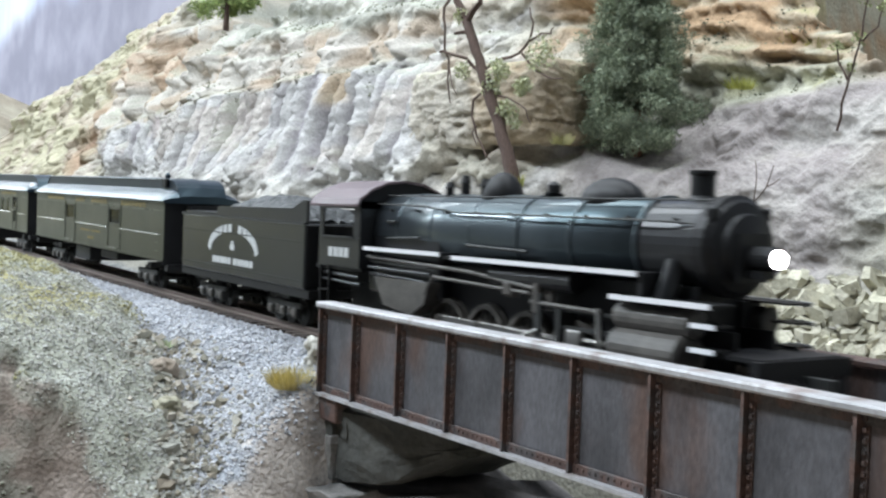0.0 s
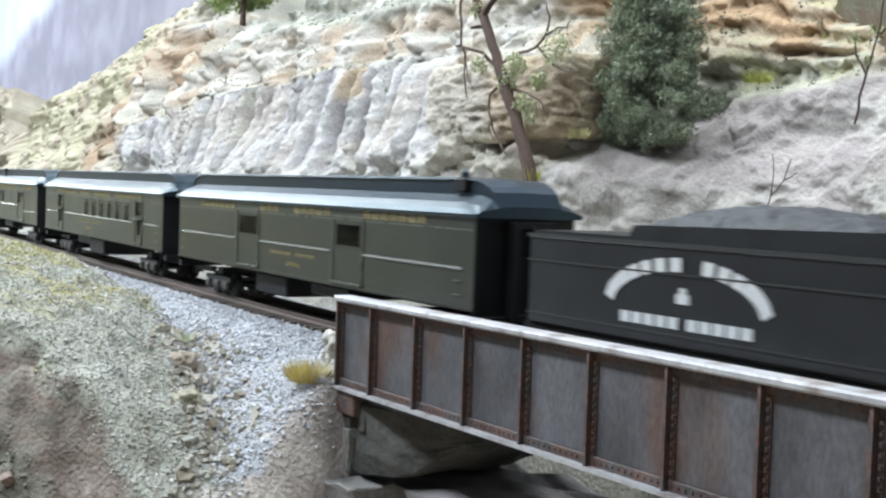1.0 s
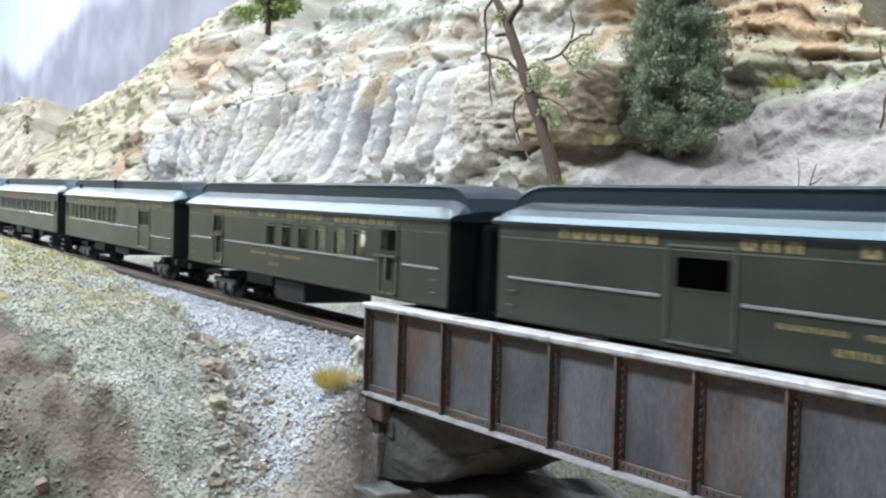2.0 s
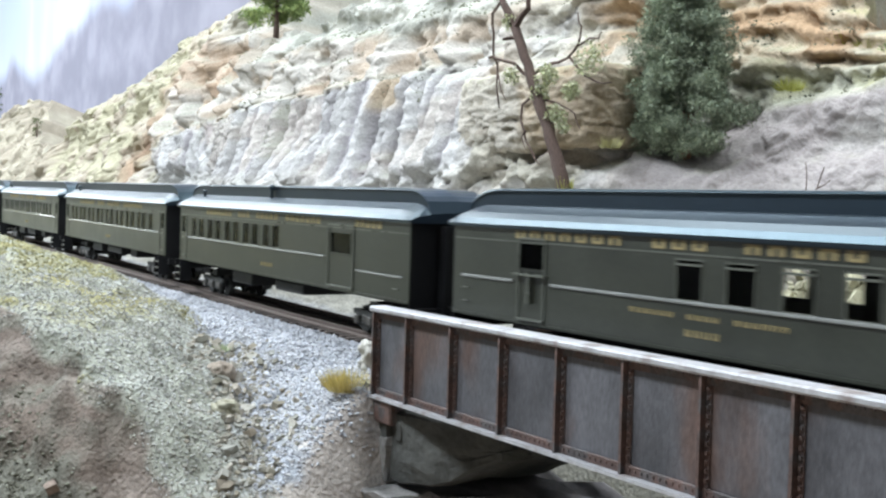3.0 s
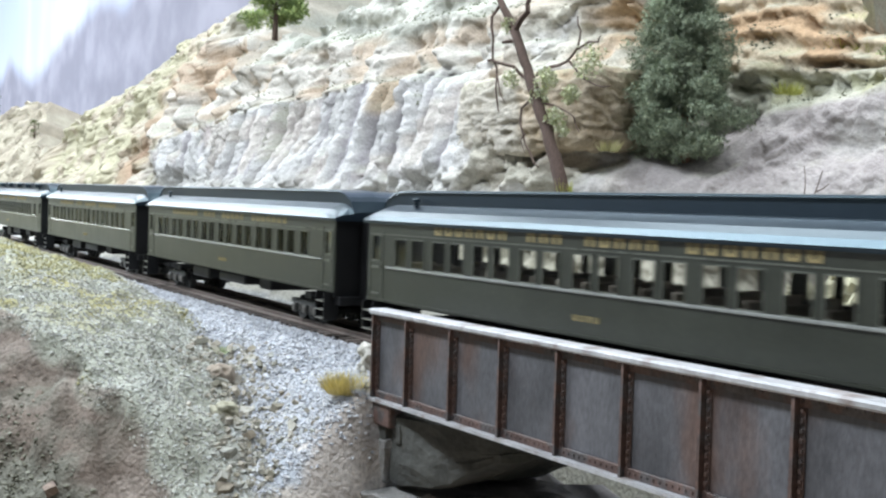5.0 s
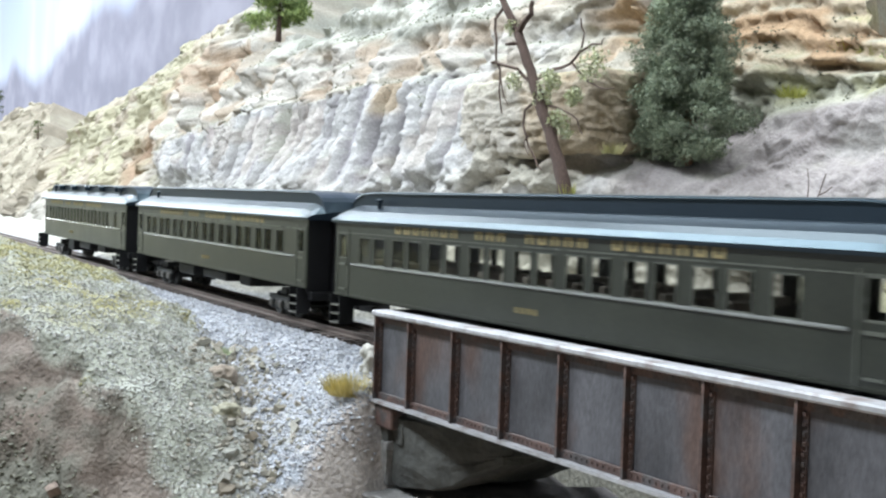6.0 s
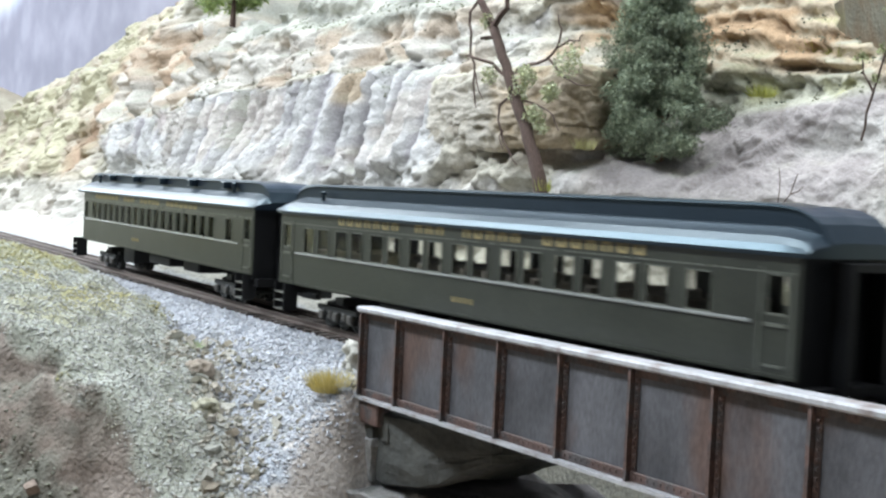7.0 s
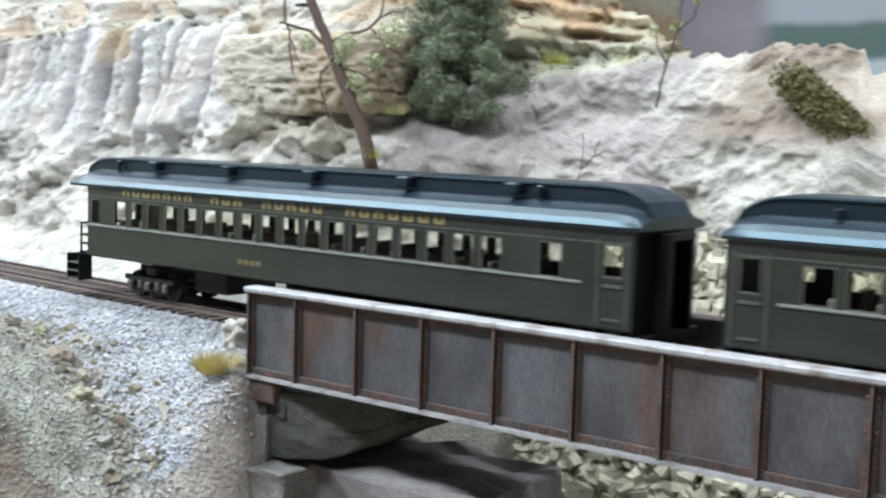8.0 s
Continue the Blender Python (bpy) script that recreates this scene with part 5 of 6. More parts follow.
        for a, b in zip(pts, pts[1:]):
            tube(bm, (a[0], s * (a[1] + 0.0012), a[2]), (b[0], s * (b[1] + 0.0012), b[2]), 0.00030, n=6)
        pts2 = [(-0.068, 0.0062, bc + 0.0108), (0.072, 0.0064, bc + 0.0105)]
        tube(bm, (pts2[0][0], s * 0.0068, pts2[0][2]), (pts2[1][0], s * 0.0068, pts2[1][2]), 0.00025, n=6)
        for k in range(9):
            x = -0.060 + k * 0.0155
            tube(bm, (x, s * 0.0090, bc + 0.0058), (x + 0.001, s * 0.0116, bc + 0.0062), 0.0004, n=6)
        part("handrail", bm, TRUCK, boiler)
        for pts3 in (((-0.060, 0.0118, bc - 0.0030), (-0.040, 0.0122, bc - 0.0022)), ((-0.016, 0.0120, bc - 0.0034), (0.012, 0.0120, bc - 0.0040)), ((-0.060, 0.0118, bc + 0.0024), (-0.054, 0.0122, bc + 0.0024))):
            part("pipe", tubes(((pts3[0][0], s * pts3[0][1], pts3[0][2]), (pts3[1][0], s * pts3[1][1], pts3[1][2]), 0.0005), n=6), TRUCK, boiler)
        part("air_tank", tubes(((0.000, s * 0.0128, 0.0262), (0.034, s * 0.0128, 0.0262), 0.0030), n=14), SOOT, o)
        for a, b, z in ((-0.0660, -0.0225, 0.0308), (-0.0160, 0.0590, 0.0302), (0.0500, 0.0815, 0.0244)):
            rb = part("running_board", boxes((a, b, *ys(0.0085, 0.0166), z - 0.0005, z)), BLACK, o)
            part("edge_stripe", boxes((a, b, *ys(0.0166, 0.0171), z - 0.0010, z + 0.0002)), WHITE, rb, "white painted edge")
        part("board_step", boxes((-0.0225, -0.0160, *ys(0.0090, 0.0160), 0.0292, 0.0300)), BLACK, o)
        part("board_step", boxes((0.0585, 0.0600, *ys(0.0100, 0.0160), 0.0244, 0.0302)), BLACK, o)
        # cab side
        part("cab_side", boxes((-0.0970, -0.0690, *ys(0.0158, 0.0166), 0.0235, 0.0335), (-0.0970, -0.0940, *ys(0.0158, 0.0166), 0.0335, 0.0440), (-0.0735, -0.0690, *ys(0.0158, 0.0166), 0.0335, 0.0440),
                               (-0.0970, -0.0690, *ys(0.0158, 0.0166), 0.0430, 0.0460), bevel=0.0002), SOOT, o)
        part("arm_rest", boxes((-0.0945, -0.0730, *ys(0.0160, 0.0174), 0.0332, 0.0338)), TRUCK, o)
        part("number_panel", boxes(*[(-0.0895 + k * 0.0036, -0.0895 + k * 0.0036 + 0.0028, *ys(0.0167, 0.0169), 0.0268, 0.0300) for k in range(4)]), FADED, o, "faded white lettering")
        part("cab_step", boxes((-0.0960, -0.0955, *ys(0.0130, 0.0165), 0.0080, 0.0235), (-0.0900, -0.0895, *ys(0.0130, 0.0165), 0.0080, 0.0235), (-0.0960, -0.0895, *ys(0.0130, 0.0170), 0.0080, 0.0085), (-0.0960, -0.0895, *ys(0.0130, 0.0170), 0.0150, 0.0155)), BLACK, o)
        for a, b, r in (((-0.066, 0.0140, 0.0265), (-0.032, 0.0140, 0.0262), 0.0006), ((-0.066, 0.0146, 0.0245), (-0.030, 0.0146, 0.0240), 0.0006), ((-0.066, 0.0140, 0.0225), (-0.034, 0.0140, 0.0215), 0.0005),
                        ((-0.096, 0.0150, 0.0212), (-0.072, 0.0150, 0.0205), 0.0006), ((-0.096, 0.0154, 0.0190), (-0.070, 0.0154, 0.0182), 0.0005)):
            part("injector_pipe", tubes(((a[0], s * a[1], a[2]), (b[0], s * b[1], b[2]), r), n=8), SOOT, o)
        bm = bmesh.new()
        prof = [(-0.0620, 0.0215), (-0.0300, 0.0215), (-0.0330, 0.0150), (-0.0400, 0.0110), (-0.0560, 0.0130)]
        loft(bm, [[(a, s * 0.0150, b) for a, b in prof], [(a, s * 0.0095, b) for a, b in prof]])
        part("ash_pan", bm, GRIMY, o, "weathered grey ash pan")
        part("frame_side", boxes((-0.090, 0.080, *ys(0.0058, 0.0068), 0.0090, 0.0180)), BLACK, o)
        # cylinders and motion work
        bm = bmesh.new()
        turned(bm, [(0.0040, 0.0500), (0.0052, 0.0506), (0.0052, 0.0720), (0.0040, 0.0726)], 22, axis="x", at=(0, s * 0.0128, 0.0118))
        turned(bm, [(0.0028, 0.0495), (0.0034, 0.0500), (0.0034, 0.0735), (0.0026, 0.0740)], 18, axis="x", at=(0, s * 0.0122, 0.0194))
        cyl = part("cylinder", bm, GRIMY, o, "black cylinder and valve chest", smooth=False)
        part("cylinder_saddle", boxes((0.0520, 0.0705, *ys(0.0060, 0.0125), 0.0110, 0.0240)), BLACK, cyl)
        part("crosshead_guides", boxes((0.0280, 0.0500, *ys(0.0130, 0.0142), 0.0140, 0.0150), (0.0280, 0.0500, *ys(0.0130, 0.0142), 0.0090, 0.0098), (0.0285, 0.0300, *ys(0.0090, 0.0150), 0.0080, 0.0200)), TRUCK, o)
        # valve gear and pipework outside the wheels
        for nm, rows in (("combination_lever", [((0.0440, 0.0150, 0.0205), (0.0455, 0.0150, 0.0070), 0.0006)]), ("radius_rod", [((0.0180, 0.0148, 0.0200), (0.0450, 0.0148, 0.0196), 0.0006)]),
                         ("eccentric_rod", [((0.0100, 0.0150, 0.0088), (0.0215, 0.0152, 0.0130), 0.0006)]), ("reach_rod", [((-0.0660, 0.0150, 0.0278), (-0.0100, 0.0152, 0.0262), 0.0006), ((-0.0100, 0.0152, 0.0262), (0.0195, 0.0150, 0.0236), 0.0006)]),
                         ("piston_rod", [((0.0330, 0.0136, 0.0119), (0.0510, 0.0136, 0.0119), 0.0007)]), ("brake_pipe", [((-0.0280, 0.0150, 0.0236), (0.0180, 0.0152, 0.0222), 0.0005), ((-0.0280, 0.0150, 0.0236), (-0.0330, 0.0148, 0.0180), 0.0005)])):
            bm = bmesh.new()
            for p0, p1, r in rows:
                tube(bm, (p0[0], s * p0[1], p0[2]), (p1[0], s * p1[1], p1[2]), r, n=8)
            part(nm, bm, STEEL if nm in ("eccentric_rod", "piston_rod", "combination_lever") else GRIMY, o)
        part("crosshead", boxes((0.0320, 0.0375, *ys(0.0126, 0.0150), 0.0098, 0.0142), bevel=0.0004), STEEL, o, "bright steel crosshead")
        part("link_bracket", boxes((0.0165, 0.0250, *ys(0.0120, 0.0136), 0.0180, 0.0290), (0.0190, 0.0215, *ys(0.0136, 0.0156), 0.0170, 0.0255), bevel=0.0005), GRIMY, o, "grey valve link bracket")
        part("lubricator", boxes((0.0060, 0.0105, *ys(0.0120, 0.0158), 0.0205, 0.0250), bevel=0.0008), GRIMY, o)
        part("steam_pipe", tubes(((0.0640, s * 0.0092, 0.0330), (0.0630, s * 0.0125, 0.0225), 0.0024), n=14), SOOT, o)
        for z in (0.0200, 0.0146):
            st = part("pilot_step", boxes((0.0755, 0.0825, *ys(0.0105, 0.0160), z - 0.0005, z)), BLACK, o)
            part("edge_stripe", boxes((0.0755, 0.0825, *ys(0.0160, 0.0165), z - 0.0009, z + 0.0002)), WHITE, st, "white painted edge")
        part("valve_link", boxes((0.0200, 0.0225, *ys(0.0145, 0.0153), 0.0110, 0.0225), (0.0215, 0.0480, *ys(0.0135, 0.0142), 0.0185, 0.0193)), TRUCK, o)
    part("main_frame", boxes((-0.0720, 0.0690, -0.0072, 0.0072, 0.0120, 0.0275), bevel=0.0004), BLACK, o)
    # cab front, roof, backhead
    part("cab_front", boxes((-0.0700, -0.0690, -0.0160, 0.0160, 0.0235, 0.0455)), SOOT, o)
    bm = bmesh.new()
    arc = [(-0.0182, 0.0445), (-0.0172, 0.0465), (-0.0125, 0.0498), (-0.0070, 0.0520), (0, 0.0528), (0.0070, 0.0520), (0.0125, 0.0498), (0.0172, 0.0465), (0.0182, 0.0445)]
    ring = arc + [(a, b - 0.0008) for a, b in arc[::-1]]
    loft(bm, [[(x, a, b) for a, b in ring] for x in (-0.1010, -0.0680)])
    part("cab_roof", bm, CABROOF, o, "dull maroon-grey arched cab roof")
    bm = bmesh.new()
    ring2 = [(-0.0166, 0.0430)] + [(a * 0.93, b - 0.0004) for a, b in arc] + [(0.0166, 0.0430)]
    loft(bm, [[(x, a, b) for a, b in ring2] for x in (-0.0697, -0.0690)])
    part("cab_front_arch", bm, BLACK, o)
    part("cab_floor", boxes((-0.1000, -0.0690, -0.0158, 0.0158, 0.0225, 0.0237)), BLACK, o)
    part("backhead", boxes((-0.0740, -0.0700, -0.0100, 0.0100, 0.0235, 0.0430), bevel=0.001), BLACK, o)
    part("cab_stool", boxes((-0.0880, -0.0820, -0.0145, -0.0095, 0.0237, 0.0300), bevel=0.0006), SEAT, o)
    # front end
    part("pilot_deck", boxes((0.0760, 0.0930, -0.0130, 0.0130, 0.0128, 0.0138), (0.0915, 0.0940, -0.0150, 0.0150, 0.0095, 0.0135)), BLACK, o)
    bm = bmesh.new()
    for k in range(13):
        y = -0.0135 + k * 0.00225
        tube(bm, (0.0935, y, 0.0095), (0.1000 - abs(y) * 0.35, y * 0.85, 0.0022), 0.0005, n=6)
    box(bm, 0.0930, 0.0995, -0.0125, 0.0125, 0.0018, 0.0028)
    part("pilot", bm, BLACK, o, "black slatted pilot")
    part("coupler", boxes((0.0930, 0.1010, -0.0012, 0.0012, 0.0075, 0.0100)), TRUCK, o)
    part("marker_lamp", boxes((0.0725, 0.0750, -0.0098, -0.0074, bc + 0.0060, bc + 0.0090), (0.0725, 0.0750, 0.0074, 0.0098, bc + 0.0060, bc + 0.0090), bevel=0.0004), BLACK, o)
    bm = bmesh.new()
    turned(bm, [(0.0022, 0.0785), (0.0027, 0.0790), (0.0028, 0.0850), (0.0026, 0.0853)], 20, axis="x", at=(0, 0, 0.0345))
    hl = part("headlight", bm, BLACK, o)
    bm = bmesh.new()
    turned(bm, [(0.0021, 0.0852), (0.0019, 0.0858), (0.0008, 0.0861)], 20, axis="x", at=(0, 0, 0.0345))
    part("headlight_lens", bm, LAMP, hl, "glowing white headlight lens")
    # the body sits a little nose-high on its springs
    lift = pose(0, 0, 0.0019, 0, -0.6, 0) @ Matrix.Diagonal((1.02, 1, 1, 1))
    for ob in o.children_recursive:
        ob.data.transform(lift)
    # wheels
    for x in (-0.0250, -0.0055, 0.0140, 0.0335):
        w = driver(o, x - 0.004)
    wheelset(o, 0.0735, 0.0045)
    wheelset(o, -0.0680, 0.0055)
    for s in (-1, 1):
        rod = part("side_rod", boxes((-0.0310, 0.0315, *sorted((s * 0.0112, s * 0.0120)), -0.0009, 0.0009), bevel=0.0002), STEEL, o, "bright steel side rod")
        RODS.append((rod, s, 0.0))
        mr = part("main_rod", boxes((-0.0070, 0.0400, *sorted((s * 0.0124, s * 0.0131)), -0.0008, 0.0008), bevel=0.0002), STEEL, o, "bright steel main rod")
        RODS.append((mr, s, 1.0))
    return o


LAMP = glowing("headlight_glow", (1.0, 0.95, 1.0), 40)
RODS, DRIVERS = [], []
DRIVER_R, CRANK = 0.0093, 0.0036


def driver(parent, x):
    bm = bmesh.new()
    r, g = DRIVER_R, 0.0083
    for s in (-1, 1):
        n = 32
        for ri, ro, a, b in ((r * 0.86, r, -0.0012, 0.0014), (r * 0.86, r * 1.05, -0.0012, -0.0005)):
            rings = [[bm.verts.new((q * math.sin(2 * math.pi * i / n), s * (g + h), q * math.cos(2 * math.pi * i / n))) for i in range(n)] for q, h in ((ri, a), (ro, a), (ro, b), (ri, b))]
            for j in range(4):
                A, B = rings[j], rings[(j + 1) % 4]
                for i in range(n):
                    bm.faces.new((A[i], A[(i + 1) % n], B[(i + 1) % n], B[i]))
        for k in range(13):
            a = 2 * math.pi * k / 13
            tube(bm, (0, s * g, 0), (r * 0.88 * math.sin(a), s * g, r * 0.88 * math.cos(a)), 0.0006, 0.00045, n=5, caps=False)
        turned(bm, [(0.0022, s * (g - 0.0008)), (0.0022, s * (g + 0.0020))], 12, axis="y")
        c = (0.0, CRANK) if s < 0 else (CRANK, 0.0)
        tube(bm, (c[0], s * g, c[1]), (c[0], s * 0.0128, c[1]), 0.0011, n=10)
        m = [(-c[0] * 1.35, -c[1] * 1.35)]
        tube(bm, (m[0][0], s * (g - 0.0006), m[0][1]), (m[0][0], s * (g + 0.0008), m[0][1]), 0.0036, n=12)
    tube(bm, (0, -g, 0), (0, g, 0), 0.0014, n=8)
    bmesh.ops.recalc_face_normals(bm, faces=bm.faces)
    ob = part("driving_wheelset", bm, GRIMY, parent, "black spoked driving wheels on an axle")
    ob.matrix_basis = pose(x, 0, DRIVER_R)
    DRIVERS.append((ob, x))
    return ob


LOCO = locomotive()
TENDER = tender()
B1, M2, C3, C4 = baggage(), mail(), combine(), coach()
C5, C6 = copy_thing(C4, Matrix()), copy_thing(C4, Matrix())
C7 = observation()
CARS = [B1, M2, C3, C4, C5, C6, C7]
for c in (C5, C6):
    for o in c.children_recursive:
        if o.name.startswith("wheelset"):
            WHEELS.append((o, WHEEL_R))


# ---------------------------------------------------------------- scattered stones and tufts
ICO = np.array([(0, 0, 1), (0.9, 0, 0.2), (0.2, 0.85, 0.25), (-0.75, 0.5, 0.15), (-0.7, -0.55, 0.2), (0.25, -0.85, 0.15), (0, 0, -0.7)], float)
ICO_F = np.array([(0, 1, 2), (0, 2, 3), (0, 3, 4), (0, 4, 5), (0, 5, 1), (6, 2, 1), (6, 3, 2), (6, 4, 3), (6, 5, 4), (6, 1, 5)])


def turns(rng, n):
    q = rng.normal(size=(n, 4))
    q /= np.linalg.norm(q, axis=1)[:, None]
    w, x, y, z = q.T
    return np.stack([1 - 2 * (y * y + z * z), 2 * (x * y - z * w), 2 * (x * z + y * w), 2 * (x * y + z * w), 1 - 2 * (x * x + z * z), 2 * (y * z - x * w),
                     2 * (x * z - y * w), 2 * (y * z + x * w), 1 - 2 * (x * x + y * y)], -1).reshape(n, 3, 3)


def scatter(name, at, size, tint, material, seed, label, category, flat=0.75):
    """Many small angular bodies in one mesh."""
    rng = np.random.default_rng(seed)
    n = len(at)
    shape = ICO[None] * rng.uniform(0.65, 1.25, (n, len(ICO), 1))
    v = np.einsum("nij,nkj->nki", turns(rng, n), shape) * size[:, None, None] * np.array((1, 1, flat))
    v = v + at[:, None]
    f = (ICO_F[None] + (np.arange(n) * len(ICO))[:, None, None]).reshape(-1, 3)
    ob = sheet(name, v.reshape(-1, 3), f, material, smooth=False, tint=np.repeat(tint, len(ICO), 0))
    return tagged(ob, label, category, kind="stuff")


def blend(rng, n, *colours):
    w = rng.dirichlet([0.6] * len(colours), n)
    return (w @ np.array(colours)) * rng.uniform(0.82, 1.18, (n, 1))


def slabs(name, at, size, tint, material, seed, label, category):
    """Flat broken slabs lying at all angles, in one mesh."""
    rng = np.random.default_rng(seed)
    n = len(at)
    a = np.linspace(0, 2 * math.pi, 6)[:-1]
    ring = a[None] + rng.uniform(-0.35, 0.35, (n, 5))
    q = rng.uniform(0.6, 1.25, (n, 5))
    flat = np.stack([q * np.cos(ring), 0.75 * q * np.sin(ring)], -1)
    th = rng.uniform(0.18, 0.45, (n, 1, 1))
    low = np.concatenate([flat, np.broadcast_to(-th, (n, 5, 1))], -1)
    up = np.concatenate([flat * rng.uniform(0.82, 0.98, (n, 5, 1)), th + rng.normal(0, 0.08, (n, 5, 1))], -1)
    v = np.concatenate([low, up], 1) * size[:, None, None]
    tx, ty, tz = rng.normal(0.25, 0.4, n), rng.normal(0, 0.4, n), rng.uniform(0, 6.3, n)
    o, e = np.zeros(n), np.ones(n)
    rz = np.stack([np.cos(tz), -np.sin(tz), o, np.sin(tz), np.cos(tz), o, o, o, e], -1).reshape(n, 3, 3)
    ry = np.stack([np.cos(ty), o, np.sin(ty), o, e, o, -np.sin(ty), o, np.cos(ty)], -1).reshape(n, 3, 3)
    rx = np.stack([e, o, o, o, np.cos(tx), -np.sin(tx), o, np.sin(tx), np.cos(tx)], -1).reshape(n, 3, 3)
    v = np.einsum("nij,nkj->nki", rx @ ry @ rz, v) + at[:, None]
    tri = [(i, (i + 1) % 5, 5 + i) for i in range(5)] + [((i + 1) % 5, 5 + (i + 1) % 5, 5 + i) for i in range(5)] + [(5, 6, 7), (5, 7, 8), (5, 8, 9), (0, 2, 1), (0, 3, 2), (0, 4, 3)]
    f = (np.array(tri)[None] + (np.arange(n) * 10)[:, None, None]).reshape(-1, 3)
    ob = sheet(name, v.reshape(-1, 3), f, material, smooth=False, tint=np.repeat(tint, 10, 0))
    return tagged(ob, label, category, kind="stuff")


def stones():
    rng = np.random.default_rng(4)
    n = 26000
    x = -0.45 + 0.462 * rng.random(n) ** 0.6
    yc = track_y(x)
    lo, hi = gully_y(x) - 0.006, yc - 0.0140
    y = lo + (hi - lo) * rng.random(n)
    keep = x < 0.010 - 0.12 * np.clip(-y - 0.01, 0, 1) - rng.exponential(0.0045, n)
    x, y = x[keep], y[keep]
    n = len(x)
    size = rng.uniform(0.0004, 0.0011, n) * (1 + 0.5 * (rng.random(n) > 0.94))
    z = land_at(x, y) + size * 0.15
    scatter("ballast_gravel", np.c_[x, y, z], size, blend(rng, n, (0.42, 0.44, 0.485), (0.53, 0.54, 0.575), (0.34, 0.345, 0.37), (0.47, 0.46, 0.455)), GRAVEL, 5, "loose blue-grey and white ballast gravel on the bank", "gravel")
    n = 1100
    x = rng.uniform(-0.11, 0.0, n)
    y = gully_y(x) + rng.normal(0, 0.008, n) - 0.004 + (x + 0.03) * -0.05
    size = rng.uniform(0.0007, 0.0018, n) * np.where(rng.random(n) > 0.94, 1.9, 1)
    z = land_at(x, y) + size * 0.2
    slabs("gully_rocks", np.c_[x, y, z], size, blend(rng, n, (0.24, 0.20, 0.15), (0.33, 0.33, 0.30), (0.18, 0.17, 0.13), (0.38, 0.35, 0.30)), GRAVEL, 6, "brown and grey rocks tumbled in the gully", "rocks")
    n = 44000
    x = -0.50 + 0.52 * rng.random(n) ** 0.7
    y = gully_y(x) - rng.random(n) ** 1.2 * 0.085
    keep = lip(x, y) < 0.002
    x, y = x[keep], y[keep]
    n = len(x)
    size = rng.uniform(0.0003, 0.0008, n) * np.where(rng.random(n) > 0.97, 1.8, 1)
    z = land_at(x, y) + size * 0.1
    patch = step(-0.1, 0.5, fbm(x * 22, y * 22, 0 * x, 3, 84) + 0.6 * step(0.020, 0.032, z))
    t = blend(rng, n, (0.42, 0.41, 0.375), (0.52, 0.525, 0.51), (0.30, 0.285, 0.23)) * (1 - patch[:, None]) + blend(rng, n, (0.36, 0.34, 0.16), (0.46, 0.44, 0.26), (0.20, 0.17, 0.09)) * patch[:, None]
    scatter("ground_scrub", np.c_[x, y, z], size, t, SOIL, 7, "dry olive and grey scrub on the mound", "ground cover")
    n = 16000
    x = rng.uniform(-0.12, 0.02, n)
    y = rng.uniform(-0.14, -0.02, n)
    keep = lip(x, y) > 0.013 + 0.022 * rng.random(n)
    x, y = x[keep], y[keep]
    n = len(x)
    size = rng.uniform(0.0004, 0.0012, n)
    scatter("low_scrub", np.c_[x, y, land_at(x, y) + size * 0.2], size, blend(rng, n, (0.17, 0.165, 0.125), (0.27, 0.27, 0.22), (0.11, 0.10, 0.075)), SOIL, 8, "dull green-grey scrub below the cut bank", "ground cover")
    n = 90
    x = rng.uniform(-0.085, -0.005, n)
    y = rng.uniform(-0.115, -0.030, n)
    b = lip(x, y)
    keep = (b > 0.004) & (np.abs(b - 0.022 - 0.15 * (x + 0.04)) < 0.004 + 0.010 * rng.random(n) ** 2)
    x, y = x[keep], y[keep]
    n = len(x)
    size = 0.0010 + 0.0034 * rng.random(n) ** 2.5
    slabs("bank_rocks", np.c_[x, y, land_at(x, y) - size * 0.3], size, blend(rng, n, (0.22, 0.17, 0.14), (0.29, 0.24, 0.20), (0.17, 0.13, 0.105)), ROCK, 12, "brown rocks bedded along the earth cut", "rocks")
    # broken slabs at the foot of the far cliff
    n = 1500
    x = rng.uniform(-0.06, 0.30, n)
    y = rng.uniform(0.110, 0.185, n)
    z = -0.088 + (y - 0.12) * 0.55 + rng.random(n) * 0.012 + 0.09 * step(0.09, 0.16, x) * step(0.13, 0.18, y)
    size = 0.003 + 0.010 * rng.random(n) ** 2.5
    slabs("rubble", np.c_[x, y, z], size, blend(rng, n, (0.38, 0.37, 0.28), (0.48, 0.46, 0.36), (0.26, 0.25, 0.19)), ROCK, 9, "cream broken rock slabs heaped at the cliff foot", "rubble")

    n = 4200
    x = rng.uniform(0.025, 0.22, n)
    y = rng.uniform(0.108, 0.172, n)
    z = -0.085 + (y - 0.108) * 1.95 + rng.normal(0, 0.002, n) + 0.004 * vnoise(x * 60, y * 60, 0 * x, 91)
    size = 0.0016 + 0.0056 * rng.random(n) ** 2.6
    slabs("talus", np.c_[x, y, z], size, blend(rng, n, (0.46, 0.44, 0.34), (0.56, 0.53, 0.43), (0.30, 0.28, 0.22)), ROCK, 13, "cream and brown broken rock banked against the cliff", "rubble")
    # dark dry scrub on the ledges
    at = LEDGES[0] * 1.05 + np.array((-0.0121, 0.0047, -0.0026))
    keep = vnoise(at[:, 0] * 60, at[:, 1] * 60, at[:, 2] * 60, 92) > 0.05
    at = at[keep]
    n = len(at) * 4
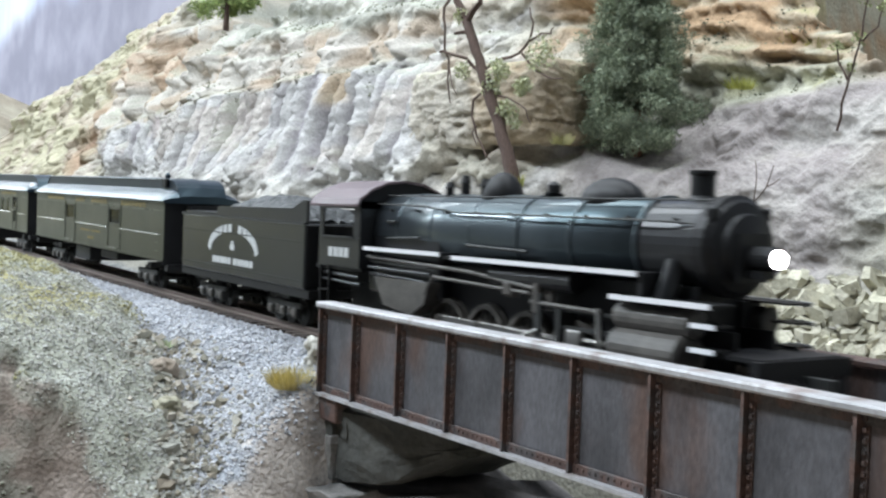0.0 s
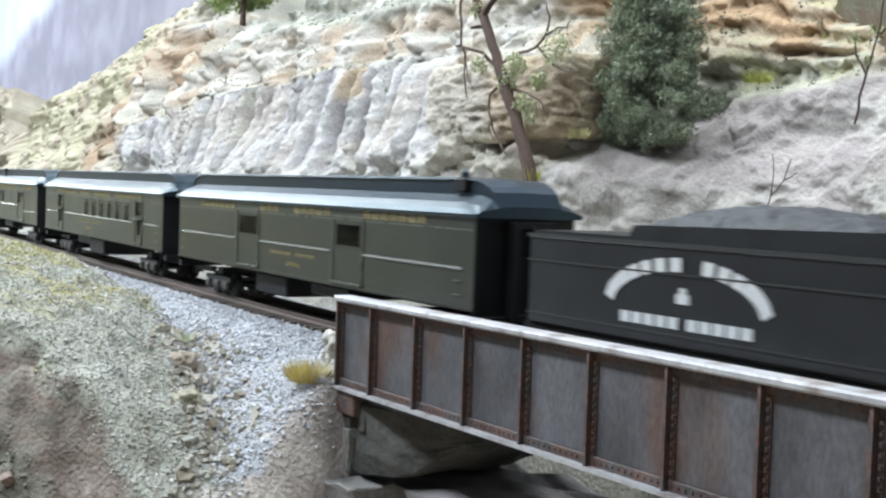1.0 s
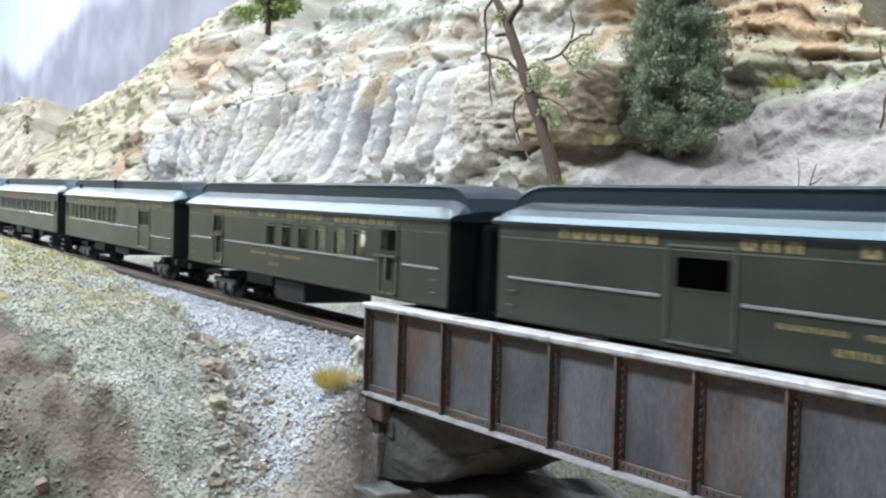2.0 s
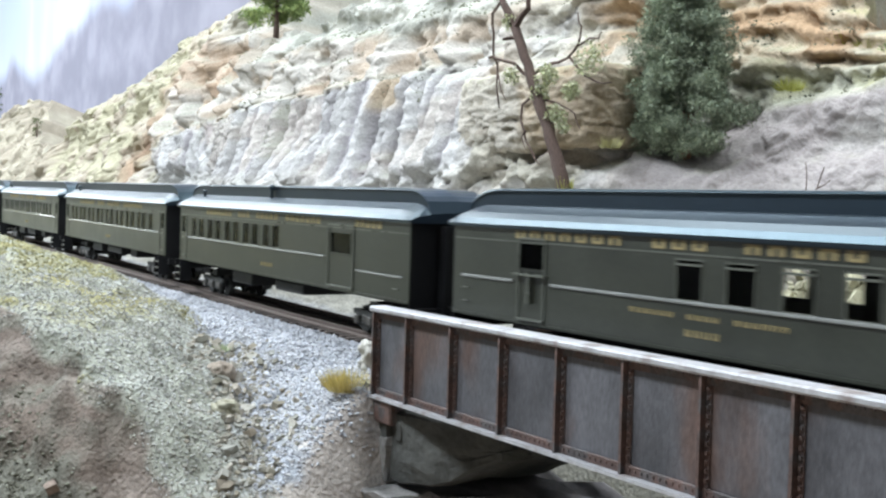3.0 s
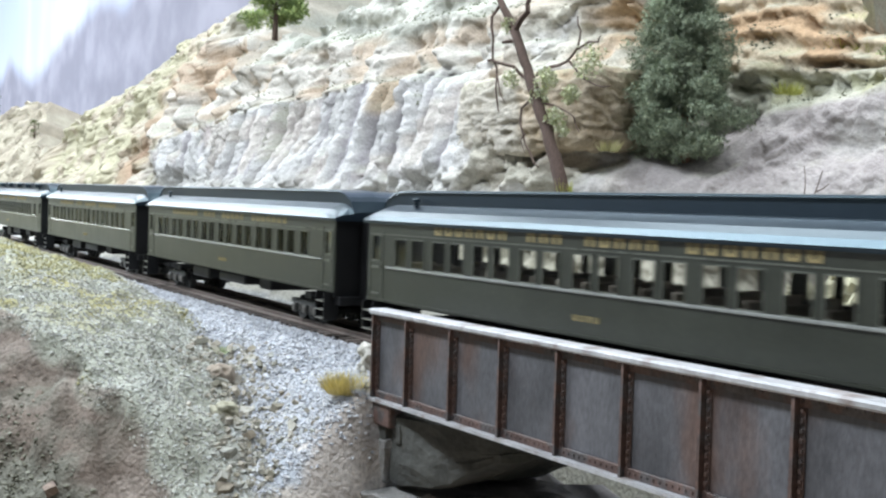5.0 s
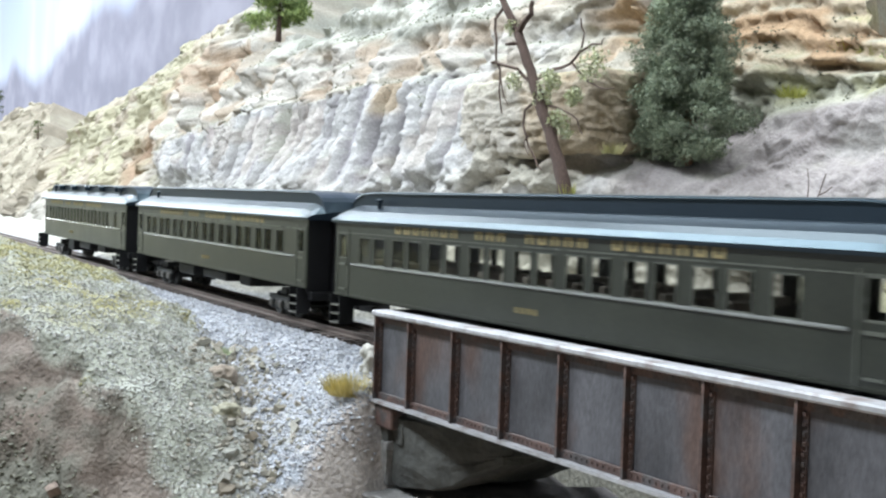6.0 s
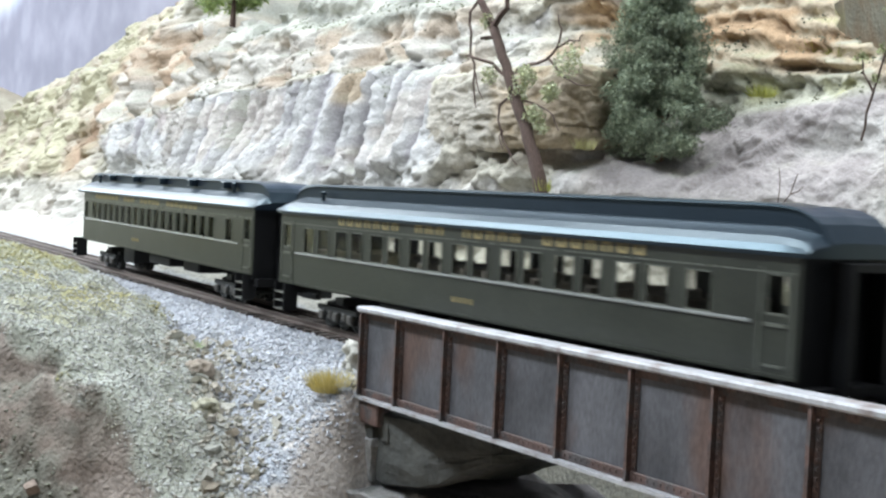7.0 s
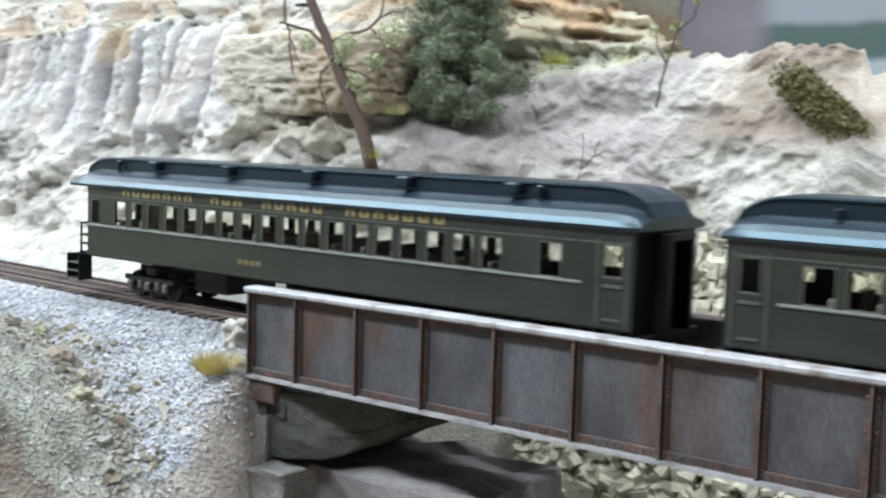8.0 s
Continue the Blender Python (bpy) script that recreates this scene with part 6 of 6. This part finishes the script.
    at = np.repeat(at, 4, 0) + rng.normal(0, 0.0011, (n, 3))
    size = rng.uniform(0.0004, 0.0010, n)
    scatter("ledge_scrub", at, size, blend(rng, n, (0.20, 0.205, 0.15), (0.30, 0.31, 0.22), (0.13, 0.13, 0.10)), SOIL, 14, "dark grey-green scrub clinging to the ledges", "ground cover")


stones()


def boulder(name, centre, half, seed, label, colour_fn, sub=5, lean=0.0, worn=1.0, square=3.2):
    bm = bmesh.new()
    bmesh.ops.create_icosphere(bm, subdivisions=sub, radius=1)
    v = np.array([q.co[:] for q in bm.verts])
    f = np.array([[q.index for q in t.verts] for t in bm.faces])
    bm.free()
    r = 1 / (np.abs(v) ** square).sum(1) ** (1 / square)
    p = v * r[:, None] * np.array(half)
    p[:, 0] += lean * p[:, 2]
    big = fbm(p[:, 0] * 60 + seed, p[:, 1] * 60, p[:, 2] * 60, 3, seed)
    small = 0.6 - 2.2 * np.abs(fbm(p[:, 0] * 170 + seed, p[:, 1] * 170, p[:, 2] * 200, 3, seed + 5))
    f1, f2, own = cells(p[:, 0] * 80 + seed, p[:, 2] * 95, seed)
    p += worn * v * (0.0020 * big + 0.0022 * small + 0.0030 * (own - 0.5) - 0.0016 * step(0.12, 0, f2 - f1))[:, None]
    ob = sheet(name, p + np.array(centre), f, ROCK, tint=colour_fn(p, big, small))
    return tagged(ob, label, "boulder")


def big_boulder_tint(p, big, small):
    w = step(0.000, 0.016, p[:, 0] + 0.010 * big)
    cream = np.array((0.50, 0.455, 0.39)) + 0.07 * small[:, None]
    brown = np.array((0.39, 0.315, 0.23)) + 0.05 * (small + big)[:, None]
    t = cream * (1 - w[:, None]) + brown * w[:, None]
    m = step(0.010, 0.016, p[:, 2]) * step(-0.2, 0.4, small)
    return np.clip(t * (1 - m[:, None] * 0.5) + np.array((0.40, 0.40, 0.26)) * m[:, None] * 0.5, 0.02, 0.9)


set_back(boulder("boulder", (-0.113, 0.160, 0.107), (0.055, 0.024, 0.0190), 3, "brown and cream pitted boulder resting on a cliff ledge", big_boulder_tint, sub=6, lean=0.1, worn=0.5, square=8.0))


def plain_tint(colour, spread=0.05):
    return lambda p, big, small: np.clip(np.array(colour) + spread * (small + 0.5 * big)[:, None], 0.02, 0.9)


def bank_rock(x, y, half, seed, colour, label):
    z = float(land_at(x, y))
    boulder("rock", (x, y, z + half[2] * 0.15), half, seed, label, plain_tint(colour), sub=4, worn=0.6, square=2.6)


bank_rock(-0.0080, 0.0070, (0.0060, 0.0055, 0.0060), 11, (0.50, 0.48, 0.43), "pale cream rock beside the bridge end")
bank_rock(-0.0620, -0.0260, (0.0050, 0.0045, 0.0034), 14, (0.27, 0.225, 0.18), "brown rock lying in the gully")
bank_rock(-0.0400, -0.0330, (0.0042, 0.0040, 0.0030), 15, (0.34, 0.32, 0.24), "cream rock lying in the gully")


# ---------------------------------------------------------------- trees
def limb(bm, pts, r0, r1, n=8, jitter=0.0, rnd=None):
    pts = [Vector(p) for p in pts]
    fine = []
    for a, b in zip(pts, pts[1:]):
        k = max(2, int((b - a).length / 0.004))
        for i in range(k):
            q = a.lerp(b, i / k)
            if jitter and rnd and (fine):
                q += Vector((rnd.uniform(-1, 1), rnd.uniform(-1, 1), rnd.uniform(-1, 1))) * jitter
            fine.append(q)
    fine.append(pts[-1])
    m = len(fine) - 1
    rings = []
    for i, q in enumerate(fine):
        d = (fine[min(i + 1, m)] - fine[max(i - 1, 0)]).normalized()
        a = d.cross(Vector((0.3, 1, 0.2))).normalized()
        b = d.cross(a)
        r = r0 + (r1 - r0) * i / m
        rings.append([bm.verts.new(q + r * (1 + 0.12 * math.sin(7 * i + 3 * k)) * (math.cos(2 * math.pi * k / n) * a + math.sin(2 * math.pi * k / n) * b)) for k in range(n)])
    for A, B in zip(rings, rings[1:]):
        for k in range(n):
            bm.faces.new((A[k], A[(k + 1) % n], B[(k + 1) % n], B[k]))
    bm.faces.new(rings[-1])
    bm.faces.new(rings[0][::-1])
    return fine


def leaves(name, parent, at, size, tint, material, seed, label="", long=1.0):
    """Small folded leaves, one sheet."""
    rng = np.random.default_rng(seed)
    n = len(at)
    leaf = np.array([(0, -0.5 * long, 0), (0.5, 0, 0.12), (0, 0.5 * long, 0), (-0.5, 0, 0.12)])
    v = np.einsum("nij,kj->nki", turns(rng, n), leaf) * size[:, None, None] + at[:, None]
    base = (np.arange(n) * 4)[:, None]
    f = np.concatenate([np.c_[base, base + 1, base + 2], np.c_[base, base + 2, base + 3]])
    ob = sheet(name, v.reshape(-1, 3), f, material, parent, smooth=False, tint=np.repeat(tint, 4, 0))
    if label:
        ob["label"] = label
    return ob


def dead_tree():
    t = thing("bare_tree", "leaning bare brown tree with pale lichen and twisted twigs", "tree")
    rnd = random.Random(5)
    bm = bmesh.new()
    limb(bm, [(-0.0300, 0.104, 0.0640), (-0.0345, 0.104, 0.079), (-0.0450, 0.104, 0.098), (-0.0540, 0.104, 0.113), (-0.0620, 0.104, 0.128), (-0.0680, 0.104, 0.1375)], 0.0028, 0.0019, 10, 0.0004, rnd)
    part("trunk", bm, BARK, t, smooth=True)
    runs = [
        ([(-0.0670, 0.104, 0.1365), (-0.0740, 0.103, 0.146), (-0.0800, 0.102, 0.156), (-0.082, 0.101, 0.170)], 0.0018, 0.0010),
        ([(-0.0665, 0.104, 0.1370), (-0.0610, 0.105, 0.1440), (-0.0605, 0.106, 0.1490)], 0.0014, 0.0009),
        ([(-0.0765, 0.103, 0.149), (-0.0795, 0.101, 0.143), (-0.0770, 0.100, 0.130), (-0.0740, 0.100, 0.118), (-0.0715, 0.099, 0.107), (-0.0700, 0.099, 0.103)], 0.0007, 0.0003),
        ([(-0.0560, 0.104, 0.115), (-0.0640, 0.101, 0.121), (-0.0750, 0.099, 0.1245), (-0.0780, 0.098, 0.1245)], 0.0008, 0.0005),
        ([(-0.0740, 0.100, 0.119), (-0.0690, 0.098, 0.113), (-0.0640, 0.098, 0.106)], 0.0004, 0.0002),
        ([(-0.0510, 0.104, 0.1095), (-0.0560, 0.101, 0.104), (-0.0560, 0.100, 0.097), (-0.0520, 0.100, 0.089), (-0.0470, 0.100, 0.083), (-0.0420, 0.100, 0.079)], 0.0006, 0.0003),
        ([(-0.0520, 0.100, 0.093), (-0.0540, 0.099, 0.090), (-0.0500, 0.099, 0.085)], 0.0004, 0.0002),
        ([(-0.0560, 0.105, 0.1160), (-0.0480, 0.108, 0.1195), (-0.0380, 0.109, 0.1210), (-0.0320, 0.110, 0.1260), (-0.0310, 0.110, 0.1330), (-0.0330, 0.110, 0.1390)], 0.0008, 0.0003),
        ([(-0.0320, 0.110, 0.1260), (-0.0270, 0.111, 0.1290), (-0.0200, 0.111, 0.1280), (-0.0190, 0.111, 0.1300)], 0.0005, 0.0002),
        ([(-0.0360, 0.109, 0.1215), (-0.0290, 0.110, 0.1150), (-0.0200, 0.110, 0.1110), (-0.0110, 0.110, 0.1100)], 0.0005, 0.0002),
        ([(-0.0500, 0.105, 0.1060), (-0.0420, 0.107, 0.1040), (-0.0340, 0.108, 0.1010), (-0.0300, 0.108, 0.0970), (-0.0270, 0.108, 0.0930)], 0.0005, 0.0002),
        ([(-0.0640, 0.104, 0.131), (-0.0700, 0.102, 0.1325), (-0.0720, 0.101, 0.1320)], 0.0009, 0.0006)]
    for pts, a, b in runs:
        bm = bmesh.new()
        limb(bm, pts, a, b, 6, 0.0006, rnd)
        part("branch", bm, BARK, t)
    rng = np.random.default_rng(3)
    at, sz = [], []
    for cx, cy, cz, r, k in ((-0.0470, 0.106, 0.1150, 0.0042, 260), (-0.0500, 0.105, 0.1080, 0.0036, 200), (-0.0330, 0.108, 0.1080, 0.0034, 200), (-0.0420, 0.107, 0.0985, 0.0042, 260),
                            (-0.0260, 0.110, 0.1190, 0.0050, 160), (-0.0700, 0.103, 0.139, 0.0030, 90), (-0.0640, 0.101, 0.116, 0.0034, 110), (-0.0360, 0.107, 0.094, 0.0024, 60), (-0.0230, 0.110, 0.124, 0.0050, 60)):
        k = int(k * 1.7)
        p = rng.normal(size=(k, 3))
        p *= (rng.random((k, 1)) ** 0.5 * r * 1.25 / np.linalg.norm(p, axis=1)[:, None])
        at.append(p + (cx, cy, cz))
        sz.append(rng.uniform(0.0006, 0.0016, k))
    at, sz = np.concatenate(at), np.concatenate(sz)
    set_back(t)
    leaves("lichen", t, at, sz, blend(rng, len(at), (0.54, 0.56, 0.36), (0.42, 0.44, 0.22), (0.62, 0.63, 0.48)), LICHEN, 4, "pale yellow-green lichen tufts")


dead_tree()


def juniper():
    t = thing("juniper", "dense grey-green juniper growing in a rock hollow", "tree")
    rnd = random.Random(8)
    rng = np.random.default_rng(8)
    bm = bmesh.new()
    limb(bm, [(-0.0400, 0.176, 0.080), (-0.0395, 0.176, 0.100), (-0.0400, 0.176, 0.130), (-0.0400, 0.176, 0.165)], 0.0028, 0.0008, 10, 0.0005, rnd)
    part("trunk", bm, material("reddish_bark", (0.20, 0.10, 0.06), 0.9, grain=0.3, grain_size=0.001), t)
    at, sz, tn = [], [], []
    for i in range(620):
        h = rng.random() ** 0.95
        z = 0.0905 + 0.083 * h
        w = np.interp(h, (0, 0.12, 0.25, 0.45, 0.7, 0.9, 1.0), (0.020, 0.033, 0.034, 0.027, 0.020, 0.015, 0.008))
        a = rng.uniform(0, 2 * math.pi)
        q = w * rng.random() ** 0.45 * rng.uniform(0.8, 1.08)
        q *= 0.94 * (1 + 0.16 * math.sin(11 * h + 2.3 * a) + 0.10 * math.sin(23 * h - 3 * a))
        c = np.array((-0.0400 + 0.001 * h + q * math.cos(a), 0.172 + 0.55 * q * math.sin(a), z + rng.normal(0, 0.002)))
        r = rng.uniform(0.0030, 0.0065)
        k = int(170 * (r / 0.005) ** 2)
        p = rng.normal(size=(k, 3))
        p *= rng.random((k, 1)) ** 0.4 * r / np.linalg.norm(p, axis=1)[:, None]
        p[:, 2] *= 0.8
        at.append(p + c)
        sz.append(rng.uniform(0.00032, 0.00058, k))
        tn.append(blend(rng, k, (0.17, 0.21, 0.15), (0.29, 0.335, 0.25), (0.40, 0.43, 0.30)) * rng.uniform(0.75, 1.3))
        if i % 14 == 0:
            bm = bmesh.new()
            limb(bm, [(-0.0400, 0.176, max(0.088, z - 0.01)), tuple(c)], 0.0009, 0.0003, 5)
            part("limb", bm, BARK, t)
    set_back(t)
    leaves("crown", t, np.concatenate(at), np.concatenate(sz), np.concatenate(tn), LEAF, 9, "fine grey-green scaly foliage", 4.5)


juniper()


def pine(name, label, base, height, width, seed, count=34, clump=60, low=0.3, tone=1.0):
    t = thing(name, label, "tree")
    rng = np.random.default_rng(seed)
    b = Vector(base)
    bm = bmesh.new()
    limb(bm, [b - Vector((0, 0, height * 0.05)), b + Vector((0.001, 0, height * 0.5)), b + Vector((0, 0, height))], height * 0.045, height * 0.012, 8)
    part("trunk", bm, BARK, t)
    at, sz, tn = [], [], []
    for i in range(count):
        h = rng.uniform(low, 1.0)
        q = width * (1.12 - 0.75 * h) * rng.random() ** 0.5
        a = rng.uniform(0, 2 * math.pi)
        c = np.array(base) + np.array((q * math.cos(a), q * math.sin(a), height * h))
        r = width * rng.uniform(0.22, 0.38)
        p = rng.normal(size=(clump, 3))
        p *= rng.random((clump, 1)) ** 0.4 * r / np.linalg.norm(p, axis=1)[:, None]
        p[:, 2] *= 0.55
        at.append(p + c)
        sz.append(rng.uniform(0.025, 0.05, clump) * width)
        tn.append(blend(rng, clump, (0.085, 0.11, 0.045), (0.14, 0.165, 0.065), (0.05, 0.07, 0.03)) * tone)
        if i % 3 == 0:
            bm = bmesh.new()
            limb(bm, [b + Vector((0, 0, height * h * 0.95)), Vector(c)], height * 0.012, height * 0.004, 5)
            part("limb", bm, BARK, t)
    set_back(t)
    leaves("crown", t, np.concatenate(at), np.concatenate(sz), np.concatenate(tn), LEAF, seed + 1, "", 5.0)


pine("pine_tree", "small green pine tree on top of the cliff", (-0.500, 0.182, 0.183), 0.054, 0.029, 21, 52, 110, 0.30, 3.0)
pine("pine_tree", "small dark pine tree on the distant hill", (-1.47, 0.215, 0.142), 0.034, 0.013, 24, 20, 40)
pine("pine_tree", "small dark pine tree on the distant hill", (-1.95, 0.245, 0.200), 0.060, 0.020, 27, 20, 40)


def tuft(centre, r, h, k, seed, colours, label):
    """A clump of thin blades."""
    rng = np.random.default_rng(seed)
    a, q = rng.uniform(0, 2 * math.pi, k), r * rng.random(k) ** 0.5
    foot = np.c_[q * np.cos(a), q * np.sin(a), np.zeros(k)]
    tip = foot * rng.uniform(0.9, 2.0, (k, 1)) + np.c_[rng.normal(0, r * 0.15, k), rng.normal(0, r * 0.15, k), h * rng.uniform(0.25, 1.0, k)]
    side = np.c_[-np.sin(a + 1), np.cos(a + 1), np.zeros(k)] * 0.00022
    v = np.stack([foot - side, foot + side, tip], 1).reshape(-1, 3) + np.array(centre)
    ob = sheet("grass_tuft", v, np.arange(3 * k).reshape(-1, 3), LICHEN, smooth=False, tint=np.repeat(blend(rng, k, *colours), 3, 0))
    return tagged(ob, label, "grass", "grass tufts")


YELLOW = ((0.60, 0.48, 0.14), (0.56, 0.50, 0.26), (0.66, 0.58, 0.32))
LIME = ((0.42, 0.42, 0.10), (0.50, 0.47, 0.14), (0.32, 0.36, 0.12))
tuft((-0.0045, -0.0045, float(land_at(-0.0045, -0.0045)) - 0.0005), 0.0060, 0.0085, 900, 31, YELLOW, "dry yellow grass tuft beside the bridge end")
set_back(tuft((-0.004, 0.199, 0.1130), 0.0050, 0.0060, 260, 32, LIME, "yellow-green grass tuft on the cliff face"))
set_back(tuft((-0.003, 0.232, 0.1340), 0.0070, 0.0080, 300, 33, LIME, "yellow-green grass tuft on the cliff top"))
set_back(tuft((0.010, 0.232, 0.1310), 0.0060, 0.0070, 260, 34, LIME, "yellow-green grass tuft on the cliff top"))
set_back(tuft((-0.030, 0.228, 0.1400), 0.0060, 0.0050, 220, 35, ((0.20, 0.24, 0.10), (0.30, 0.32, 0.14)), "dark green grass tuft on the cliff face"))
tuft((-0.098, -0.0150, float(land_at(-0.098, -0.015)) - 0.0005), 0.0042, 0.0040, 260, 36, ((0.30, 0.36, 0.20), (0.40, 0.44, 0.28)), "grey-green grass tuft in the gully")
set_back(tuft((-0.0520, 0.144, 0.0880), 0.0040, 0.0060, 160, 37, ((0.40, 0.36, 0.16), (0.34, 0.32, 0.18)), "dry grass tuft below the boulder"))
set_back(tuft((-0.0300, 0.104, 0.0690), 0.0030, 0.0060, 60, 38, LIME, "thin grass tuft at the foot of the tree"))


def sapling():
    t = thing("sapling", "thin bare sapling with pale leaf tufts on the cliff", "tree")
    rnd, rng = random.Random(6), np.random.default_rng(6)
    for pts, a, b in (([(0.0530, 0.188, 0.0930), (0.0560, 0.188, 0.108), (0.0610, 0.188, 0.124), (0.0640, 0.188, 0.142)], 0.0005, 0.0003), ([(0.0570, 0.188, 0.111), (0.0530, 0.187, 0.118), (0.0520, 0.187, 0.124)], 0.0005, 0.0002),
                      ([(0.0610, 0.188, 0.124), (0.0680, 0.188, 0.130), (0.0700, 0.188, 0.136)], 0.0005, 0.0002)):
        bm = bmesh.new()
        limb(bm, pts, a, b, 6, 0.0004, rnd)
        part("branch", bm, BARK, t)
    at = []
    for c, r in (((0.0610, 0.188, 0.126), 0.003), ((0.0640, 0.188, 0.141), 0.004), ((0.0520, 0.187, 0.124), 0.003), ((0.0700, 0.188, 0.136), 0.003), ((0.058, 0.188, 0.116), 0.002)):
        p = rng.normal(size=(50, 3))
        at.append(p * (rng.random((50, 1)) ** 0.5 * r / np.linalg.norm(p, axis=1)[:, None]) + c)
    at = np.concatenate(at)
    set_back(t)
    leaves("foliage", t, at, rng.uniform(0.0007, 0.0016, len(at)), blend(rng, len(at), (0.46, 0.46, 0.30), (0.34, 0.38, 0.18)), LICHEN, 7)


sapling()


def twig(base, pts, label):
    t = set_back(thing("dead_twig", label, "twig"))
    for i, run in enumerate(pts):
        bm = bmesh.new()
        limb(bm, [Vector(base) + Vector(p) for p in run], 0.0004 if i == 0 else 0.0003, 0.00015, 5, 0.0003, random.Random(i))
        part("branch", bm, BARK, t)


twig((0.020, 0.178, 0.060), [[(0, 0, -0.006), (0.004, 0, 0.006), (0.010, 0, 0.012), (0.013, 0, 0.020)], [(0.004, 0, 0.006), (0.005, 0, 0.014), (0.004, 0, 0.022)], [(0.010, 0, 0.012), (0.016, 0, 0.015)]], "thin dead twig at the foot of the cliff")


def bush(centre, along, r, k, seed, colours, label):
    """A low clump of thin leaves stretched along a line."""
    t = set_back(thing("bush", label, "bush"))
    rng = np.random.default_rng(seed)
    a, d = np.array(centre), np.array(along)
    p = rng.normal(size=(k, 3))
    p *= rng.random((k, 1)) ** 0.4 * r / np.linalg.norm(p, axis=1)[:, None] * np.array((1, 0.6, 0.8))
    at = a + d * rng.random((k, 1)) + p
    bm = bmesh.new()
    limb(bm, [tuple(a), tuple(a + d * 0.5 + (0, 0, 0.002)), tuple(a + d)], 0.0012, 0.0008, 6, 0.0006, random.Random(seed))
    part("stem", bm, BARK, t)
    leaves("foliage", t, at, rng.uniform(0.0005, 0.0011, k), blend(rng, k, *colours), LEAF, seed, "", 3.0)


bush((0.098, 0.218, 0.107), (0.032, -0.014, -0.024), 0.0100, 6000, 44, ((0.20, 0.18, 0.085), (0.28, 0.255, 0.13), (0.13, 0.12, 0.06)), "low dark olive bush sprawling down the brown slope")


# ---------------------------------------------------------------- what moves
def front(t):
    """Where the baggage car's front end stands along the track."""
    return -0.180 + 0.2444 * t + 0.00003 * t * t


TIMES = [0.25 * i for i in range(33)]


def roll_rows(x, r, offset):
    n = int(0.2465 * 8 / r / math.radians(72)) + 2
    rows = []
    for i in range(n):
        t = 8.0 * i / (n - 1)
        rows.append((t, pose(x, 0, r, 0, math.degrees((front(t) - front(0)) / r) % 360, 0)))
    return rows


def motions():
    pitch = CAR + GAP
    train = [(LOCO, 0.2560, 0.045), (TENDER, 0.0860, 0.036)] + [(c, -H - i * pitch, 0.086) for i, c in enumerate(CARS)]
    for ob, off, half in train:
        walk(ob, [(t, car_pose(front(t) + off, half)) for t in TIMES])
    for ob, r in WHEELS:
        walk(ob, roll_rows(ob.matrix_basis.translation.x, r, 0))
    for ob, x in DRIVERS:
        walk(ob, roll_rows(x, DRIVER_R, 0))
    n = int(0.2465 * 8 / DRIVER_R / math.radians(40)) + 2
    for ob, s, main in RODS:
        rows = []
        for i in range(n):
            t = 8.0 * i / (n - 1)
            a = (front(t) - front(0)) / DRIVER_R + (0 if s < 0 else math.pi / 2)
            dx, dz = CRANK * math.sin(a), CRANK * math.cos(a)
            tilt = math.degrees(math.asin((dz + DRIVER_R - 0.0118) / 0.040)) if main else 0
            rows.append((t, pose(dx + (0.0100 if main else 0.0), 0, DRIVER_R + dz, 0, tilt, 0)))
        walk(ob, rows)


motions()
